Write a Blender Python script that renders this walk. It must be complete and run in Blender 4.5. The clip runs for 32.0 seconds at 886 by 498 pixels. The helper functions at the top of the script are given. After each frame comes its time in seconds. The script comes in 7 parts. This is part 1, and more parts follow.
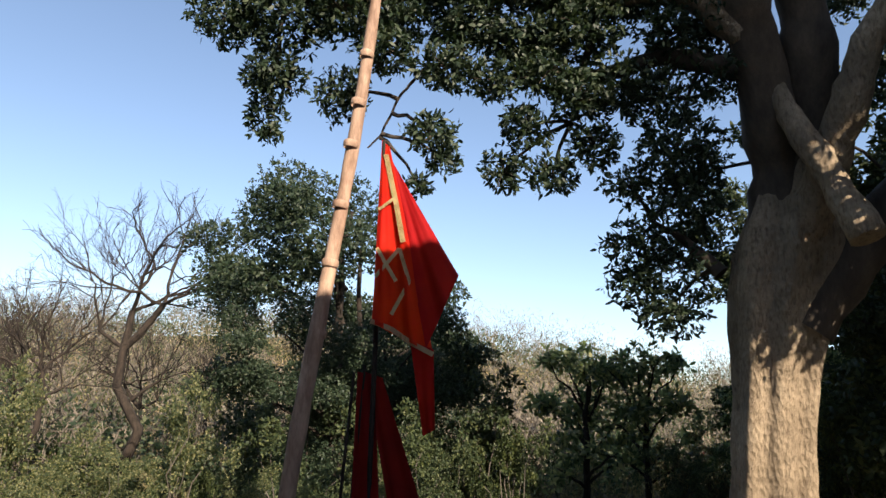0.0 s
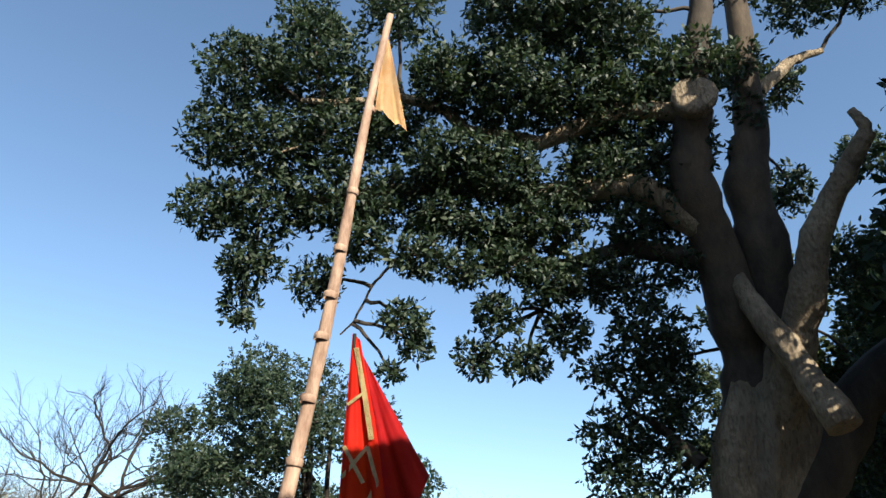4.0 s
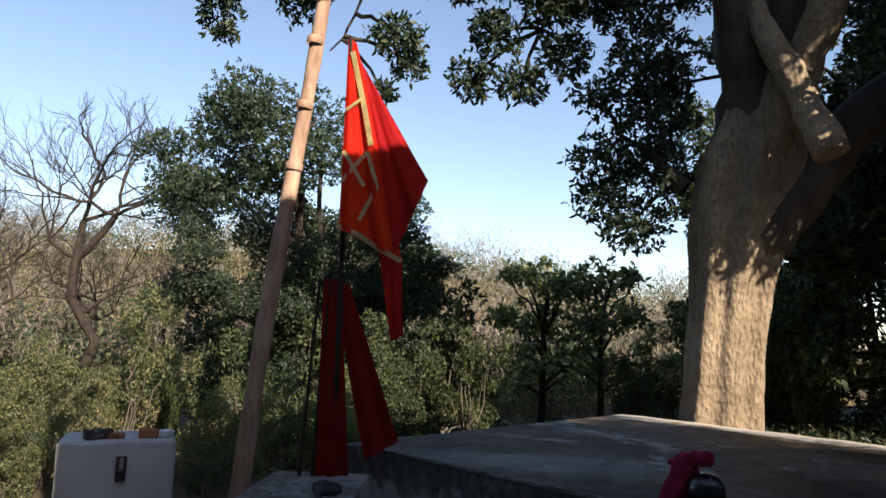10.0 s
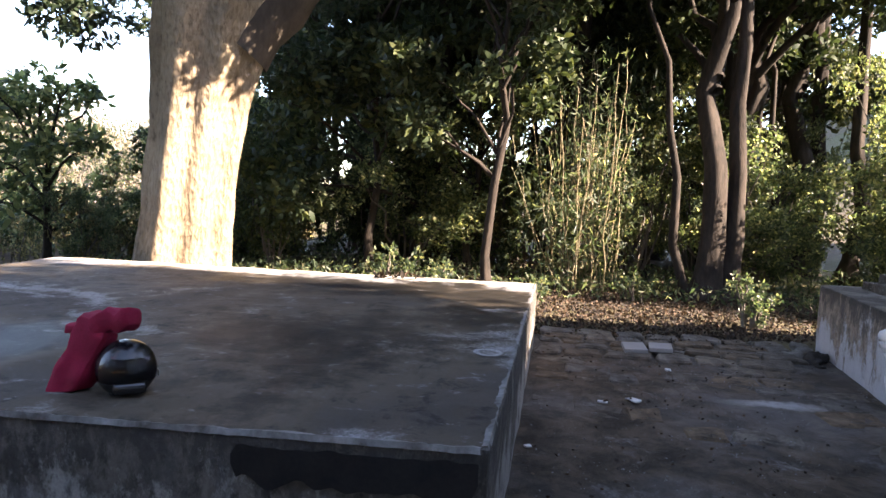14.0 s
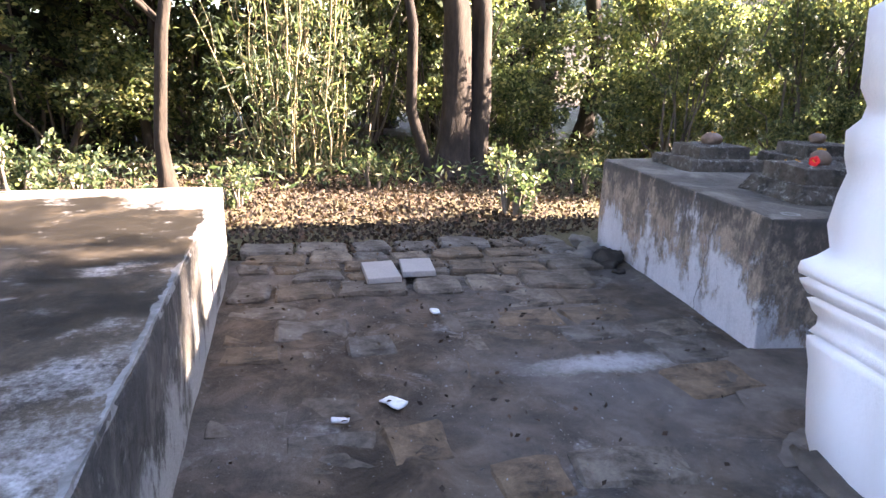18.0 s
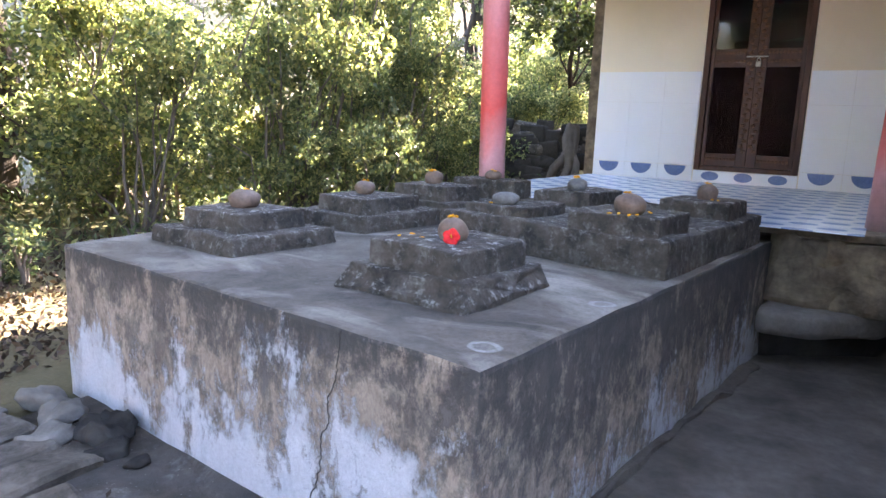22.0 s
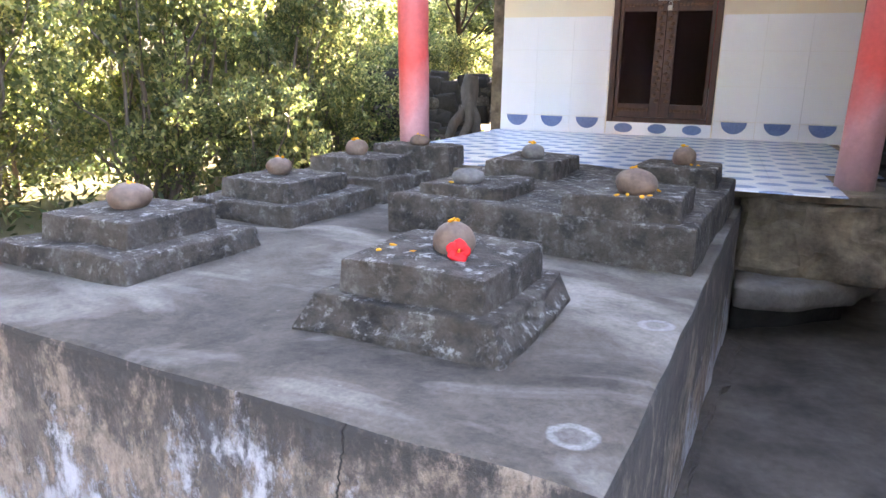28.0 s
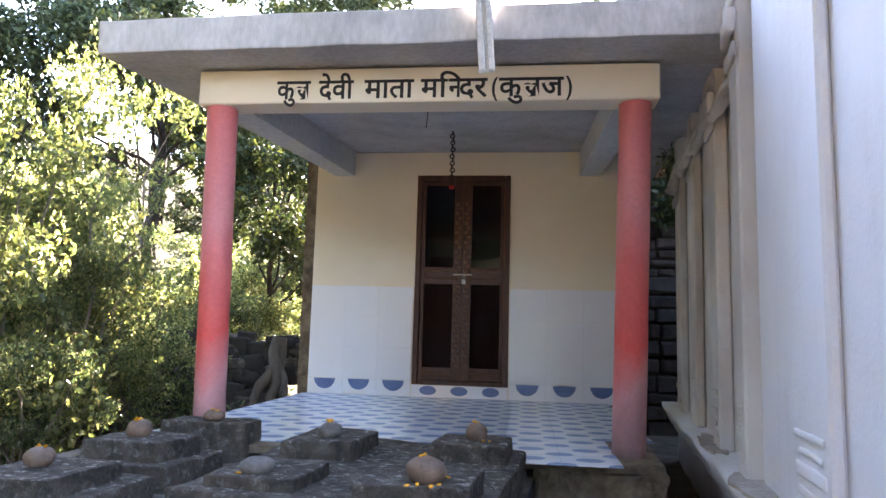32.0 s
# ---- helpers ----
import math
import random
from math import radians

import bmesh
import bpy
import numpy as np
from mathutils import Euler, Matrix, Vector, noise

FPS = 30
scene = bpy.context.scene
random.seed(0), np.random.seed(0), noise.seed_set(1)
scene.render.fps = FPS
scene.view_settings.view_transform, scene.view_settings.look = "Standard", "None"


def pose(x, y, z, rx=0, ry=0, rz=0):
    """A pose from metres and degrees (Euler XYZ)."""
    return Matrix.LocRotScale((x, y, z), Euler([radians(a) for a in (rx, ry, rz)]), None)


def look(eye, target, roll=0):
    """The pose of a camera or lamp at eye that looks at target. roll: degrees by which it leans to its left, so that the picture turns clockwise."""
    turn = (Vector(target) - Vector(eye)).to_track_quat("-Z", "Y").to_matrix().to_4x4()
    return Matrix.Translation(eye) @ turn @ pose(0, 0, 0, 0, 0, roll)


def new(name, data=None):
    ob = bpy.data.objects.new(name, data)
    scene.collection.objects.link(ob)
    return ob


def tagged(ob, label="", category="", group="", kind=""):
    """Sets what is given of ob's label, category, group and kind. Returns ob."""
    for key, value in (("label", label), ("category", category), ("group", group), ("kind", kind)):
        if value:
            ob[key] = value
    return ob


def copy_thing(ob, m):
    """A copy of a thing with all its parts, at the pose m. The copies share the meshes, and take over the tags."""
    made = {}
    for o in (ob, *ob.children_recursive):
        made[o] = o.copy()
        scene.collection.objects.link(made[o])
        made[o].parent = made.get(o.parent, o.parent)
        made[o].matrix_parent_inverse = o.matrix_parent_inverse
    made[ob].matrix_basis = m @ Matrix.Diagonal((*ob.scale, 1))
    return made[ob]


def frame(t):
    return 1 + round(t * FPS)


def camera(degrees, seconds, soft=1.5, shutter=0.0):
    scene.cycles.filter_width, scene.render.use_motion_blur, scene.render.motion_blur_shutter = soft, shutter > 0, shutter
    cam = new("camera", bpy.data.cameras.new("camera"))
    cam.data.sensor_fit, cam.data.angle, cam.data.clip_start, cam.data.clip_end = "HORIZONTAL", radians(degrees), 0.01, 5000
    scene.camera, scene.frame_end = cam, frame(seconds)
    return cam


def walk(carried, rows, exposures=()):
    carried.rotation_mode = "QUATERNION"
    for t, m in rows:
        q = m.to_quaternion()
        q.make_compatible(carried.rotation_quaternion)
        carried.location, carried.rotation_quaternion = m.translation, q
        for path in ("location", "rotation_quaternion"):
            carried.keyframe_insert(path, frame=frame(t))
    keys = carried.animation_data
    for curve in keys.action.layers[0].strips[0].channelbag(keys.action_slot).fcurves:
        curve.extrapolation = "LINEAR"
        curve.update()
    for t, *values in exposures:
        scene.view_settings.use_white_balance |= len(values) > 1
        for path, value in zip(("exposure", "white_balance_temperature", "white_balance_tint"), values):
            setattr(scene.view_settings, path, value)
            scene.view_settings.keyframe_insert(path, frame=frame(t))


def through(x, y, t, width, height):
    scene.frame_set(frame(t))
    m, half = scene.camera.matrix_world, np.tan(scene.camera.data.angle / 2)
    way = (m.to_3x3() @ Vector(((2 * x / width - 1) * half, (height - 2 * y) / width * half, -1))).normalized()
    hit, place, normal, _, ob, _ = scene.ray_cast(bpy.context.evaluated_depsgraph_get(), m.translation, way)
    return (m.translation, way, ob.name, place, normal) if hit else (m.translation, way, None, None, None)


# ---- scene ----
cam = camera(65.6, 32.0)
PATH = [
    (0, (6.52, -1.474, 1.523), (5.398, -3.052, 2.022), 1.6),
    (0.5, (6.521, -1.451, 1.519), (5.411, -3.016, 2.084), 1.7),
    (1, (6.51, -1.455, 1.524), (5.416, -2.993, 2.185), 1.8),
    (1.5, (6.531, -1.452, 1.571), (5.444, -2.965, 2.298), 1.5),
    (2, (6.522, -1.436, 1.575), (5.432, -2.929, 2.338), 0.9),
    (2.5, (6.5, -1.446, 1.594), (5.421, -2.913, 2.421), 0.5),
    (3, (6.492, -1.446, 1.603), (5.403, -2.869, 2.49), 0.8),
    (3.5, (6.499, -1.44, 1.622), (5.42, -2.836, 2.564), 1.2),
    (4, (6.514, -1.431, 1.63), (5.457, -2.818, 2.609), 0.8),
    (4.5, (6.5, -1.434, 1.634), (5.456, -2.809, 2.644), 0.8),
    (6.5, (6.517, -1.455, 1.656), (5.507, -2.786, 2.755), 1.6),
    (7, (6.544, -1.443, 1.625), (5.51, -2.801, 2.667), 1.7),
    (7.5, (6.556, -1.474, 1.6), (5.439, -2.867, 2.501), 2.3),
    (8, (6.607, -1.521, 1.575), (5.448, -2.94, 2.379), 2.6),
    (8.5, (6.636, -1.536, 1.556), (5.449, -2.987, 2.252), 2.7),
    (9, (6.648, -1.579, 1.522), (5.434, -3.062, 2.093), 2.4),
    (9.5, (6.647, -1.596, 1.497), (5.408, -3.105, 1.931), 2.1),
    (10, (6.493, -1.628, 1.466), (5.244, -3.167, 1.732), 1.7),
    (10.5, (6.34, -1.681, 1.443), (5.09, -3.233, 1.61), 1.2),
    (11, (6.212, -1.694, 1.402), (4.868, -3.173, 1.472), 1.6),
    (11.5, (6.03, -1.831, 1.4), (4.509, -3.129, 1.435), 1.0),
    (12, (5.854, -1.933, 1.395), (4.1, -2.894, 1.416), 1.0),
    (12.5, (5.57, -2.021, 1.353), (3.715, -2.767, 1.337), 2.5),
    (13, (5.386, -2.105, 1.346), (3.476, -2.697, 1.288), 4.2),
    (13.5, (5.203, -2.261, 1.345), (3.246, -2.659, 1.242), 2.3),
    (14, (4.951, -2.295, 1.318), (2.983, -2.623, 1.173), 2.2),
    (14.5, (4.676, -2.354, 1.3), (2.702, -2.571, 1.064), 4.4),
    (15, (4.395, -2.417, 1.321), (2.432, -2.294, 0.96), 3.0),
    (15.5, (4.106, -2.368, 1.332), (2.148, -2.162, 0.98), 3.2),
    (17.5, (2.908, -2.124, 1.241), (0.995, -1.876, 0.712), 2.8),
    (18, (2.608, -2.11, 1.235), (0.721, -1.671, 0.737), 1.3),
    (18.5, (2.339, -2.006, 1.216), (0.436, -1.624, 0.733), 0.8),
    (19, (2.068, -1.862, 1.221), (0.191, -1.418, 0.695), 2.3),
    (19.5, (1.748, -1.803, 1.208), (-0.053, -1.055, 0.767), 1.9),
    (20, (1.484, -1.707, 1.194), (-0.265, -0.834, 0.772), 2.9),
    (20.5, (1.255, -1.591, 1.183), (-0.422, -0.586, 0.762), 3.4),
    (21, (1.014, -1.542, 1.166), (-0.33, -0.11, 0.79), 3.1),
    (21.5, (0.836, -1.465, 1.162), (-0.327, 0.1, 0.72), 3.3),
    (22, (0.73, -1.321, 1.186), (-0.329, 0.338, 0.834), 2.3),
    (22.5, (0.696, -1.316, 1.212), (-0.246, 0.407, 0.835), 1.5),
    (23, (0.526, -1.311, 1.217), (-0.207, 0.51, 0.836), 0.7),
    (23.5, (0.44, -1.313, 1.212), (-0.298, 0.485, 0.737), 1.3),
    (24, (0.394, -1.239, 1.205), (-0.427, 0.506, 0.675), -0.1),
    (24.5, (0.35, -1.086, 1.199), (-0.458, 0.666, 0.675), 0.1),
    (25, (0.257, -1.006, 1.202), (-0.486, 0.769, 0.655), 1.8),
    (25.5, (0.101, -0.965, 1.212), (-0.539, 0.845, 0.65), 0.1),
    (27.5, (0.087, -0.916, 1.227), (-0.661, 0.87, 0.728), 1.2),
    (28, (0.099, -0.911, 1.225), (-0.614, 0.895, 0.743), 1.1),
    (28.5, (0.107, -0.916, 1.233), (-0.636, 0.884, 0.776), 0.9),
    (29, (0.13, -0.907, 1.244), (-0.487, 0.959, 0.872), 1.9),
    (29.5, (0.156, -0.891, 1.253), (-0.279, 1.033, 0.919), 1.9),
    (30, (0.161, -0.876, 1.265), (-0.173, 1.08, 1.016), 2.1),
    (30.5, (0.169, -0.878, 1.3), (-0.105, 1.1, 1.198), 2.1),
    (31, (0.185, -0.897, 1.333), (-0.041, 1.09, 1.381), 1.9),
    (31.5, (0.188, -0.923, 1.345), (-0.022, 1.06, 1.509), 1.8),
    (32, (0.184, -0.916, 1.357), (-0.058, 1.054, 1.602), 1.6),
]
EXPOSURES = [(0.0, 1.3, 6800, 12), (3.0, 1.3, 6350, 6), (6.5, 1.38, 6000, 2), (9.0, 1.32, 6600, 10), (10.5, 1.40, 7000, 15), (11.0, 1.55, 7200, 18), (11.5, 1.85, 7200, 19), (12.0, 1.86, 7200, 19), (13.0, 2.15, 7100, 20), (14.0, 3.35, 7050, 20), (15.0, 3.8, 7150, 21), (18.0, 4.5, 7000, 23),
             (20.0, 4.85, 6900, 22), (22.0, 5.25, 7000, 22), (24.0, 5.6, 7500, 23), (26.0, 5.7, 7600, 23), (29.0, 5.7, 7500, 24), (31.0, 5.42, 7150, 21), (32.0, 4.85, 7100, 20)]
walk(cam, [(t, look(eye, target, roll)) for t, eye, target, roll in PATH], EXPOSURES)

# ---- light ----
SUN_AZ, SUN_EL = 8.0, 30.0          # degrees clockwise from +y, and above the horizon
world = bpy.data.worlds.new("sky")
scene.world = world
world.use_nodes = True
wt = world.node_tree
sky = wt.nodes.new("ShaderNodeTexSky")
sky.sky_type, sky.sun_disc = "NISHITA", False
sky.sun_elevation, sky.sun_rotation = radians(SUN_EL), radians(SUN_AZ)
sky.altitude, sky.air_density, sky.dust_density, sky.ozone_density = 700, 1.0, 1.0, 0.9
wt.nodes["Background"].inputs["Strength"].default_value = 0.095
wt.links.new(sky.outputs["Color"], wt.nodes["Background"].inputs["Color"])
sun_data = bpy.data.lights.new("sun", "SUN")
sun_data.energy, sun_data.angle, sun_data.color = 5.0, radians(0.53), (1.0, 0.89, 0.74)
sun = new("sun", sun_data)
az, el = radians(SUN_AZ), radians(SUN_EL)
sun.matrix_world = look((0, 0, 30), (-math.sin(az) * math.cos(el), -math.cos(az) * math.cos(el), 30 - math.sin(el)))


# ---- materials ----
def mat(name, rough=0.8, metal=0.0, spec=0.3):
    m = bpy.data.materials.new(name)
    m.use_nodes = True
    b = m.node_tree.nodes["Principled BSDF"]
    b.inputs["Roughness"].default_value, b.inputs["Metallic"].default_value = rough, metal
    b.inputs["Specular IOR Level"].default_value = spec
    return m, m.node_tree, b


def node(nt, kind, **kw):
    n = nt.nodes.new(kind)
    for key, value in kw.items():
        n.inputs[key].default_value = value
    return n


def coords(nt, scale=(1, 1, 1)):
    co, mp = nt.nodes.new("ShaderNodeTexCoord"), nt.nodes.new("ShaderNodeMapping")
    mp.inputs["Scale"].default_value = scale
    nt.links.new(co.outputs["Object"], mp.inputs["Vector"])
    return mp.outputs["Vector"]


def noise_tex(nt, vec, scale, detail=5.0, rough=0.6, distortion=0.0):
    n = node(nt, "ShaderNodeTexNoise", Scale=scale, Detail=detail, Roughness=rough, Distortion=distortion)
    if vec is not None:
        nt.links.new(vec, n.inputs["Vector"])
    return n.outputs["Fac"]


def ramp(nt, fac, stops):
    r = nt.nodes.new("ShaderNodeValToRGB")
    els = r.color_ramp.elements
    while len(els) < len(stops):
        els.new(0.5)
    for e, (pos, col) in zip(els, stops):
        e.position, e.color = pos, (*col, 1) if len(col) == 3 else col
    nt.links.new(fac, r.inputs["Fac"])
    return r.outputs["Color"]


def mix(nt, fac, a, b, mode="MIX"):
    n = nt.nodes.new("ShaderNodeMix")
    n.data_type, n.blend_type = "RGBA", mode
    for sock, v in ((n.inputs[0], fac), (n.inputs[6], a), (n.inputs[7], b)):
        if isinstance(v, (int, float)):
            sock.default_value = v
        elif isinstance(v, tuple):
            sock.default_value = (*v, 1)
        else:
            nt.links.new(v, sock)
    return n.outputs[2]


def math_node(nt, op, a, b=None, c=None):
    n = nt.nodes.new("ShaderNodeMath")
    n.operation = op
    for sock, v in zip(n.inputs, (a, b, c)):
        if v is None:
            continue
        if isinstance(v, (int, float)):
            sock.default_value = v
        else:
            nt.links.new(v, sock)
    return n.outputs[0]


def bump(nt, b, height, strength=0.4, dist=0.02):
    n = node(nt, "ShaderNodeBump", Strength=strength, Distance=dist)
    nt.links.new(height, n.inputs["Height"])
    nt.links.new(n.outputs["Normal"], b.inputs["Normal"])


def grained(name, base, dark, scale=4.0, fine=40.0, rough=0.8, metal=0.0, relief=0.3, stretch=(1, 1, 1), spec=0.3):
    """A plain surface with blotches and grain: base colour, darker colour."""
    m, nt, b = mat(name, rough, metal, spec)
    v = coords(nt, stretch)
    big, small = noise_tex(nt, v, scale), noise_tex(nt, v, fine, 6)
    col = mix(nt, ramp(nt, big, [(0.32, (0, 0, 0)), (0.68, (1, 1, 1))]), dark, base)
    col = mix(nt, 0.35, col, ramp(nt, small, [(0.3, (0.25, 0.25, 0.25)), (0.7, (1, 1, 1))]), "MULTIPLY")
    nt.links.new(col, b.inputs["Base Color"])
    bump(nt, b, small, relief, 0.01)
    return m


def foliage(name, stops, through=0.35, rough=0.45, spec=0.4):
    m, nt, b = mat(name, rough, 0.0, spec)
    geo = nt.nodes.new("ShaderNodeNewGeometry")
    col = ramp(nt, geo.outputs["Random Per Island"], stops)
    nt.links.new(col, b.inputs["Base Color"])
    tr = nt.nodes.new("ShaderNodeBsdfTranslucent")
    bright = mix(nt, 1.0, col, (1.5, 1.55, 1.0), "MULTIPLY")
    nt.links.new(bright, tr.inputs["Color"])
    ms = node(nt, "ShaderNodeMixShader", Fac=through)
    out = nt.nodes["Material Output"]
    nt.links.new(b.outputs[0], ms.inputs[1])
    nt.links.new(tr.outputs[0], ms.inputs[2])
    nt.links.new(ms.outputs[0], out.inputs["Surface"])
    return m


def plaster_stained(name="stained_plaster", lo=(0.40, 0.395, 0.41), hi=(0.54, 0.53, 0.555), reach=0.0, side=0.0, crack=None, bare=((0.175, 0.145, 0.122), (0.335, 0.262, 0.206), (0.50, 0.44, 0.38))):
    """Lime-washed plaster, peeled to tan and grey in speckled blotches, black mould below the top edge; crack: the x of a crack down the face."""
    m, nt, b = mat(name, 0.9)
    v, streak = coords(nt), coords(nt, (1, 1, 0.62))
    fine, grit = noise_tex(nt, v, 70, 6, 0.75), noise_tex(nt, streak, 30, 8, 0.8, 0.2)
    peel, patch = noise_tex(nt, streak, 5.0, 12, 0.76, 0.1), noise_tex(nt, streak, 11, 10, 0.75, 0.3)
    wide, black = noise_tex(nt, v, 1.7, 4, 0.5), noise_tex(nt, streak, 7.0, 10, 0.8, 0.1)
    co = nt.nodes.new("ShaderNodeTexCoord")
    sep = nt.nodes.new("ShaderNodeSeparateXYZ")
    nt.links.new(co.outputs["Object"], sep.inputs[0])
    ridge = nt.nodes.new("ShaderNodeMapRange")
    ridge.inputs["From Min"].default_value, ridge.inputs["From Max"].default_value, ridge.inputs["To Max"].default_value = -0.10, 0.03, side
    nt.links.new(sep.outputs["X"], ridge.inputs["Value"])
    high = math_node(nt, "ADD", math_node(nt, "MULTIPLY_ADD", sep.outputs["Z"], 0.50, -0.135 + reach), ridge.outputs["Result"])
    jag = math_node(nt, "ADD", math_node(nt, "MULTIPLY_ADD", fine, 0.12, -0.06), math_node(nt, "MULTIPLY_ADD", grit, 0.26, -0.13))

    def edge(base, weight, lift, a, b2):
        f = math_node(nt, "ADD", math_node(nt, "ADD", math_node(nt, "MULTIPLY", base, weight), lift), jag)
        return ramp(nt, f, [(a, (0, 0, 0)), (b2, (1, 1, 1))])
    lime = ramp(nt, fine, [(0.3, lo), (0.7, hi)])
    lime = mix(nt, ramp(nt, math_node(nt, "ADD", patch, jag), [(0.50, (0, 0, 0)), (0.72, (0.55, 0.55, 0.55))]), lime, (0.24, 0.235, 0.25))
    tan = mix(nt, edge(patch, 1.0, 0.0, 0.44, 0.54), bare[0], bare[1])
    tan = mix(nt, edge(black, 1.0, 0.0, 0.57, 0.64), tan, bare[2])
    tan = mix(nt, 0.55, tan, ramp(nt, grit, [(0.36, (0.22, 0.22, 0.22)), (0.60, (1.15, 1.15, 1.15))]), "MULTIPLY")
    lift = math_node(nt, "ADD", high, math_node(nt, "MULTIPLY_ADD", wide, 0.5, -0.25))
    mask = edge(peel, 1.0, lift, 0.46, 0.54)
    col = mix(nt, mask, lime, tan)
    mould = edge(black, 1.0, math_node(nt, "MULTIPLY", high, 0.9), 0.56, 0.67)
    col = mix(nt, math_node(nt, "MULTIPLY", mould, 0.85), col, (0.05, 0.047, 0.047))
    rim = math_node(nt, "MULTIPLY", ramp(nt, sep.outputs["Z"], [(0.565, (0, 0, 0)), (0.62, (1, 1, 1))]), edge(black, 1.0, 0.0, 0.42, 0.5))
    col = mix(nt, math_node(nt, "MULTIPLY", rim, 0.8), col, (0.05, 0.047, 0.045))
    height = math_node(nt, "ADD", math_node(nt, "ADD", fine, mask), math_node(nt, "MULTIPLY", grit, 0.8))
    if crack is not None:
        wander = math_node(nt, "ADD", math_node(nt, "MULTIPLY_ADD", noise_tex(nt, coords(nt, (0.2, 0.2, 1)), 9, 4), 0.10, -0.05), math_node(nt, "MULTIPLY_ADD", sep.outputs["Z"], 0.22, -0.10))
        gap = math_node(nt, "ABSOLUTE", math_node(nt, "SUBTRACT", sep.outputs["X"], math_node(nt, "ADD", wander, crack)))
        line = math_node(nt, "MULTIPLY", ramp(nt, math_node(nt, "MULTIPLY", gap, 100.0), [(0.10, (1, 1, 1)), (0.35, (0, 0, 0))]), math_node(nt, "LESS_THAN", sep.outputs["Y"], 0.12))
        col = mix(nt, line, col, (0.04, 0.037, 0.035))
        height = math_node(nt, "SUBTRACT", height, math_node(nt, "MULTIPLY", line, 2.0))
    nt.links.new(col, b.inputs["Base Color"])
    bump(nt, b, height, 0.7, 0.012)
    return m


def lime_spot(nt, cx, cy, r, wobble, grit):
    """A dried ring of lime, left by a pot, about (cx, cy)."""
    co = nt.nodes.new("ShaderNodeTexCoord")
    sep = nt.nodes.new("ShaderNodeSeparateXYZ")
    nt.links.new(co.outputs["Object"], sep.inputs[0])
    dx, dy = math_node(nt, "SUBTRACT", sep.outputs["X"], cx), math_node(nt, "SUBTRACT", sep.outputs["Y"], cy)
    d = math_node(nt, "SQRT", math_node(nt, "ADD", math_node(nt, "MULTIPLY", dx, dx), math_node(nt, "MULTIPLY", dy, dy)))
    d = math_node(nt, "ADD", math_node(nt, "DIVIDE", d, r), math_node(nt, "MULTIPLY_ADD", wobble, 0.9, -0.45))
    ring = ramp(nt, math_node(nt, "MULTIPLY", d, 0.5), [(0.0, (0.22, 0.22, 0.22)), (0.30, (0.25, 0.25, 0.25)), (0.40, (0.9, 0.9, 0.9)), (0.50, (0.8, 0.8, 0.8)), (0.58, (0, 0, 0))])
    return math_node(nt, "MULTIPLY", ring, ramp(nt, grit, [(0.35, (0.35, 0.35, 0.35)), (0.6, (1, 1, 1))]))


def cement_top(name="weathered_cement", k=1.0):
    """Trodden cement screed: dark damp areas, swept pale streaks, fine grit."""
    m, nt, b = mat(name, 0.8)
    v = coords(nt)
    big, mid, fine = noise_tex(nt, v, 1.1, 8, 0.65, 0.5), noise_tex(nt, v, 7, 10, 0.75, 0.3), noise_tex(nt, v, 75, 6, 0.75)
    swept = noise_tex(nt, coords(nt, (0.8, 1.3, 1)), 1.5, 6, 0.55, 1.2)
    col = ramp(nt, math_node(nt, "ADD", math_node(nt, "MULTIPLY", big, 0.6), math_node(nt, "MULTIPLY", mid, 0.4)), [(0.38, (0.050 * k, 0.041 * k, 0.032 * k)), (0.5, (0.140 * k, 0.117 * k, 0.092 * k)), (0.62, (0.235 * k, 0.203 * k, 0.165 * k))])
    col = mix(nt, ramp(nt, swept, [(0.50, (0, 0, 0)), (0.66, (0.9, 0.9, 0.9))]), col, (0.45 * k, 0.41 * k, 0.355 * k))
    col = mix(nt, 0.55, col, ramp(nt, fine, [(0.32, (0.35, 0.35, 0.35)), (0.66, (1.1, 1.1, 1.1))]), "MULTIPLY")
    spots = ramp(nt, noise_tex(nt, v, 2.3, 9, 0.72, 0.4), [(0.56, (0, 0, 0)), (0.68, (0.75, 0.75, 0.75))])
    col = mix(nt, spots, col, (0.09 * k, 0.072 * k, 0.052 * k))
    flecks = ramp(nt, noise_tex(nt, v, 21, 4, 0.6, 0.2), [(0.71, (0, 0, 0)), (0.75, (0.6, 0.6, 0.6))])
    col = mix(nt, flecks, col, (0.33 * k, 0.315 * k, 0.29 * k))
    for cx, cy, r in ((-0.08, 0.165, 0.042), (0.0, 0.80, 0.042)):
        col = mix(nt, math_node(nt, "MULTIPLY", lime_spot(nt, cx, cy, r, mid, fine), 0.6), col, (0.36, 0.36, 0.355))
    nt.links.new(col, b.inputs["Base Color"])
    bump(nt, b, math_node(nt, "ADD", fine, mid), 0.45, 0.01)
    return m


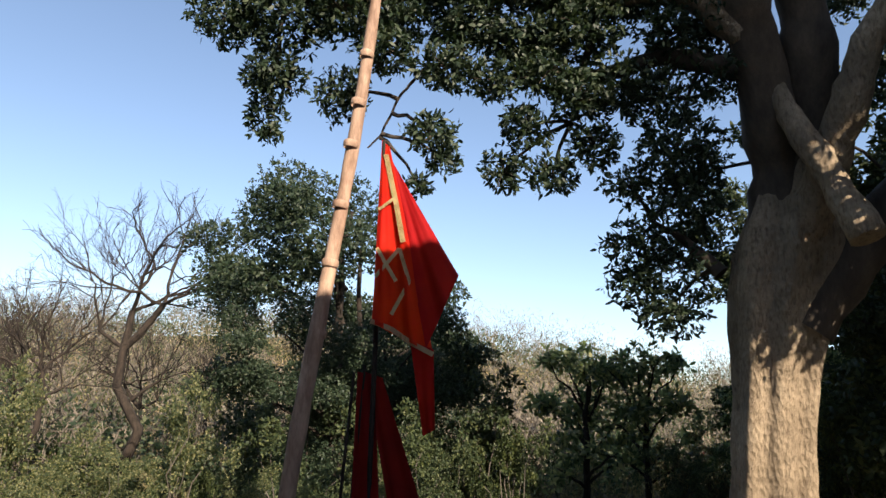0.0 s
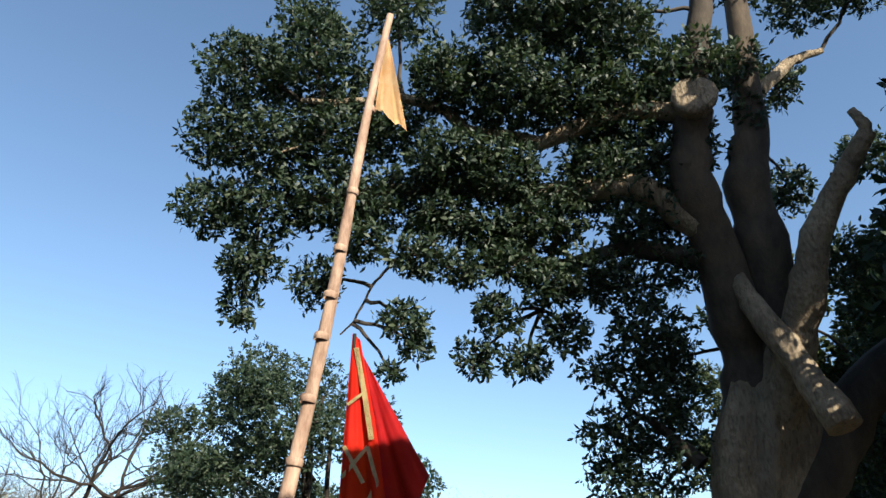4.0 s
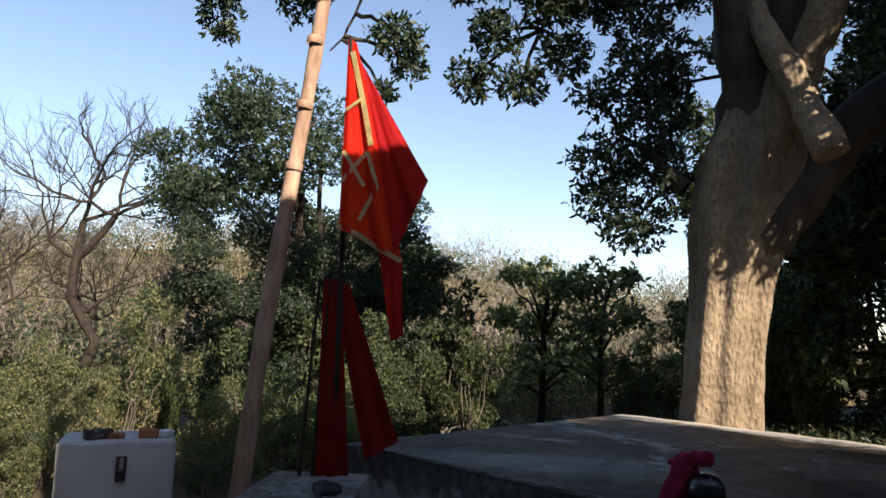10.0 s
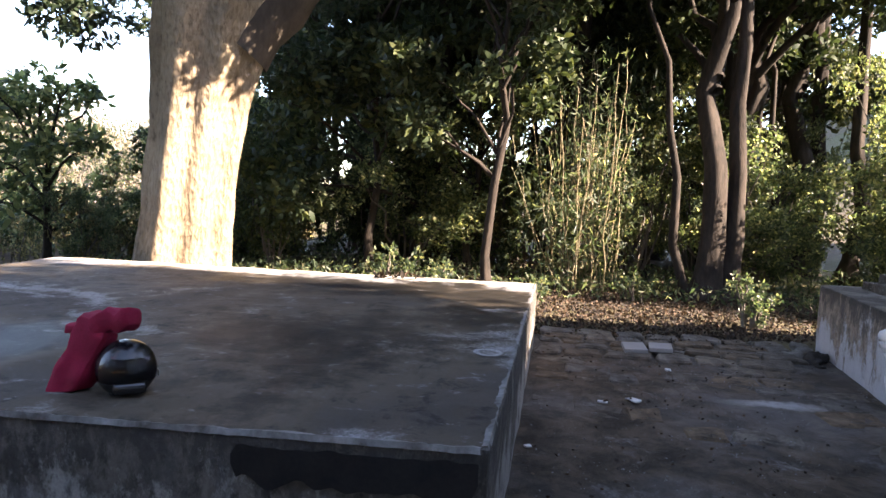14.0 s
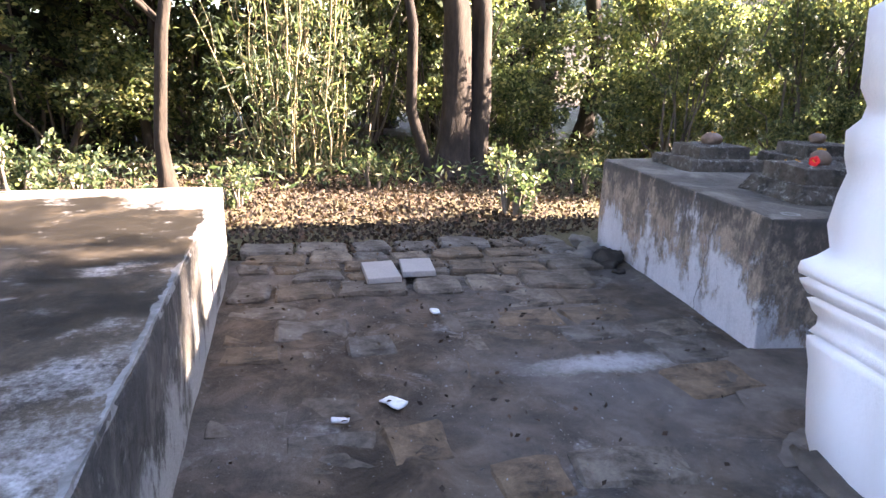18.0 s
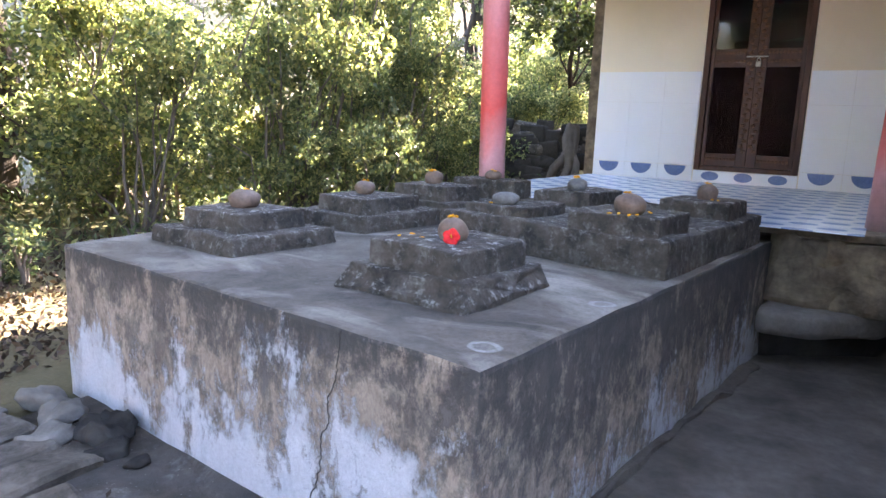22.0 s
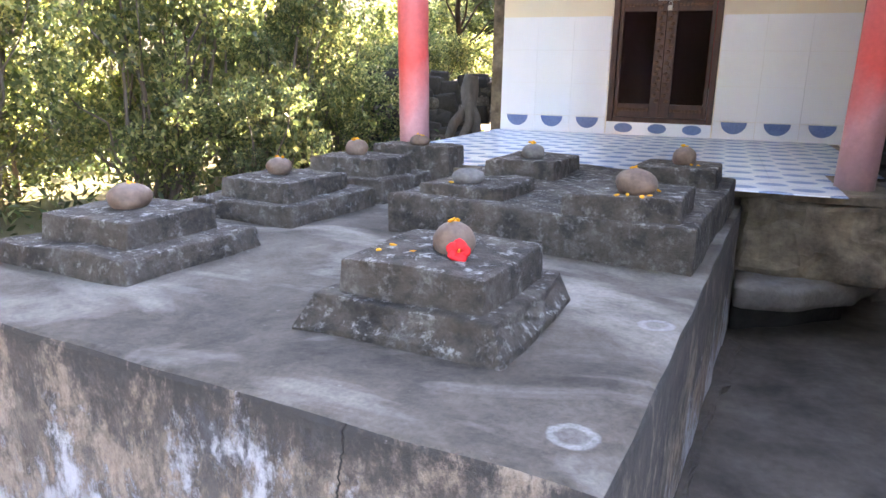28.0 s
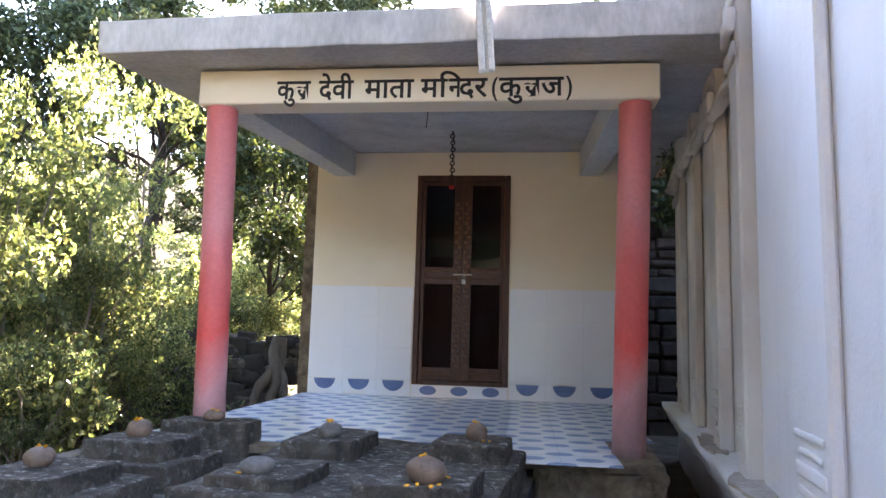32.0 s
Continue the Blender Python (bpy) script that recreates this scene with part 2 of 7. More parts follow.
def dark_stone():
    m, nt, b = mat("lichened_stone", 0.9)
    v = coords(nt)
    mid, fine, spots = noise_tex(nt, v, 8, 10, 0.75), noise_tex(nt, v, 60, 6, 0.75), noise_tex(nt, v, 24, 8, 0.78)
    geo = nt.nodes.new("ShaderNodeNewGeometry")
    sep = nt.nodes.new("ShaderNodeSeparateXYZ")
    nt.links.new(geo.outputs["Normal"], sep.inputs[0])
    col = ramp(nt, mid, [(0.3, (0.018, 0.018, 0.018)), (0.43, (0.056, 0.048, 0.041)), (0.56, (0.108, 0.090, 0.073)), (0.71, (0.18, 0.16, 0.14))])
    scale = noise_tex(nt, v, 13, 10, 0.78, 0.3)
    col = mix(nt, ramp(nt, scale, [(0.54, (0, 0, 0)), (0.64, (0.55, 0.55, 0.55))]), col, ramp(nt, fine, [(0.35, (0.10, 0.092, 0.083)), (0.65, (0.25, 0.232, 0.212))]))
    lich = ramp(nt, spots, [(0.54, (0, 0, 0)), (0.65, (1, 1, 1))])
    col = mix(nt, math_node(nt, "MULTIPLY", lich, math_node(nt, "MULTIPLY_ADD", sep.outputs["Z"], 0.65, 0.30)), col, (0.47, 0.455, 0.43))
    nt.links.new(col, b.inputs["Base Color"])
    bump(nt, b, math_node(nt, "ADD", fine, spots), 1.0, 0.02)
    return m


def plain(name, base, other, scale=2.0, rough=0.2, spec=0.5):
    """A clean glazed or painted surface with the faintest clouding."""
    m, nt, b = mat(name, rough, 0.0, spec)
    nt.links.new(ramp(nt, noise_tex(nt, coords(nt), scale, 3), [(0.3, other), (0.7, base)]), b.inputs["Base Color"])
    return m


def pillar_paint():
    """Red paint, chalky pink where it has faded and grimy at the foot."""
    m, nt, b = mat("pillar_paint", 0.6)
    co = nt.nodes.new("ShaderNodeTexCoord")
    sep = nt.nodes.new("ShaderNodeSeparateXYZ")
    nt.links.new(co.outputs["Object"], sep.inputs[0])
    cloud, fine = noise_tex(nt, coords(nt, (1, 1, 0.5)), 3, 5), noise_tex(nt, coords(nt), 40, 5)
    h = math_node(nt, "ADD", sep.outputs["Z"], math_node(nt, "MULTIPLY_ADD", cloud, 0.7, -0.35))
    f = math_node(nt, "DIVIDE", math_node(nt, "SUBTRACT", h, 0.7), 2.1)
    col = ramp(nt, f, [(0.0, (0.20, 0.13, 0.13)), (0.16, (0.50, 0.24, 0.25)), (0.30, (0.66, 0.09, 0.08)), (0.46, (0.62, 0.13, 0.13)), (0.62, (0.60, 0.22, 0.23)), (1.0, (0.60, 0.15, 0.15))])
    col = mix(nt, 0.25, col, ramp(nt, fine, [(0.3, (0.4, 0.4, 0.4)), (0.7, (1, 1, 1))]), "MULTIPLY")
    nt.links.new(col, b.inputs["Base Color"])
    bump(nt, b, fine, 0.15, 0.005)
    return m


def earth():
    m, nt, b = mat("earth", 0.95)
    v = coords(nt)
    big, mid, fine = noise_tex(nt, v, 0.12, 4, 0.5), noise_tex(nt, v, 1.6, 8, 0.7), noise_tex(nt, v, 30, 6, 0.7)
    col = ramp(nt, mid, [(0.3, (0.05, 0.036, 0.024)), (0.55, (0.105, 0.076, 0.048)), (0.75, (0.18, 0.137, 0.088))])
    col = mix(nt, ramp(nt, big, [(0.4, (0, 0, 0)), (0.65, (0.7, 0.7, 0.7))]), col, (0.09, 0.10, 0.035))
    col = mix(nt, 0.5, col, ramp(nt, fine, [(0.3, (0.35, 0.35, 0.35)), (0.7, (1, 1, 1))]), "MULTIPLY")
    nt.links.new(col, b.inputs["Base Color"])
    bump(nt, b, fine, 0.6, 0.03)
    return m


def floor_tile():
    """White glazed tile printed with staggered blue ovals."""
    m, nt, b = mat("printed_floor_tile", 0.22, 0.0, 0.5)
    co = nt.nodes.new("ShaderNodeTexCoord")
    sep = nt.nodes.new("ShaderNodeSeparateXYZ")
    nt.links.new(co.outputs["Object"], sep.inputs[0])
    px, py = 0.30, 0.30

    def oval(ox, oy):
        fx = math_node(nt, "PINGPONG", math_node(nt, "ADD", sep.outputs["X"], ox), px / 2)
        fy = math_node(nt, "PINGPONG", math_node(nt, "ADD", sep.outputs["Y"], oy), py / 2)
        qx, qy = math_node(nt, "DIVIDE", fx, 0.074), math_node(nt, "DIVIDE", fy, 0.056)
        d = math_node(nt, "ADD", math_node(nt, "MULTIPLY", qx, qx), math_node(nt, "MULTIPLY", qy, qy))
        return math_node(nt, "LESS_THAN", d, 1.0)
    fine = noise_tex(nt, coords(nt), 90, 3)
    cloud = noise_tex(nt, coords(nt), 3, 4)
    white = ramp(nt, cloud, [(0.3, (0.52, 0.60, 0.70)), (0.7, (0.68, 0.74, 0.80))])
    blue = ramp(nt, fine, [(0.4, (0.19, 0.28, 0.46)), (0.6, (0.30, 0.40, 0.58))])
    nt.links.new(mix(nt, math_node(nt, "MAXIMUM", oval(0.0, 0.0), oval(0.15, 0.15)), white, blue), b.inputs["Base Color"])
    return m


def old_floor():
    """Trodden courtyard floor: dark earth and broken cement, pale where it is worn, with fine debris."""
    m, nt, b = mat("trodden_floor", 0.85)
    v = coords(nt)
    big, mid, fine, worn = noise_tex(nt, v, 0.8, 6, 0.6, 0.6), noise_tex(nt, v, 4.0, 9, 0.72, 0.4), noise_tex(nt, v, 38, 7, 0.75), noise_tex(nt, v, 2.1, 9, 0.75, 0.8)
    col = ramp(nt, mid, [(0.33, (0.018, 0.014, 0.010)), (0.48, (0.052, 0.038, 0.027)), (0.60, (0.10, 0.075, 0.054)), (0.72, (0.155, 0.12, 0.09))])
    col = mix(nt, ramp(nt, big, [(0.44, (0, 0, 0)), (0.64, (0.55, 0.55, 0.55))]), col, mix(nt, mid, (0.06, 0.056, 0.054), (0.19, 0.18, 0.175)))
    col = mix(nt, math_node(nt, "MULTIPLY", ramp(nt, worn, [(0.56, (0, 0, 0)), (0.68, (1, 1, 1))]), ramp(nt, fine, [(0.35, (0, 0, 0)), (0.6, (0.9, 0.9, 0.9))])), col, (0.26, 0.25, 0.245))
    bits = node(nt, "ShaderNodeTexVoronoi", Scale=42.0, Randomness=1.0)
    nt.links.new(v, bits.inputs["Vector"])
    specks = math_node(nt, "MULTIPLY", math_node(nt, "LESS_THAN", bits.outputs["Distance"], 0.10), ramp(nt, worn, [(0.44, (0, 0, 0)), (0.54, (0.8, 0.8, 0.8))]))
    col = mix(nt, specks, col, (0.30, 0.275, 0.25))
    # lime spilt and trodden in
    co = nt.nodes.new("ShaderNodeTexCoord")
    sep = nt.nodes.new("ShaderNodeSeparateXYZ")
    nt.links.new(co.outputs["Object"], sep.inputs[0])
    u = math_node(nt, "DIVIDE", math_node(nt, "SUBTRACT", sep.outputs["X"], 0.02), 0.13)
    w = math_node(nt, "DIVIDE", math_node(nt, "ADD", sep.outputs["Y"], 0.75), 0.62)
    d = math_node(nt, "ADD", math_node(nt, "MULTIPLY", u, u), math_node(nt, "MULTIPLY", w, w))
    spill = ramp(nt, math_node(nt, "ADD", math_node(nt, "MULTIPLY", d, 0.3), math_node(nt, "ADD", worn, math_node(nt, "MULTIPLY", fine, 0.3))), [(0.60, (0.8, 0.8, 0.8)), (0.86, (0, 0, 0))])
    col = mix(nt, spill, col, (0.34, 0.335, 0.34))
    nt.links.new(col, b.inputs["Base Color"])
    bump(nt, b, math_node(nt, "ADD", fine, mid), 0.7, 0.02)
    return m


def worn_stone():
    """Flat paving stone, every piece of its own brown or grey, dirty in patches."""
    m, nt, b = mat("paving_stone", 0.9)
    v = coords(nt)
    info = nt.nodes.new("ShaderNodeObjectInfo")
    mid, fine = noise_tex(nt, v, 6, 8, 0.72, 0.4), noise_tex(nt, v, 45, 6, 0.7)
    tone = ramp(nt, info.outputs["Random"], [(0.0, (0.20, 0.14, 0.088)), (0.4, (0.14, 0.105, 0.072)), (0.75, (0.15, 0.135, 0.118)), (1.0, (0.25, 0.195, 0.14))])
    col = mix(nt, ramp(nt, mid, [(0.38, (0.9, 0.9, 0.9)), (0.58, (0, 0, 0))]), tone, (0.04, 0.032, 0.025))
    col = mix(nt, 0.45, col, ramp(nt, fine, [(0.3, (0.3, 0.3, 0.3)), (0.7, (1, 1, 1))]), "MULTIPLY")
    nt.links.new(col, b.inputs["Base Color"])
    bump(nt, b, math_node(nt, "ADD", fine, mid), 0.7, 0.015)
    return m


def figured_glass():
    """Dark patterned glass that breaks reflections into sparks."""
    m, nt, b = mat("figured_glass", 0.06, 0.0, 1.0)
    b.inputs["Base Color"].default_value = (0.10, 0.05, 0.05, 1)
    b.inputs["Transmission Weight"].default_value = 0.6
    bump(nt, b, noise_tex(nt, coords(nt), 48, 3, 0.6), 1.0, 0.12)
    return m


def clear_glass(name, tint, rough):
    m, nt, b = mat(name, rough, 0.0, 0.5)
    b.inputs["Base Color"].default_value = (*tint, 1)
    b.inputs["Transmission Weight"].default_value = 1.0
    b.inputs["IOR"].default_value = 1.45
    return m


def limewash(name, base, other, stains):
    """Thick brushed limewash; stains: how far rain streaks and bare plaster show."""
    m, nt, b = mat(name, 0.85)
    v, run = coords(nt), coords(nt, (1, 1, 0.12))
    cloud, fine, streak = noise_tex(nt, v, 1.3, 5, 0.55), noise_tex(nt, v, 55, 5, 0.6), noise_tex(nt, run, 5, 6, 0.6, 0.4)
    col = ramp(nt, cloud, [(0.35, other), (0.65, base)])
    col = mix(nt, math_node(nt, "MULTIPLY", ramp(nt, streak, [(0.52, (0, 0, 0)), (0.72, (1, 1, 1))]), 0.10 + 0.5 * stains), col, (0.40, 0.36, 0.31))
    chips = ramp(nt, noise_tex(nt, v, 9, 8, 0.7), [(0.70, (0, 0, 0)), (0.73, (1, 1, 1))])
    col = mix(nt, math_node(nt, "MULTIPLY", chips, 0.15 + 0.6 * stains), col, (0.30, 0.26, 0.22))
    nt.links.new(col, b.inputs["Base Color"])
    bump(nt, b, math_node(nt, "ADD", math_node(nt, "MULTIPLY", fine, 0.5), noise_tex(nt, v, 11, 4)), 0.35, 0.012)
    return m


def thin_cloth(name, base, other):
    """Thin woven cloth that lets the sun through."""
    m, nt, b = mat(name, 0.75)
    v = coords(nt)
    col = ramp(nt, noise_tex(nt, v, 4), [(0.3, other), (0.7, base)])
    nt.links.new(col, b.inputs["Base Color"])
    tr = nt.nodes.new("ShaderNodeBsdfTranslucent")
    nt.links.new(mix(nt, 1.0, col, (1.6, 7.0, 1.0), "MULTIPLY"), tr.inputs["Color"])
    ms = node(nt, "ShaderNodeMixShader", Fac=0.35)
    nt.links.new(b.outputs[0], ms.inputs[1])
    nt.links.new(tr.outputs[0], ms.inputs[2])
    nt.links.new(ms.outputs[0], nt.nodes["Material Output"].inputs["Surface"])
    bump(nt, b, noise_tex(nt, v, 250), 0.1, 0.004)
    return m


def old_bark():
    """Knobbly grey-brown bark with fine vertical cracks."""
    m, nt, b = mat("bark", 0.95)
    v, grain = coords(nt), coords(nt, (1, 1, 0.3))
    big, cracks, knobs = noise_tex(nt, v, 1.6, 5), noise_tex(nt, grain, 24, 8, 0.7), node(nt, "ShaderNodeTexVoronoi", Scale=17.0)
    nt.links.new(coords(nt, (1, 1, 0.6)), knobs.inputs["Vector"])
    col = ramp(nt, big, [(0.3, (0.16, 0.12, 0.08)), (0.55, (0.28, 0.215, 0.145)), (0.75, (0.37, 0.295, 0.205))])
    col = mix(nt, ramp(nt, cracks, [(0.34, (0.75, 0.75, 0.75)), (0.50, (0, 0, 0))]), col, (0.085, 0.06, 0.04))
    nt.links.new(col, b.inputs["Base Color"])
    bump(nt, b, math_node(nt, "ADD", cracks, math_node(nt, "MULTIPLY", knobs.outputs["Distance"], 0.8)), 1.0, 0.04)
    return m


def wet_deck():
    """Old cement, brown and black with damp, bleached bluish where it has dried; the sunlit strip at the far edge is
    painted in.
    """
    m, nt, b = mat("damp_old_cement", 0.7)
    v = coords(nt)
    big, zone, mid, fine = noise_tex(nt, v, 0.55, 3, 0.5, 0.8), noise_tex(nt, coords(nt, (1.0, 0.6, 1)), 0.85, 5, 0.55, 0.6), noise_tex(nt, v, 6, 8, 0.7), noise_tex(nt, v, 60, 6, 0.75)
    jag = math_node(nt, "ADD", math_node(nt, "MULTIPLY_ADD", fine, 0.14, -0.07), math_node(nt, "MULTIPLY_ADD", mid, 0.34, -0.17))
    col = ramp(nt, math_node(nt, "ADD", big, jag), [(0.40, (0.013, 0.011, 0.009)), (0.48, (0.040, 0.031, 0.022)), (0.56, (0.085, 0.067, 0.047)), (0.66, (0.055, 0.046, 0.038))])
    col = mix(nt, 0.5, col, ramp(nt, mid, [(0.35, (0.45, 0.45, 0.45)), (0.6, (1.2, 1.2, 1.2))]), "MULTIPLY")
    co = nt.nodes.new("ShaderNodeTexCoord")
    sep = nt.nodes.new("ShaderNodeSeparateXYZ")
    nt.links.new(co.outputs["Object"], sep.inputs[0])
    # paler towards the far edge, a first share of the painted sunlit strip
    rim = ramp(nt, math_node(nt, "MULTIPLY_ADD", sep.outputs["X"], -0.4, 0.0), [(0.28, (0, 0, 0)), (0.46, (0.20, 0.20, 0.20))])
    zone = math_node(nt, "ADD", zone, rim)
    pale = ramp(nt, math_node(nt, "ADD", zone, jag), [(0.62, (0, 0, 0)), (0.70, (0.85, 0.85, 0.85))])
    col = mix(nt, pale, col, ramp(nt, fine, [(0.3, (0.10, 0.098, 0.098)), (0.7, (0.36, 0.352, 0.352))]))
    chips = ramp(nt, math_node(nt, "ADD", noise_tex(nt, coords(nt, (1, 0.6, 1)), 11, 8, 0.75), jag), [(0.60, (0, 0, 0)), (0.66, (1, 1, 1))])
    col = mix(nt, math_node(nt, "MULTIPLY", chips, 0.5), col, (0.24, 0.24, 0.25))
    pits = ramp(nt, math_node(nt, "ADD", noise_tex(nt, v, 5, 9, 0.75, 0.5), jag), [(0.36, (0.85, 0.85, 0.85)), (0.44, (0, 0, 0))])
    col = mix(nt, pits, col, (0.014, 0.012, 0.011))
    # sunlight along the far edge, put into the colour as a cream strip
    sunlit_edge = ramp(nt, math_node(nt, "ADD", math_node(nt, "MULTIPLY_ADD", sep.outputs["X"], -1.0, -1.0), jag), [(0.30, (0, 0, 0)), (0.42, (0.85, 0.85, 0.85))])
    col = mix(nt, sunlit_edge, col, ramp(nt, fine, [(0.3, (0.30, 0.275, 0.235)), (0.7, (0.46, 0.42, 0.36))]))
    col = mix(nt, lime_spot(nt, 1.49, -2.62, 0.07, mid, fine), col, (0.36, 0.36, 0.36))
    nt.links.new(col, b.inputs["Base Color"])
    nt.links.new(ramp(nt, big, [(0.4, (0.5, 0.5, 0.5)), (0.6, (0.88, 0.88, 0.88))]), b.inputs["Roughness"])
    bump(nt, b, math_node(nt, "ADD", fine, mid), 0.3, 0.008)
    return m


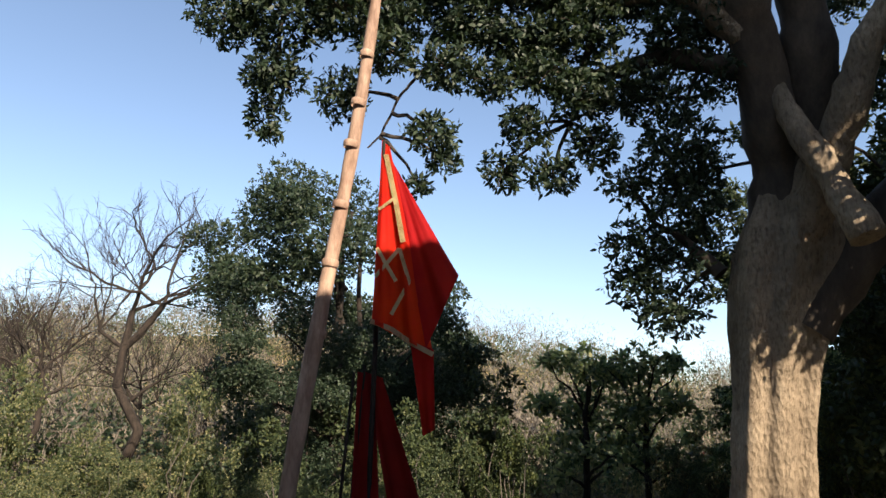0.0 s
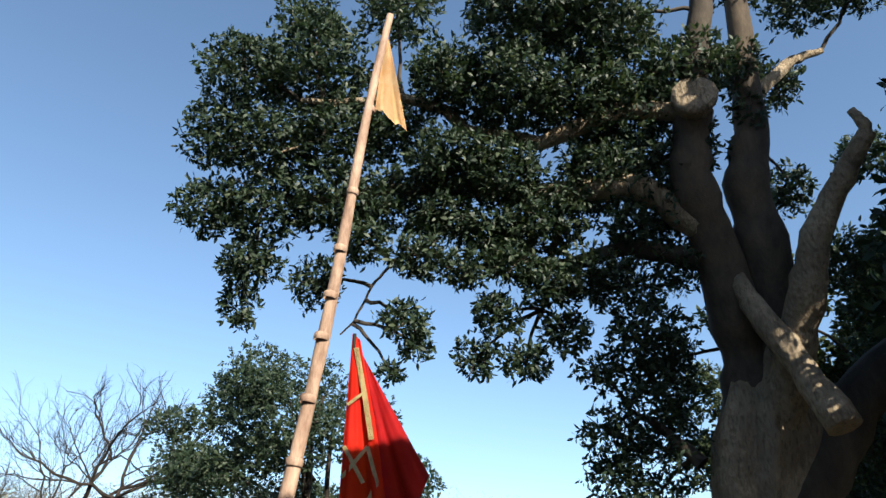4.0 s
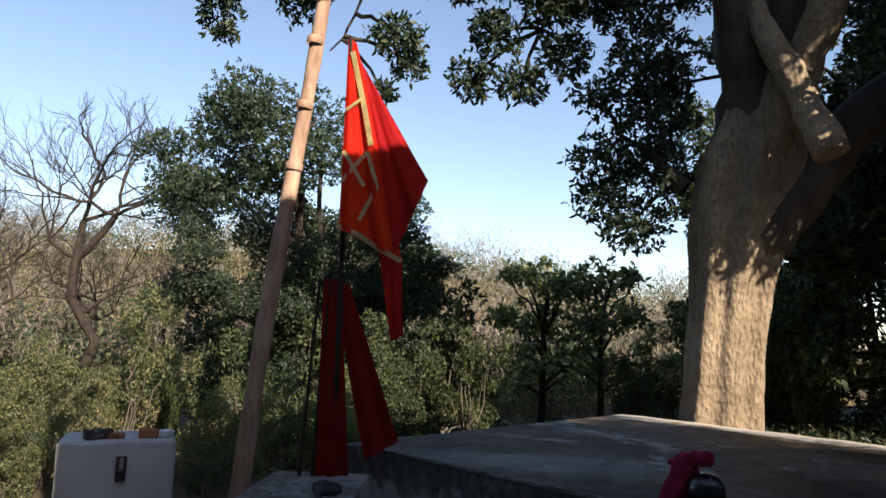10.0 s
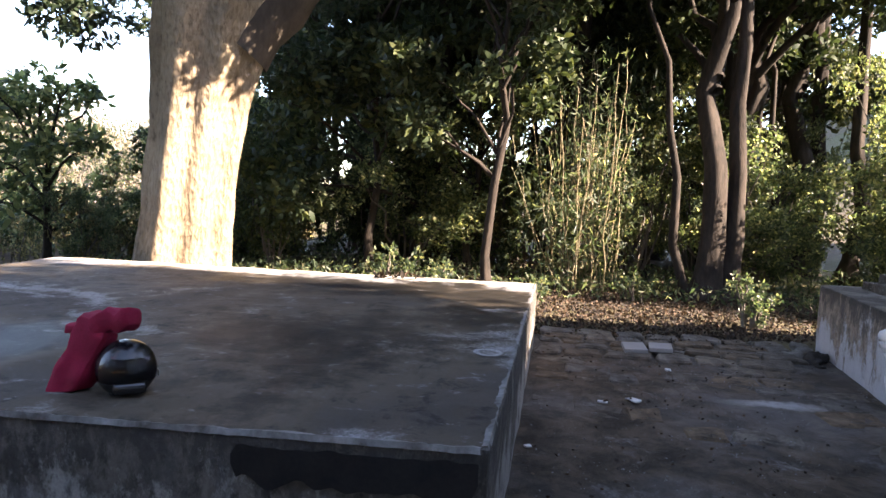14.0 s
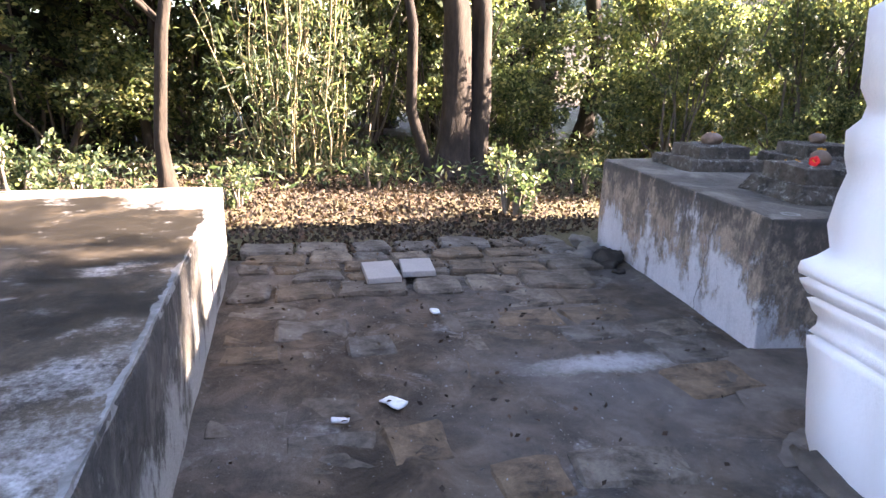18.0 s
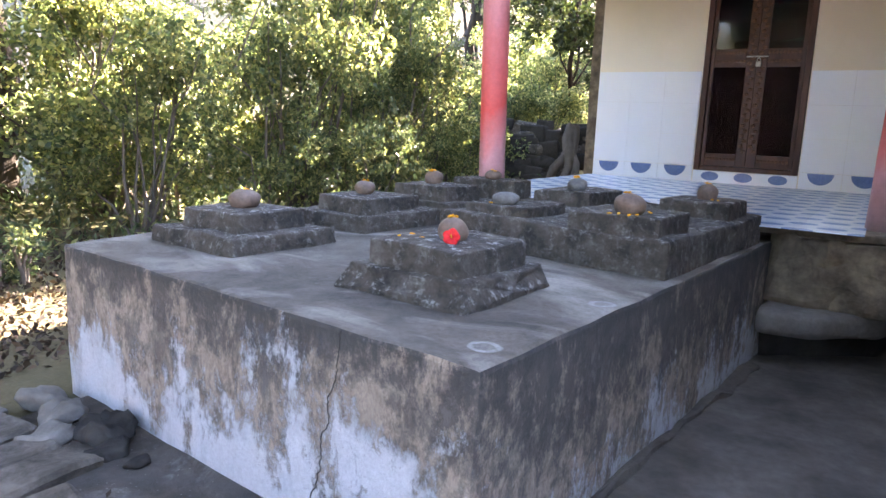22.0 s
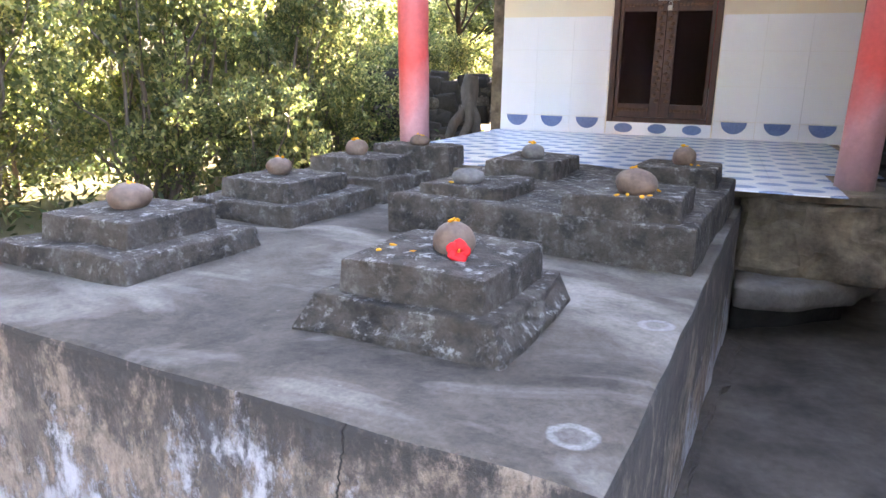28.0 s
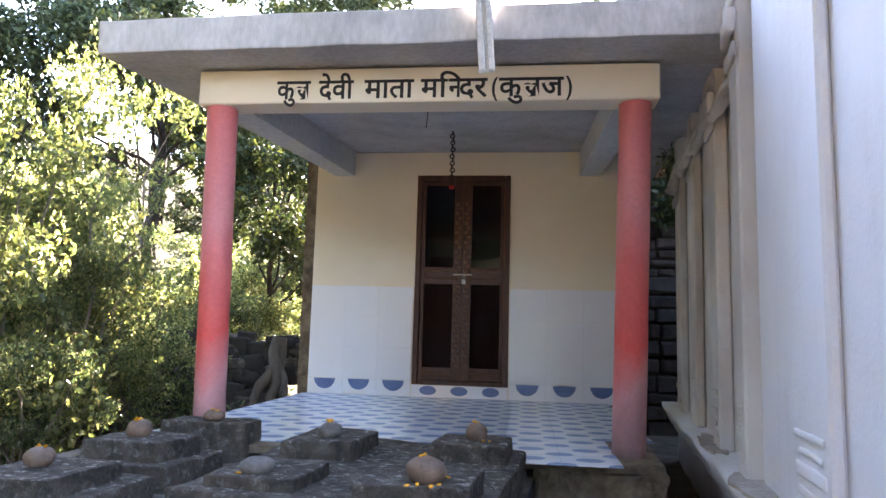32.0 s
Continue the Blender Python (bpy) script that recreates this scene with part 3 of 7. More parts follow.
MAT = {
    "glass": clear_glass("dusty_glass", (0.10, 0.09, 0.09), 0.06), "visor": clear_glass("visor_plastic", (0.55, 0.58, 0.62), 0.05),
    "plaster": plaster_stained(reach=0.0, side=0.10, crack=-0.49), "grey_plaster": plaster_stained("grey_plaster", (0.19, 0.182, 0.17), (0.34, 0.326, 0.305), 0.03, bare=((0.055, 0.05, 0.045), (0.125, 0.112, 0.098), (0.25, 0.235, 0.215))), "pale_plaster": plaster_stained("pale_plaster", (0.18, 0.172, 0.16), (0.32, 0.308, 0.29), -0.10, bare=((0.10, 0.092, 0.08), (0.19, 0.172, 0.15), (0.30, 0.28, 0.25))), "cement": cement_top(k=0.62), "dark_cement": wet_deck(), "pillar": pillar_paint(), "stone": dark_stone(), "earth": earth(), "floor_tile": floor_tile(),
    "whitewash": limewash("whitewash", (0.81, 0.805, 0.845), (0.74, 0.73, 0.755), 0.06),
    "old_whitewash": limewash("old_whitewash", (0.69, 0.66, 0.64), (0.51, 0.475, 0.45), 0.9), "limed_plinth": limewash("limed_plinth", (0.82, 0.82, 0.86), (0.72, 0.71, 0.73), 0.35), "ledge_dirt": grained("bare_ledge_stone", (0.60, 0.55, 0.50), (0.40, 0.34, 0.30), 6, 40, 0.9, 0, 0.5), "lime_dust": grained("lime_dust", (0.30, 0.30, 0.31), (0.12, 0.11, 0.10), 7, 60, 0.9, 0, 0.3), "rim_cement": grained("worn_edge_cement", (0.27, 0.265, 0.26), (0.085, 0.078, 0.07), 9, 60, 0.9, 0, 0.4), 
    "cream": plain("cream_paint", (0.80, 0.71, 0.57), (0.74, 0.65, 0.51), 1.5, 0.75, 0.3),
    "roof_cement": grained("roof_cement", (0.64, 0.64, 0.66), (0.42, 0.42, 0.43), 2.0, 30, 0.85, 0, 0.3, (1, 1, 0.4)),
    "soffit": grained("soffit_paint", (0.72, 0.72, 0.74), (0.62, 0.63, 0.65), 1.5, 20, 0.85, 0, 0.1),
    "white_tile": plain("white_glazed_tile", (0.82, 0.83, 0.86), (0.77, 0.79, 0.83), 1.2, 0.12),
    "blue": grained("blue_glaze", (0.13, 0.20, 0.42), (0.17, 0.25, 0.46), 8, 60, 0.25, 0, 0.05),
    "red_paint": grained("red_paint", (0.60, 0.10, 0.10), (0.50, 0.16, 0.17), 3, 30, 0.6, 0, 0.15, (1, 1, 0.5)),
    "wood": grained("dark_varnished_wood", (0.105, 0.042, 0.027), (0.045, 0.019, 0.014), 6, 60, 0.45, 0, 0.2, (3, 3, 0.4)),
    "carved": grained("carved_wood", (0.24, 0.115, 0.065), (0.08, 0.038, 0.024), 60, 130, 0.5, 0, 1.0),
    "pole": grained("peeled_pole_wood", (0.50, 0.345, 0.25), (0.21, 0.125, 0.085), 6, 34, 0.75, 0, 0.5, (1.5, 1.5, 0.45)),
    # the second red is the flag cloth darkened, with shade in its colour
    "red_cloth": thin_cloth("red_cloth", (0.50, 0.010, 0.014), (0.40, 0.006, 0.012)), "shaded_red_cloth": thin_cloth("shaded_red_cloth", (0.26, 0.005, 0.010), (0.19, 0.003, 0.008)), "orange_cloth": thin_cloth("orange_red_cloth", (0.68, 0.024, 0.008), (0.60, 0.017, 0.008)),
    "gold": grained("gold_ribbon", (0.80, 0.64, 0.32), (0.62, 0.46, 0.20), 20, 150, 0.4, 0.3, 0.2),
    "pale_cloth": grained("faded_orange_cloth", (0.60, 0.33, 0.14), (0.62, 0.44, 0.25), 5, 200, 0.85, 0, 0.1),
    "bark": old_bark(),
    # the tree's bark again, twice, darkened so the crown's shade is in the colour
    "shaded_stem_bark": grained("shaded_stem_bark", (0.125, 0.094, 0.066), (0.048, 0.036, 0.027), 3, 26, 0.95, 0, 0.8, (1, 1, 0.4)),
    "shaded_limb_bark": grained("shaded_limb_bark", (0.085, 0.066, 0.05), (0.034, 0.027, 0.021), 3, 26, 0.95, 0, 0.8, (1, 1, 0.4)),
    "dark_bark": grained("dark_bark", (0.050, 0.037, 0.028), (0.014, 0.011, 0.009), 9, 40, 0.95, 0, 0.9, (1, 1, 0.3)),
    "grey_bark": grained("grey_bark", (0.17, 0.145, 0.12), (0.08, 0.068, 0.058), 4, 30, 0.95, 0, 0.6, (1, 1, 0.3)),
    "river_stone": grained("river_stone", (0.215, 0.145, 0.108), (0.115, 0.08, 0.062), 12, 70, 0.7, 0, 0.2),
    "grey_stone": grained("grey_river_stone", (0.17, 0.16, 0.15), (0.11, 0.10, 0.095), 9, 70, 0.75, 0, 0.2),
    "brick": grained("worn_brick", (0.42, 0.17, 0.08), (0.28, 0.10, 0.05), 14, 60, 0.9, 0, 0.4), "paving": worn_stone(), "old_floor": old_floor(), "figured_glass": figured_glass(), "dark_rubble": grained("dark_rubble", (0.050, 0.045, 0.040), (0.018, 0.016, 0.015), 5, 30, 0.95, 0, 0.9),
    "box_paint": limewash("faded_box_paint", (0.47, 0.475, 0.48), (0.33, 0.325, 0.32), 0.9),
    "cord_cloth": grained("cord_cloth", (0.020, 0.021, 0.030), (0.045, 0.042, 0.045), 12, 120, 0.9, 0, 0.3),
    "lane_cement": grained("damp_cement_floor", (0.150, 0.126, 0.105), (0.050, 0.041, 0.034), 3.2, 28, 0.85, 0, 0.8),
    "rubble": grained("rubble_stone", (0.27, 0.215, 0.15), (0.075, 0.06, 0.045), 7, 35, 0.92, 0, 0.9),
    "boulder": grained("grey_boulder", (0.22, 0.20, 0.18), (0.12, 0.105, 0.09), 3, 30, 0.9, 0, 0.7),
    "new_tile": grained("grey_floor_slab", (0.33, 0.31, 0.30), (0.29, 0.27, 0.26), 6, 80, 0.7, 0, 0.1),
    "petal_red": grained("red_petal", (0.75, 0.02, 0.02), (0.6, 0.01, 0.015), 20, 90, 0.6, 0, 0.2),
    "petal_orange": grained("marigold_petal", (0.85, 0.30, 0.01), (0.75, 0.40, 0.02), 40, 90, 0.6, 0, 0.2),
    "black": grained("black_shell", (0.012, 0.012, 0.014), (0.02, 0.02, 0.022), 10, 60, 0.22, 0, 0.05, spec=0.6),
    "iron": grained("rusty_iron", (0.05, 0.04, 0.035), (0.10, 0.05, 0.03), 20, 90, 0.7, 0.6, 0.3),
    "steel": grained("steel", (0.45, 0.44, 0.42), (0.3, 0.28, 0.26), 20, 90, 0.35, 0.9, 0.1),
    "lettering": grained("black_lettering", (0.02, 0.02, 0.022), (0.04, 0.035, 0.035), 10, 60, 0.7, 0, 0.05),
    "paper": grained("paper", (0.75, 0.75, 0.74), (0.6, 0.6, 0.6), 20, 60, 0.85, 0, 0.1),
    "scarf": grained("maroon_cloth", (0.30, 0.012, 0.045), (0.20, 0.008, 0.03), 9, 220, 0.9, 0, 0.1),
    "leaf_dark": foliage("dark_leaf", [(0.0, (0.013, 0.025, 0.014)), (0.6, (0.029, 0.047, 0.025)), (1.0, (0.062, 0.078, 0.044))], 0.26, 0.52, 0.3),
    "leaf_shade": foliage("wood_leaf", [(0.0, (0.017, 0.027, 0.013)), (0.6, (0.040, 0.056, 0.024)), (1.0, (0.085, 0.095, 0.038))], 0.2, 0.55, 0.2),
    "leaf_deep": foliage("deep_leaf", [(0.0, (0.018, 0.028, 0.011)), (0.6, (0.040, 0.056, 0.020)), (1.0, (0.085, 0.095, 0.030))], 0.3, 0.5, 0.25),
    "leaf_mid": foliage("mid_leaf", [(0.0, (0.027, 0.045, 0.027)), (0.55, (0.066, 0.093, 0.052)), (0.9, (0.155, 0.172, 0.095)), (1.0, (0.32, 0.295, 0.17))], 0.55),
    "leaf_bush": foliage("bush_leaf", [(0.0, (0.036, 0.052, 0.030)), (0.45, (0.102, 0.134, 0.070)), (0.8, (0.225, 0.245, 0.130)), (1.0, (0.44, 0.41, 0.22))], 0.62, 0.40),
    "twig": foliage("bare_twig", [(0.0, (0.10, 0.085, 0.07)), (1.0, (0.26, 0.22, 0.17))], 0.05, 0.9),
    "leaf_light": foliage("light_leaf", [(0.0, (0.048, 0.066, 0.033)), (0.6, (0.112, 0.134, 0.062)), (1.0, (0.29, 0.268, 0.125))], 0.55),
    "leaf_dry": foliage("dry_leaf", [(0.0, (0.14, 0.115, 0.06)), (0.6, (0.30, 0.235, 0.12)), (1.0, (0.46, 0.36, 0.19))], 0.35, 0.7),
    "leaf_olive": foliage("olive_leaf", [(0.0, (0.045, 0.044, 0.024)), (0.6, (0.125, 0.112, 0.056)), (1.0, (0.28, 0.225, 0.11))], 0.35, 0.7),
    "litter": foliage("leaf_litter", [(0.0, (0.014, 0.010, 0.007)), (0.6, (0.034, 0.021, 0.013)), (1.0, (0.105, 0.064, 0.039))], 0.10, 0.8),
    "bamboo": foliage("bamboo_cane", [(0.0, (0.10, 0.08, 0.045)), (0.5, (0.24, 0.19, 0.11)), (1.0, (0.46, 0.39, 0.24))], 0.05, 0.6),
}


# ---- builders ----
def mesh_of(name, bm, material, smooth=False):
    me = bpy.data.meshes.new(name)
    bm.normal_update()
    bm.to_mesh(me)
    bm.free()
    me.materials.append(material)
    if smooth:
        me.polygons.foreach_set("use_smooth", [True] * len(me.polygons))
    return me


def part(name, bm, material, parent=None, label="", smooth=False):
    ob = new(name, mesh_of(name, bm, material, smooth))
    ob.parent = parent
    return tagged(ob, label)


def thing(name, x, y, z, rz=0.0, label="", category="", group="", kind=""):
    ob = new(name)
    ob.empty_display_size = 0.1
    ob.matrix_basis = pose(x, y, z, 0, 0, rz)
    return tagged(ob, label, category, group, kind)


def arrays(name, verts, faces, material, parent=None, smooth=False, label=""):
    me = bpy.data.meshes.new(name)
    n, k = faces.shape
    me.vertices.add(len(verts))
    me.vertices.foreach_set("co", np.asarray(verts, np.float32).ravel())
    me.loops.add(n * k)
    me.loops.foreach_set("vertex_index", np.asarray(faces, np.int32).ravel())
    me.polygons.add(n)
    me.polygons.foreach_set("loop_start", np.arange(0, n * k, k, dtype=np.int32))
    me.update(calc_edges=True)
    me.materials.append(material)
    if smooth:
        me.polygons.foreach_set("use_smooth", [True] * n)
    ob = new(name, me)
    ob.parent = parent
    return tagged(ob, label)


def box(x0, y0, z0, x1, y1, z1, bevel=0.0, bm=None, segs=1):
    bm = bm or bmesh.new()
    made = bmesh.ops.create_cube(bm, size=1.0, matrix=Matrix.LocRotScale(((x0 + x1) / 2, (y0 + y1) / 2, (z0 + z1) / 2), None, (x1 - x0, y1 - y0, z1 - z0)))
    if bevel:
        edges = {e for v in made["verts"] for e in v.link_edges}
        bmesh.ops.bevel(bm, geom=list(edges), offset=bevel, segments=segs, affect="EDGES", profile=0.6)
    return bm


def cyl(r0, r1, z0, z1, sides=16, x=0.0, y=0.0, bm=None):
    bm = bm or bmesh.new()
    m = Matrix.Translation((x, y, (z0 + z1) / 2))
    bmesh.ops.create_cone(bm, cap_ends=True, segments=sides, radius1=r0, radius2=r1, depth=z1 - z0, matrix=m)
    return bm


def rough(bm, amount, scale=3.0, seed=0.0):
    """Pushes the vertices about by smooth noise, for worn shapes."""
    for v in bm.verts:
        v.co += noise.noise_vector(v.co * scale + Vector((seed, seed * 1.7, seed * 0.3))) * amount
    return bm


def cut(bm, n=4):
    """Cuts every edge in n, so that a shape can be worn."""
    bmesh.ops.subdivide_edges(bm, edges=bm.edges[:], cuts=n, use_grid_fill=True)
    return bm


def slab(corners, z0, z1, bevel=0.02, cuts=0, amount=0.0, seed=0.0):
    """An upright prism on a four-cornered plan."""
    bm = bmesh.new()
    low = [bm.verts.new((x, y, z0)) for x, y in corners]
    top = [bm.verts.new((x, y, z1)) for x, y in corners]
    n = len(corners)
    bm.faces.new(low[::-1]), bm.faces.new(top)
    for i in range(n):
        bm.faces.new((low[i], low[(i + 1) % n], top[(i + 1) % n], top[i]))
    if bevel:
        bmesh.ops.bevel(bm, geom=bm.edges[:], offset=bevel, segments=2, affect="EDGES", profile=0.6)
    if cuts:
        bmesh.ops.triangulate(bm, faces=bm.faces[:])
        for _ in range(cuts):
            bmesh.ops.subdivide_edges(bm, edges=[e for e in bm.edges if e.calc_length() > 0.12], cuts=1, use_grid_fill=False)
            bmesh.ops.triangulate(bm, faces=bm.faces[:])
        rough(bm, amount, 4.0, seed)
    return bm


def tube_arrays(lines, sides=7, ridge=0.0):
    """Tapered tubes along lines of (point, radius): vertices and quads; ridge: depth of the flutes along them."""
    verts, faces, base = [], [], 0
    ang = np.linspace(0, 2 * np.pi, sides, endpoint=False)
    for line in lines:
        pts, rad = np.array([p for p, _ in line], float), np.array([r for _, r in line], float)
        way = np.gradient(pts, axis=0)
        way /= np.linalg.norm(way, axis=1, keepdims=True) + 1e-9
        mean = pts[-1] - pts[0]
        side = np.cross(way, np.eye(3)[np.argmin(np.abs(mean))] + 0.05)
        side /= np.linalg.norm(side, axis=1, keepdims=True) + 1e-9
        up = np.cross(side, way)
        lump = 1 + ridge * (np.cos(3 * ang[None] + 0.35 * np.arange(len(pts))[:, None]) + 0.7 * np.cos(5 * ang[None] - 0.5 * np.arange(len(pts))[:, None]) + 0.4 * np.cos(8 * ang[None] + 1.3 * np.arange(len(pts))[:, None]))
        ring = pts[:, None] + (rad[:, None] * lump)[:, :, None] * (np.cos(ang)[None, :, None] * side[:, None] + np.sin(ang)[None, :, None] * up[:, None])
        verts.append(ring.reshape(-1, 3))
        for i in range(len(pts) - 1):
            a = base + i * sides + np.arange(sides)
            b = base + i * sides + (np.arange(sides) + 1) % sides
            faces.append(np.stack([a, b, b + sides, a + sides], 1))
        base += len(pts) * sides
    return np.concatenate(verts), np.concatenate(faces)


def bend(a, b, steps=6, sag=0.0, wiggle=0.1, rng=None):
    """Points on a crooked line from a to b."""
    a, b = np.array(a, float), np.array(b, float)
    t = np.linspace(0, 1, steps)[:, None]
    p = a + (b - a) * t
    p[:, 2] += sag * np.sin(np.pi * t[:, 0])
    p[1:-1] += rng.normal(0, wiggle, (steps - 2, 3)) * np.linalg.norm(b - a) / steps
    return p


def leaf_arrays(centres, size, rng, droop=0.3, slim=0.45):
    """A folded four-cornered leaf at every centre."""
    n = len(centres)
    way = rng.normal(size=(n, 3))
    way[:, 2] -= droop
    way /= np.linalg.norm(way, axis=1, keepdims=True)
    side = np.cross(way, rng.normal(size=(n, 3)))
    side /= np.linalg.norm(side, axis=1, keepdims=True) + 1e-9
    nor = np.cross(side, way)
    s = (size * rng.uniform(0.65, 1.35, n))[:, None]
    v = np.stack([centres - way * s * 0.5, centres + side * s * slim * 0.5 + nor * s * 0.08, centres + way * s * 0.5, centres - side * s * slim * 0.5 + nor * s * 0.08], 1)
    base = 4 * np.arange(n)[:, None]
    return v.reshape(-1, 3), np.concatenate([base + [0, 1, 2], base + [0, 2, 3]], 1).reshape(-1, 3)


def in_blobs(blobs, count, rng, clump=0.35, per=40, shell=0.55):
    """Leaf centres in clumps inside ellipsoids (x, y, z, rx, ry, rz)."""
    blobs = np.array(blobs, float)
    vol = blobs[:, 3] * blobs[:, 4] * blobs[:, 5]
    which = rng.choice(len(blobs), max(1, count // per), p=vol ** 0.75 / (vol ** 0.75).sum())
    d = rng.normal(size=(len(which), 3))
    d /= np.linalg.norm(d, axis=1, keepdims=True)
    r = rng.uniform(shell ** 3, 1.0, len(which)) ** (1 / 3)
    mid = blobs[which, :3] + d * r[:, None] * blobs[which, 3:]
    pts = np.repeat(mid, per, 0)
    return pts + rng.normal(0, clump, pts.shape) * (1, 1, 0.7), mid


def crown(parent, blobs, count, size, material, seed, clump=0.35, per=40, shell=0.55, droop=0.3, slim=0.45, name="crown", label=""):
    rng = np.random.default_rng(seed)
    pts, mid = in_blobs(blobs, count, rng, clump, per, shell)
    v, f = leaf_arrays(pts, size, rng, droop, slim)
    arrays(name, v, f, MAT[material], parent, label=label)
    return mid


def spray_arrays(pads, density, size, rng, per=7, slim=0.40, shell=0.3, flat=0.0):
    """Whorls of pointed leaves at twig ends inside pads (x, y, z, radius, half height): leaf mesh and the twig ends."""
    tips, outs = [], []
    for x, y, z, r, h in pads:
        n = max(4, int(density * r * (r + h) / 2))
        d = rng.normal(size=(n, 3))
        d /= np.linalg.norm(d, axis=1, keepdims=True)
        q = rng.uniform(shell ** 3, 1.0, n) ** (1 / 3) * rng.uniform(0.85, 1.12, n)
        tips.append(np.array((x, y, z)) + d * q[:, None] * (r, r, h))
        outs.append(d + rng.normal(0, 0.5, (n, 3)) + (0, 0, flat))
    tips, outs = np.concatenate(tips), np.concatenate(outs)
    outs /= np.linalg.norm(outs, axis=1, keepdims=True)
    base, main = np.repeat(tips, per, 0), np.repeat(outs, per, 0)
    way = rng.normal(size=base.shape) + main * 0.7
    way /= np.linalg.norm(way, axis=1, keepdims=True)
    base = base + rng.normal(0, 0.25 * size, base.shape)
    side = np.cross(way, main + rng.normal(0, 0.5, base.shape))
    side /= np.linalg.norm(side, axis=1, keepdims=True) + 1e-9
    nor = np.cross(side, way)
    s = (size * rng.uniform(0.6, 1.3, len(base)))[:, None]
    w = s * slim * 0.5
    lift = nor * s * 0.07
    v = np.stack([base, base + way * s * 0.38 + side * w + lift, base + way * s * 0.38 - side * w + lift,
                  base + way * s * 0.74 + side * w * 0.72 + lift * 0.6, base + way * s * 0.74 - side * w * 0.72 + lift * 0.6, base + way * s - lift], 1)
    k = 6 * np.arange(len(base))[:, None]
    f = np.concatenate([k + [0, 2, 1], k + [1, 2, 4], k + [1, 4, 3], k + [3, 4, 5]], 1).reshape(-1, 3)
    return v.reshape(-1, 3), f, tips


def spray_crown(parent, pads, density, size, material, seed, per=7, slim=0.40, shell=0.3, name="crown", label="", flat=0.0):
    v, f, tips = spray_arrays(pads, density, size, np.random.default_rng(seed), per, slim, shell, flat)
    arrays(name, v, f, MAT[material], parent, label=label)
    return tips


def smooth_step(x, a, b):
    t = np.clip((x - a) / (b - a), 0, 1)
    return t * t * (3 - 2 * t)


# ---- ground ----
def ground_z(x, y):
    x, y = np.asarray(x, float), np.asarray(y, float)
    far = np.hypot(x - 2, y + 2)
    hill = 12.5 * smooth_step(far, 32, 95) * (0.55 + 0.45 * np.sin(np.arctan2(y + 2, x - 2) * 3 + 1.1)) + 9 * smooth_step(y, 9, 40)
    dip = -1.2 * smooth_step(-y, 9, 16) * (1 - smooth_step(far, 25, 60))
    step = 0.35 * smooth_step(y, 4.5, 7.5) * smooth_step(-x, 2.0, 3.4)
    waves = 0.10 * np.sin(x * 0.7 + 1) * np.sin(y * 0.6) * smooth_step(far, 7, 14)
    return hill + dip + step + waves - 0.03


def build_ground():
    r = np.concatenate([np.linspace(0, 12, 41), 12 + np.geomspace(0.4, 900, 50)])
    a = np.linspace(0, 2 * np.pi, 121)[:-1]
    R, A = np.meshgrid(r[1:], a, indexing="ij")
    x, y = 2 + R * np.cos(A), -2 + R * np.sin(A)
    v = np.stack([x, y, ground_z(x, y)], -1).reshape(-1, 3)
    v = np.vstack([v, [[2, -2, float(ground_z(2, -2))]]])
    n, m = R.shape
    i, j = np.meshgrid(np.arange(n - 1), np.arange(m), indexing="ij")
    a0, a1 = (i * m + j).ravel(), (i * m + (j + 1) % m).ravel()
    quads = np.stack([a0, a0 + m, a1 + m, a1], 1)
    tris = np.concatenate([quads[:, [0, 1, 2]], quads[:, [0, 2, 3]], np.stack([np.full(m, n * m), np.arange(m), (np.arange(m) + 1) % m], 1)])
    ob = arrays("ground", v, tris, MAT["earth"], smooth=True)
    tagged(ob, "bare brown earth with thin grass reaching to wooded hills", "ground", kind="structure")


build_ground()

# ---- platforms ----
def platform(name, corners, top, label, seed, side, deck):
    whole = slab(corners, -0.06, top + 0.004, 0.016, 5, 0.010, seed)
    bmesh.ops.recalc_face_normals(whole, faces=whole.faces[:])
    upper = whole.copy()
    bmesh.ops.delete(whole, geom=[f for f in whole.faces if f.normal.z > 0.6], context="FACES")
    bmesh.ops.delete(upper, geom=[f for f in upper.faces if f.normal.z <= 0.6], context="FACES")
    ob = part(name, whole, MAT[side])
    tagged(ob, label, "platform")
    part("cement_top", upper, MAT[deck], ob, "worn cement screed")
    return ob


P2 = [(0.0, 0.0), (0.26, 3.0), (-2.42, 3.02), (-2.16, 0.22)]
P1 = [(2.87, -2.47), (-1.61, -2.475), (-1.57, -7.55), (3.22, -7.0), (3.08, -6.45)]
P2_TOP, P1_TOP = 0.632, 0.545
platform("tomb_platform", P2, P2_TOP, "raised plastered platform with peeling limewash and black mould", 1.0, "plaster", "cement")
platform("tree_platform", P1[::-1], P1_TOP, "low wide cement platform before a big tree, stained and shaded", 2.0, "grey_plaster", "dark_cement")

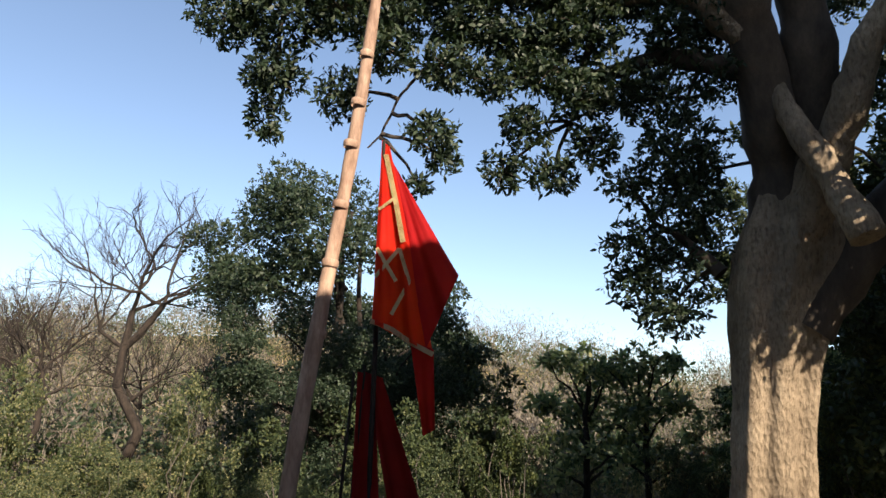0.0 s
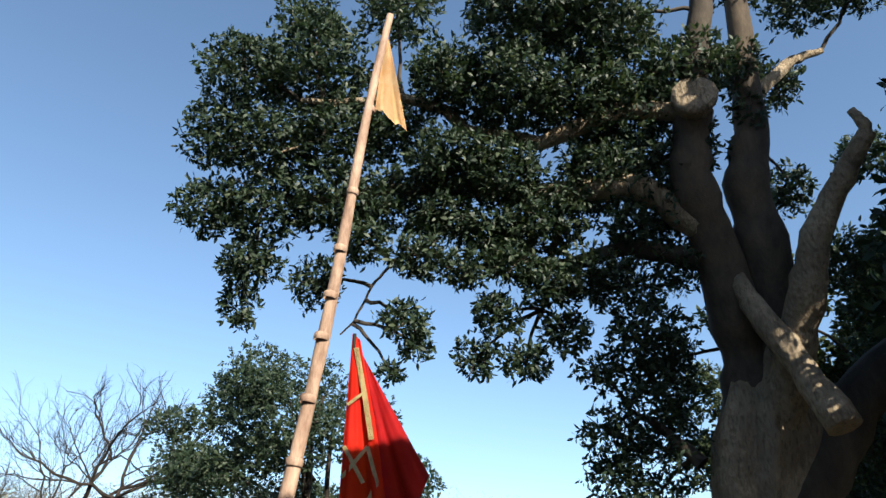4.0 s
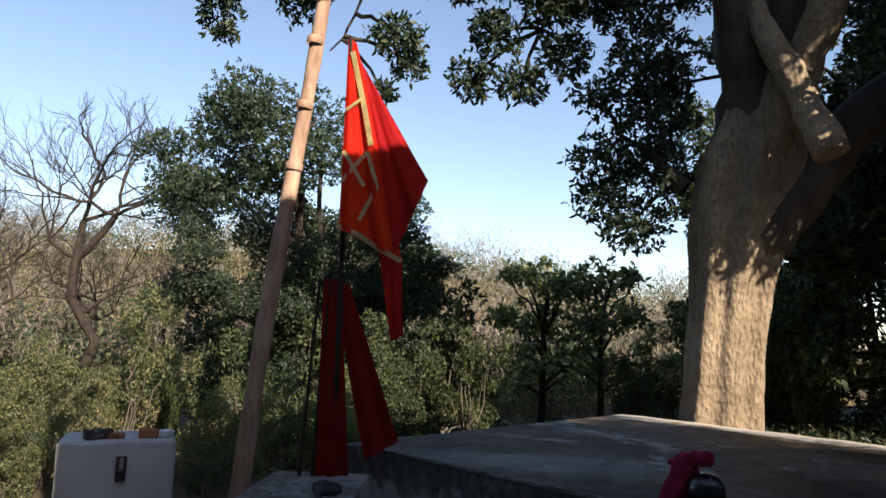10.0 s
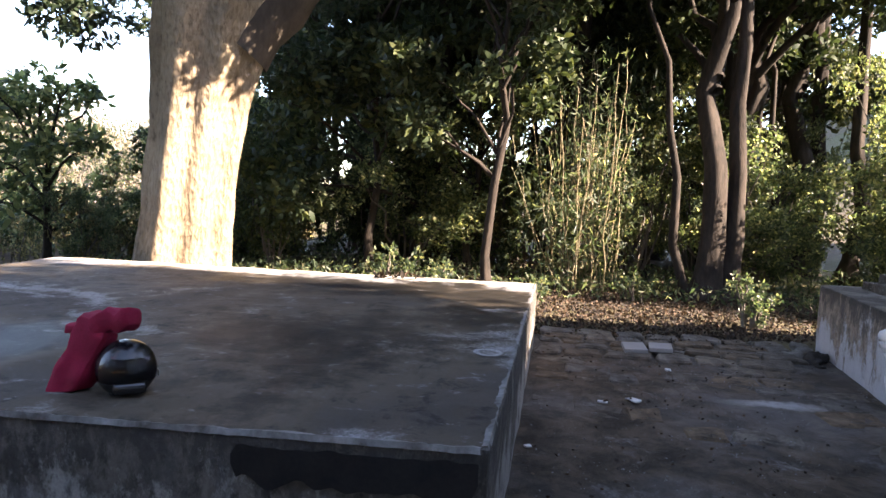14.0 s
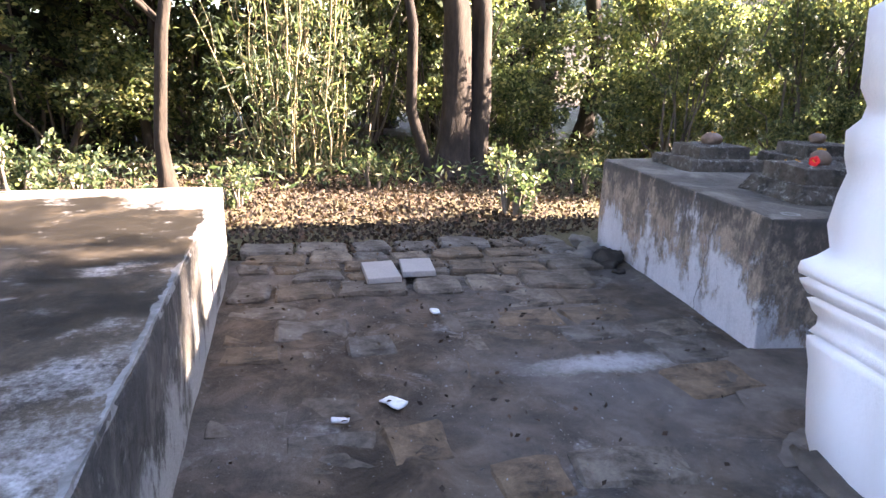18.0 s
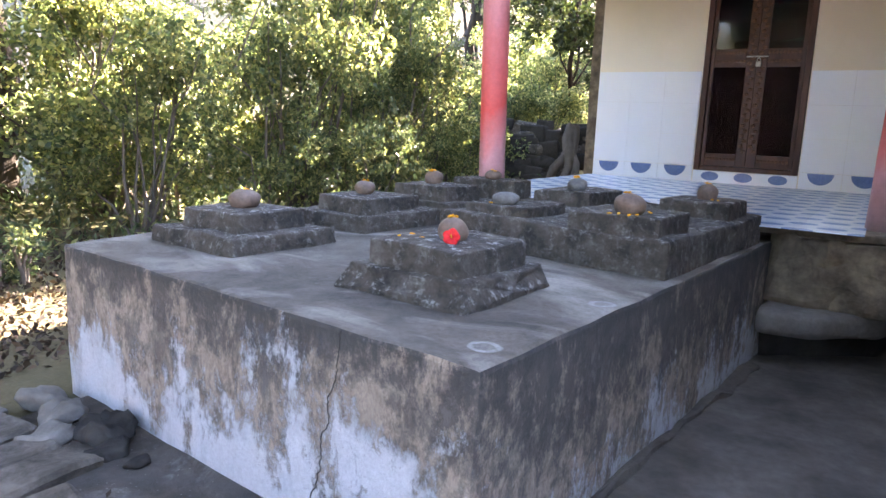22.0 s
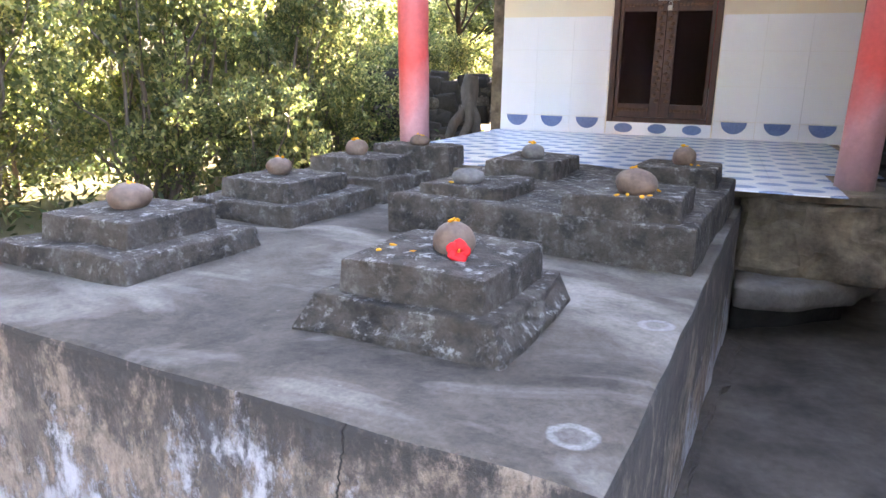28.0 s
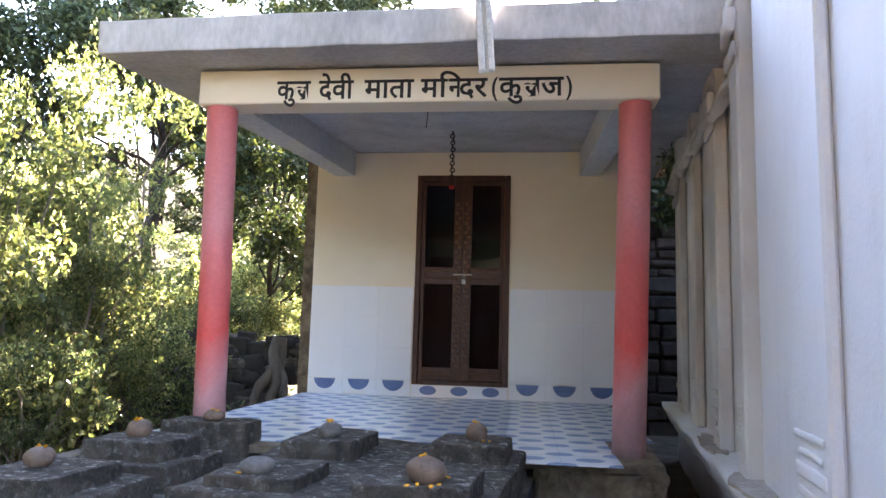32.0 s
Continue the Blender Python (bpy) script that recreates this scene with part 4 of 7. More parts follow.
def worn_rim(ob, a, b, z, seed):
    """A ragged pale line where the screed has worn through along an edge."""
    a, b = Vector((*a, z)), Vector((*b, z))
    way = (b - a).normalized()
    inward = Vector((-way.y, way.x, 0))
    bm, last, n = bmesh.new(), None, 150
    for k in range(n + 1):
        f = k / n
        w = 0.022 + 0.022 * noise.noise(Vector((f * 22, seed, 0))) + 0.012 * noise.noise(Vector((f * 90, seed, 3)))
        p = a + (b - a) * f
        row = [bm.verts.new(p - inward * 0.006 + Vector((0, 0, -0.012))), bm.verts.new(p + Vector((0, 0, 0.008))), bm.verts.new(p + inward * max(0.006, w) + Vector((0, 0, 0.003)))]
        if last:
            for i in range(2):
                bm.faces.new((last[i], row[i], row[i + 1], last[i + 1]))
        last = row
    rough(bm, 0.004, 30, seed)
    part("worn_rim", bm, MAT["rim_cement"], ob, "pale worn cement edge")


big_deck = bpy.data.objects["tree_platform"]
worn_rim(big_deck, (3.08, -6.43), (2.875, -2.50), P1_TOP, 1.0)
worn_rim(big_deck, (2.85, -2.478), (-1.58, -2.482), P1_TOP, 4.0)

# ---- lane and courtyard floor ----
lane = part("lane_floor", slab([(-0.02, -0.2), (0.9, -0.55), (1.9, 8.0), (0.2, 8.0)], -0.08, 0.006, 0.0, 5, 0.014, 5.0), MAT["lane_cement"])
tagged(lane, "dark damp cement floor of a narrow lane", "floor", kind="structure")
lane_step = part("lane_step", slab([(1.0, 3.55), (1.5, 3.5), (2.2, 8.0), (1.0, 8.0)], 0.0, 0.19, 0.02, 5, 0.014, 6.0), MAT["lane_cement"])
tagged(lane_step, "low dark cement step across the lane", "step", kind="structure")
yard = part("courtyard_floor", slab([(8.0, -9.0), (8.0, -0.3), (-2.0, 0.3), (-1.95, -2.6), (3.2, -7.6)], -0.09, 0.0, 0.0, 6, 0.012, 7.0), MAT["old_floor"])
tagged(yard, "dark uneven old courtyard floor of cement and stone", "floor", kind="structure")


# ---- small goddess temple ----
WALL_Y, FLOOR_Z = 5.936, 0.735
TX, TY = -0.45, 4.5
temple = thing("small_temple", TX, TY, 0, 0, "small cream temple with a tiled porch, red pillars and flat roof", "temple")


def on_temple(name, bm, material, label="", parent=None, smooth=False):
    """A part given in world places."""
    bm.transform(Matrix.Translation((-TX, -TY, 0)))
    return part(name, bm, MAT[material], parent or temple, label, smooth)


def sloped(corners, z_front, z_back, y_front, y_back, thick, cuts=0, amount=0.0):
    """A slab whose underside climbs from z_front to z_back."""
    bm = slab(corners, 0.0, thick, 0.012, cuts, amount, 4.0)
    for v in bm.verts:
        v.co.z += z_front + (z_back - z_front) * (v.co.y - y_front) / (y_back - y_front)
    return bm


def pillar_bm(x0, y0, x1, y1, z0, z1, r):
    bm = bmesh.new()
    rings, sides = 14, 24
    last = None
    for k in range(rings + 1):
        f = k / rings
        ring = []
        for s in range(sides):
            a = 2 * math.pi * s / sides
            rr = r * (1 + 0.03 * noise.noise(Vector((math.cos(a) * 2, math.sin(a) * 2, f * 9 + x0))))
            ring.append(bm.verts.new((x0 + (x1 - x0) * f + rr * math.cos(a), y0 + (y1 - y0) * f + rr * math.sin(a), z0 + (z1 - z0) * f)))
        if last:
            for s in range(sides):
                bm.faces.new((last[s], last[(s + 1) % sides], ring[(s + 1) % sides], ring[s]))
        last = ring
    return bm


def build_temple():
    x0, x1, back = -2.0, 1.10, 8.6
    d0, d1, dz = -0.935, 0.015, 2.965
    # rubble plinth under the porch, with a ragged front
    bm = cut(slab([(0.235, 2.73), (0.90, 2.71), (1.07, WALL_Y), (0.262, WALL_Y)], 0.30, FLOOR_Z - 0.045, 0.03, 6, 0.04, 9.0), 1)
    on_temple("plinth", rough(bm, 0.03, 11, 2.0), "rubble", "rough stone and mud plinth with a broken edge")
    on_temple("plinth", slab([(-2.1, 3.03), (0.258, 3.03), (0.258, WALL_Y), (-2.1, WALL_Y)], -0.1, FLOOR_Z - 0.045, 0.02, 4, 0.02, 12.0), "stone")
    on_temple("porch_bed", slab([(-2.02, 2.80), (0.885, 2.72), (1.06, WALL_Y - 0.002), (-2.02, WALL_Y - 0.002)], FLOOR_Z - 0.05, FLOOR_Z - 0.008, 0.006), "rubble")
    # cream walls with a door opening
    bm = box(x0, WALL_Y, 0.0, d0, WALL_Y + 0.22, 3.21)
    box(d1, WALL_Y, 0.0, x1, WALL_Y + 0.22, 3.21, bm=bm)
    box(d0, WALL_Y, dz, d1, WALL_Y + 0.22, 3.21, bm=bm)
    box(d0, WALL_Y, 0.0, d1, WALL_Y + 0.22, FLOOR_Z + 0.12, bm=bm)
    on_temple("front_wall", bm, "cream", "cream painted wall")
    on_temple("side_wall", box(x0 - 0.13, WALL_Y + 0.07, 0.0, x0 - 0.002, back, 3.17), "rubble", "bare rubble side wall")
    on_temple("side_wall", box(x0, WALL_Y + 0.222, 0.0, x0 + 0.2, back, 3.47), "rubble")
    on_temple("side_wall", box(x1 - 0.2, WALL_Y + 0.222, 0.0, x1, back, 3.47), "rubble")
    on_temple("back_wall", box(x0 + 0.202, back - 0.2, 0.0, x1 - 0.202, back, 3.5), "cream")
    on_temple("inner_floor", box(x0 + 0.202, WALL_Y + 0.224, FLOOR_Z - 0.1, x1 - 0.202, back - 0.202, FLOOR_Z), "white_tile")
    # roof
    roof_plan = [(-2.30, 2.62), (1.31, 2.52), (1.86, 8.8), (-2.30, 8.8)]
    on_temple("roof", sloped(roof_plan, 2.905, 3.215, 2.57, WALL_Y, 0.20, 5, 0.006), "roof_cement", "flat grey concrete roof slab with rain stains")
    on_temple("beam", box(-1.83, 2.95, 2.712, 0.925, 3.15, 2.925, 0.008), "cream", "cream lintel beam")
    for bx in (-1.80, 0.70):
        bm = box(bx, 3.152, 2.74, bx + 0.2, WALL_Y - 0.002, 2.93)
        for v in bm.verts:
            if v.co.z > 2.9:
                v.co.z += 0.02 + 0.26 * (v.co.y - 3.15) / 2.79
            elif v.co.y > 5:
                v.co.z += 0.22
        on_temple("side_beam", bm, "soffit", "grey painted side beam")
    for a, b in (((-1.665, 3.05), (-1.715, 3.05)), ((0.748, 3.02), (0.800, 3.05))):
        on_temple("pillar", pillar_bm(*a, *b, FLOOR_Z - 0.02, 2.713, 0.092), "pillar", "round pillar painted faded red", smooth=True)
    # gutter spout over the front edge
    bm = bmesh.new()
    for k in range(2):
        box(-0.215 + 0.05 * k, 2.46, 2.72, -0.18 + 0.05 * k, 2.485, 3.2, 0.006, bm)
    box(-0.215, 2.487, 2.72, -0.13, 2.497, 3.2, 0.003, bm)
    bm.transform(Matrix.Translation((0, 0, 0)) @ Matrix.Rotation(radians(-4), 4, "Y"))
    bm.transform(Matrix.Translation((0.33, 0, 0)))
    on_temple("gutter_spout", bm, "paper", "white plastic gutter channel")
    # wall tiles
    for xa, xb, n in ((x0 + 0.005, d0 - 0.01, 3), (d1 + 0.01, x1 - 0.005, 3)):
        w = (xb - xa) / n
        for i in range(n):
            for k in range(3):
                z0 = 0.893 + k * 0.308
                on_temple("wall_tile", box(xa + i * w + 0.0005, WALL_Y - 0.012, z0 + 0.0005, xa + (i + 1) * w - 0.0005, WALL_Y - 0.001, z0 + 0.3075, 0.0006), "white_tile", "glossy white wall tile" if i + k == 0 else "")
        for i in range(n):
            on_temple("skirting_tile", box(xa + i * w + 0.0012, WALL_Y - 0.013, FLOOR_Z - 0.005, xa + (i + 1) * w - 0.0012, WALL_Y - 0.001, 0.891, 0.0015), "white_tile")
            for f in ((0.17, 0.30), (0.5, 0.30), (0.83, 0.30)) if w > 0.5 else ((0.5, 0.62),):
                bm = bmesh.new()
                cx, r = xa + (i + f[0]) * w, w * f[1] / 2
                mid = bm.verts.new((cx, WALL_Y - 0.0165, 0.886))
                rim = [bm.verts.new((cx + r * math.cos(a), WALL_Y - 0.0165, 0.886 - 0.105 * math.sin(a))) for a in np.linspace(0, math.pi, 13)]
                for p, q in zip(rim, rim[1:]):
                    bm.faces.new((mid, p, q))
                on_temple("blue_motif", bm, "blue", "printed blue half-round motif" if i == 0 else "")
    on_temple("door_sill", box(d0, WALL_Y - 0.013, FLOOR_Z - 0.005, d1, WALL_Y - 0.001, 0.852, 0.002), "white_tile")
    for cx in (-0.77, -0.46, -0.15):
        bm = bmesh.new()
        mid = bm.verts.new((cx, WALL_Y - 0.0165, 0.80))
        rim = [bm.verts.new((cx + 0.085 * math.cos(a), WALL_Y - 0.0165, 0.80 + 0.045 * math.sin(a))) for a in np.linspace(0, 2 * math.pi, 19)]
        for p, q in zip(rim, rim[1:]):
            bm.faces.new((mid, q, p))
        on_temple("blue_motif", bm, "blue")


build_temple()


# ---- lettering on the beam ----
def letters(body, x0, x1, z=2.738, size=0.172, y=2.9465):
    """A painted word between x0 and x1."""
    c = bpy.data.curves.new("lettering", "FONT")
    c.body, c.size, c.extrude, c.offset = body, size, 0.0012, 0.003
    probe = new("lettering", c)
    bpy.context.view_layer.update()
    me = bpy.data.meshes.new_from_object(probe.evaluated_get(bpy.context.evaluated_depsgraph_get()))
    bpy.data.objects.remove(probe)
    me.materials.clear()
    me.materials.append(MAT["lettering"])
    xs = [v.co.x for v in me.vertices]
    sx = (x1 - x0) / (max(xs) - min(xs))
    ob = new("lettering", me)
    ob.parent = temple
    ob.matrix_basis = Matrix.Translation((x0 - min(xs) * sx - TX, y - TY, z)) @ pose(0, 0, 0, 90) @ Matrix.Diagonal((sx, 1, 1, 1))
    return tagged(ob, "black painted Devanagari letters")


# ---- door ----
def build_door():
    d0, d1, z0, z1, y = -0.935, 0.015, 0.855, 2.965, WALL_Y + 0.01
    door = tagged(new("door_1"), "dark brown double door with glass panels and carved rails, closed and padlocked", "door", kind="structure")
    door.matrix_basis = pose(d0, y, z0)
    W, H = d1 - d0, z1 - z0

    def p(name, bm, material, parent=door, label="", smooth=False):
        return part(name, bm, MAT[material], parent, label, smooth)
    for xa, xb, za, zb in ((0.0, 0.055, 0, H), (W - 0.055, W, 0, H), (0.056, W - 0.056, H - 0.06, H), (0.056, W - 0.056, 0, 0.045)):
        p("door_frame", box(xa + 0.001, -0.03, za, xb - 0.001, 0.08, zb, 0.004), "wood")
    for s in (0, 1):
        xa = 0.058 + s * (W / 2 - 0.057)
        xb = xa + W / 2 - 0.059
        leaf = p("door_leaf", box(xa, 0.0, 0.048, xa + 0.09 if s else xa + 0.035, 0.04, H - 0.063, 0.003), "wood", label="glazed door leaf")
        p("stile", box(xb - (0.035 if s else 0.09), 0.0, 0.048, xb, 0.04, H - 0.063, 0.003), "wood", leaf)
        xi, xo = xa + (0.09 if s else 0.035) + 0.001, xb - (0.035 if s else 0.09) - 0.001
        for za, zb in ((0.048, 0.17), (1.00, 1.17), (H - 0.10, H - 0.064)):
            p("rail", box(xi, 0.002, za, xo, 0.038, zb, 0.003), "wood", leaf)
        for za, zb in ((0.095, 0.135), (1.035, 1.075), (1.115, 1.155)):
            bm = bmesh.new()
            n = 9
            for k in range(n):
                cx = xi + (k + 0.5) * (xo - xi) / n
                bmesh.ops.create_icosphere(bm, subdivisions=1, radius=0.016, matrix=Matrix.Translation((cx, 0.0, (za + zb) / 2)) @ Matrix.Diagonal((1, 0.5, 1.1, 1)))
            p("carving", bm, "carved", leaf, "carved row of rosettes")
        bm = bmesh.new()
        cx = xa + 0.045 if s else xb - 0.045
        for k in range(34):
            bmesh.ops.create_icosphere(bm, subdivisions=1, radius=0.020, matrix=Matrix.Translation((cx + 0.012 * (-1) ** k, -0.001, 0.20 + k * 0.049)) @ Matrix.Diagonal((1.3, 0.5, 1.1, 1)))
        p("carving", bm, "carved", leaf)
        for za, zb in ((0.171, 0.999), (1.171, H - 0.101)):
            pane = p("pane", box(xi, 0.017, za, xo, 0.021, zb), "figured_glass" if za < 1 else "glass", leaf, "dark patterned glass" if za < 1 else "dusty dark glass")
    p("bolt", box(W / 2 - 0.09, -0.02, 1.09, W / 2 + 0.10, -0.006, 1.103, 0.002), "steel", label="steel sliding bolt")
    lock = p("padlock", box(W / 2 - 0.001, -0.035, 1.0, W / 2 + 0.045, -0.012, 1.05, 0.005), "steel", label="small brass padlock")
    bm = bmesh.new()
    for k in range(9):
        a, b = math.pi * k / 9, math.pi * (k + 1) / 9
        m = Matrix.Translation((W / 2 + 0.022 + 0.016 * math.cos((a + b) / 2), -0.023, 1.052 + 0.03 * math.sin((a + b) / 2)))
        bmesh.ops.create_icosphere(bm, subdivisions=1, radius=0.0055, matrix=m)
    p("shackle", bm, "steel", lock)


build_door()


def inside_shrine():
    altar = thing("altar", -0.46, 7.7, FLOOR_Z, 0, "white shrine table draped with red cloth inside the temple", "altar")
    part("altar_table", box(-0.55, -0.3, 0.0, 0.55, 0.3, 0.42, 0.02), MAT["white_tile"], altar)
    bm = cut(box(-0.6, 0.22, 0.43, 0.6, 0.28, 1.6), 6)
    rough(bm, 0.05, 3)
    part("red_drape", bm, MAT["red_cloth"], altar, "red cloth hung behind the altar", True)


inside_shrine()
bm = cut(box(-0.44, WALL_Y + 0.30, 2.15, -0.02, WALL_Y + 0.32, 2.93), 8)
rough(bm, 0.05, 6, 3)
curtain = part("red_curtain", bm, MAT["red_cloth"], None, "", True)
tagged(curtain, "dark red curtain hanging inside the temple doorway", "curtain")


def chain_and_bulb():
    chain = thing("hanging_chain", -0.47, 4.9, 2.62, 0, "rusty iron bell chain hanging from the porch ceiling", "chain")
    me = bmesh.new()
    n, m = 12, 6
    grid = [[me.verts.new(((0.011 + 0.0035 * math.cos(2 * math.pi * j / m)) * math.cos(2 * math.pi * i / n), 0.0035 * math.sin(2 * math.pi * j / m), (0.019 + 0.0035 * math.cos(2 * math.pi * j / m)) * math.sin(2 * math.pi * i / n))) for j in range(m)] for i in range(n)]
    for i in range(n):
        for j in range(m):
            me.faces.new((grid[i][j], grid[(i + 1) % n][j], grid[(i + 1) % n][(j + 1) % m], grid[i][(j + 1) % m]))
    data = mesh_of("link", me, MAT["iron"], True)
    for k in range(16):
        ob = new("link", data)
        ob.parent = chain
        ob.matrix_basis = pose(0.004 * math.sin(k * 2.1), 0, 0.03 + k * 0.0305, 0, 0, 90 * (k % 2)) @ Matrix.Diagonal((1.6, 1.6, 1.1, 1))
    part("hook", cyl(0.01, 0.006, 0.0, 0.06, 8), MAT["iron"], chain).matrix_basis = pose(0, 0, 0.50)
    part("ring", cyl(0.022, 0.022, -0.012, 0.012, 12), MAT["petal_red"], chain, "faded red thread").matrix_basis = pose(0, 0, 0.0)
    bulb = thing("bulb_holder", -0.52, 3.55, 2.84, 0, "black bulb holder with a short wire under the porch ceiling", "lamp holder")
    part("holder", cyl(0.025, 0.02, 0.02, 0.12, 12), MAT["black"], bulb)
    v, f = tube_arrays([[((0.02, 0, 0.06), 0.003), ((0.025, 0.01, -0.02), 0.003), ((0.015, 0.012, -0.10), 0.003)]], 5)
    arrays("wire", v, f, MAT["black"], bulb, True)


chain_and_bulb()


# ---- white temple ----
WT, WT_TURN = (0.83, -0.45), -6.5
white = thing("white_temple", WT[0], WT[1], 0, WT_TURN, "tall whitewashed stone temple with moulded plinth, pilasters and worn eaves", "temple")


def moulding(profile, length_u, length_v):
    """A stepped band along the south and west faces: profile of (outset, z)."""
    bm = bmesh.new()
    rings = []
    for out, z in profile:
        rings.append([bm.verts.new(p) for p in ((length_u, -out, z), (-out, -out, z), (-out, length_v, z))])
    for a, b in zip(rings, rings[1:]):
        for i in range(2):
            bm.faces.new((a[i], b[i], b[i + 1], a[i + 1]))
    bmesh.ops.subdivide_edges(bm, edges=[e for e in bm.edges if e.calc_length() > 1.0], cuts=30)
    return bm


def build_white():
    L, V, E = 5.5, 2.74, 6.7
    prof = [(-0.052, -0.05), (-0.016, 0.09), (-0.005, 0.20), (0.003, 0.33), (0.012, 0.40), (0.012, 0.428), (-0.006, 0.434), (0.01, 0.442), (-0.003, 0.47), (-0.003, 0.495), (0.011, 0.515), (0.019, 0.54), (0.026, 0.556), (0.006, 0.563), (0.026, 0.571), (0.041, 0.60),
            (0.046, 0.616), (0.026, 0.623), (0.048, 0.631), (0.051, 0.648), (0.047, 0.67), (0.017, 0.695), (-0.005, 0.725), (0.011, 0.80), (0, 0.90), (-0.01, 0.96), (0.003, 1.01), (0.004, 1.09), (-0.025, 1.13), (-0.03, 1.17), (-0.01, 1.22), (-0.005, 1.44), (-0.075, 1.50)]
    bm = moulding(prof, L, 1.15)
    rough(bm, 0.010, 6, 2)
    part("plinth_moulding", bm, MAT["whitewash"], white, "rounded plinth mouldings thick with whitewash", True)
    bm = bmesh.new()
    last = None
    for k in range(121):
        f = k / 120
        x, y = (L * (1 - f / 0.6), -0.0) if f < 0.6 else (0.0, 1.6 * (f - 0.6) / 0.4)
        nx, ny = (0, -1) if f < 0.6 else (-1, 0)
        w, h = 0.012 + 0.02 * noise.noise(Vector((f * 40, 1, 0))), 0.03 + 0.035 * noise.noise(Vector((f * 55, 4, 2)))
        row = [bm.verts.new((x + nx * a, y + ny * a, z)) for a, z in ((-0.06, max(0.02, h) + 0.01), (0.02, max(0.015, h)), (0.025 + max(0.004, w), 0.002), (0.035 + max(0.004, w), -0.03))]
        if last:
            for i in range(3):
                bm.faces.new((last[i], last[i + 1], row[i + 1], row[i]))
        last = row
    bmesh.ops.recalc_face_normals(bm, faces=bm.faces[:])
    part("muddy_foot", rough(bm, 0.01, 18, 3), MAT["lane_cement"], white, "earth and crumbled plaster along the foot")
    plain_prof = [(-0.09, -0.05), (-0.09, 0.49), (-0.05, 0.52), (-0.045, 0.55), (-0.06, 0.575), (0.0, 0.60), (0.015, 0.65), (0.04, 0.69), (0.06, 0.72), (0.055, 0.75), (-0.32, 0.762)]
    bm = bmesh.new()
    rings = [[bm.verts.new((-out, v, z)) for v in np.linspace(1.15, E, 60)] for out, z in plain_prof]
    for a, b in zip(rings, rings[1:]):
        for i in range(59):
            bm.faces.new((a[i], b[i], b[i + 1], a[i + 1]))
    rough(bm, 0.014, 2.5, 2)
    part("west_plinth", bm, MAT["limed_plinth"], white, "plain limewashed plinth with an overhanging ledge", True)
    part("tower_wall", box(0.06, 0.06, 0.60, L, V, 5.70, 0.03), MAT["whitewash"], white, "plain whitewashed wall")
    part("hall_wall", box(0.10, V + 0.002, 0.60, L, E, 3.35, 0.03), MAT["old_whitewash"], white, "older stained whitewashed wall")
    # south pilaster by the corner and carved base blocks
    for u in (0.55, 2.2):
        part("pilaster", box(u, 0.02, 0.745, u + 0.34, 0.058, 5.4, 0.012), MAT["whitewash"], white)
    pilasters = ((0.35, 0.85, 0.035, 5.4, "whitewash"), (1.62, 2.03, 0.045, 5.4, "whitewash"), (2.77, 2.98, 0.10, 3.4, "old_whitewash"), (3.02, 3.10, 0.05, 3.3, "old_whitewash"), (3.62, 3.88, 0.08, 3.3, "old_whitewash"),
                 (3.92, 4.02, 0.045, 3.2, "old_whitewash"), (4.75, 5.05, 0.07, 3.3, "old_whitewash"), (5.75, 6.1, 0.07, 3.3, "old_whitewash"))
    for va, vb, out, top, m in pilasters:
        base_u = 0.06 if va < V else 0.10
        pil = part("pilaster", box(base_u - out, va, 0.748, base_u - 0.002, vb, top, 0.012), MAT[m], white, "flat whitewashed pilaster")
        for k, (za, zb, o) in enumerate(() if va < 1 or vb - va < 0.2 else ((0.82, 0.86, 0.010), (0.88, 0.91, 0.006), (0.94, 0.985, 0.012), (1.01, 1.03, 0.006), (1.06, 1.085, 0.009))):
            bm = cut(box(base_u - out - o, va + 0.03 * (k % 2) + 0.05, za, base_u - out + 0.004, vb - 0.03 * (k % 2) - 0.05, zb, 0.008, segs=2), 2)
            rough(bm, 0.008, 7, k)
            part("base_ring", bm, MAT[m], pil, "worn vase-shaped base carving" if k == 0 else "", True)
        if top < 3.5 and vb - va > 0.15:
            for k, (za, zb, o) in enumerate(((top - 0.72, top - 0.64, 0.02), (top - 0.60, top - 0.48, 0.04), (top - 0.46, top - 0.38, 0.025))):
                bm = cut(box(base_u - out - o, va - 0.02, za, base_u - out + 0.004, vb + 0.02, zb, 0.02, segs=2), 2)
                rough(bm, 0.014, 6, k + 5)
                part("capital_ring", bm, MAT[m], pil, "", True)
    # broken sloping eave stones
    for va, vb, z in ((2.98, 3.62, 2.72), (3.66, 4.5, 2.78), (4.54, 5.5, 2.84), (5.54, 6.66, 2.92)):
        bm = cut(box(-0.12, va, -0.025, 0.1, vb, 0.035, 0.012), 5)
        rough(bm, 0.03, 4, va)
        rough(bm, 0.015, 14, va)
        bm.transform(Matrix.Translation((0.06, 0, z)) @ Matrix.Rotation(radians(-62), 4, "Y"))
        part("eave_stone", bm, MAT["old_whitewash"], white, "worn sloping eave stone")
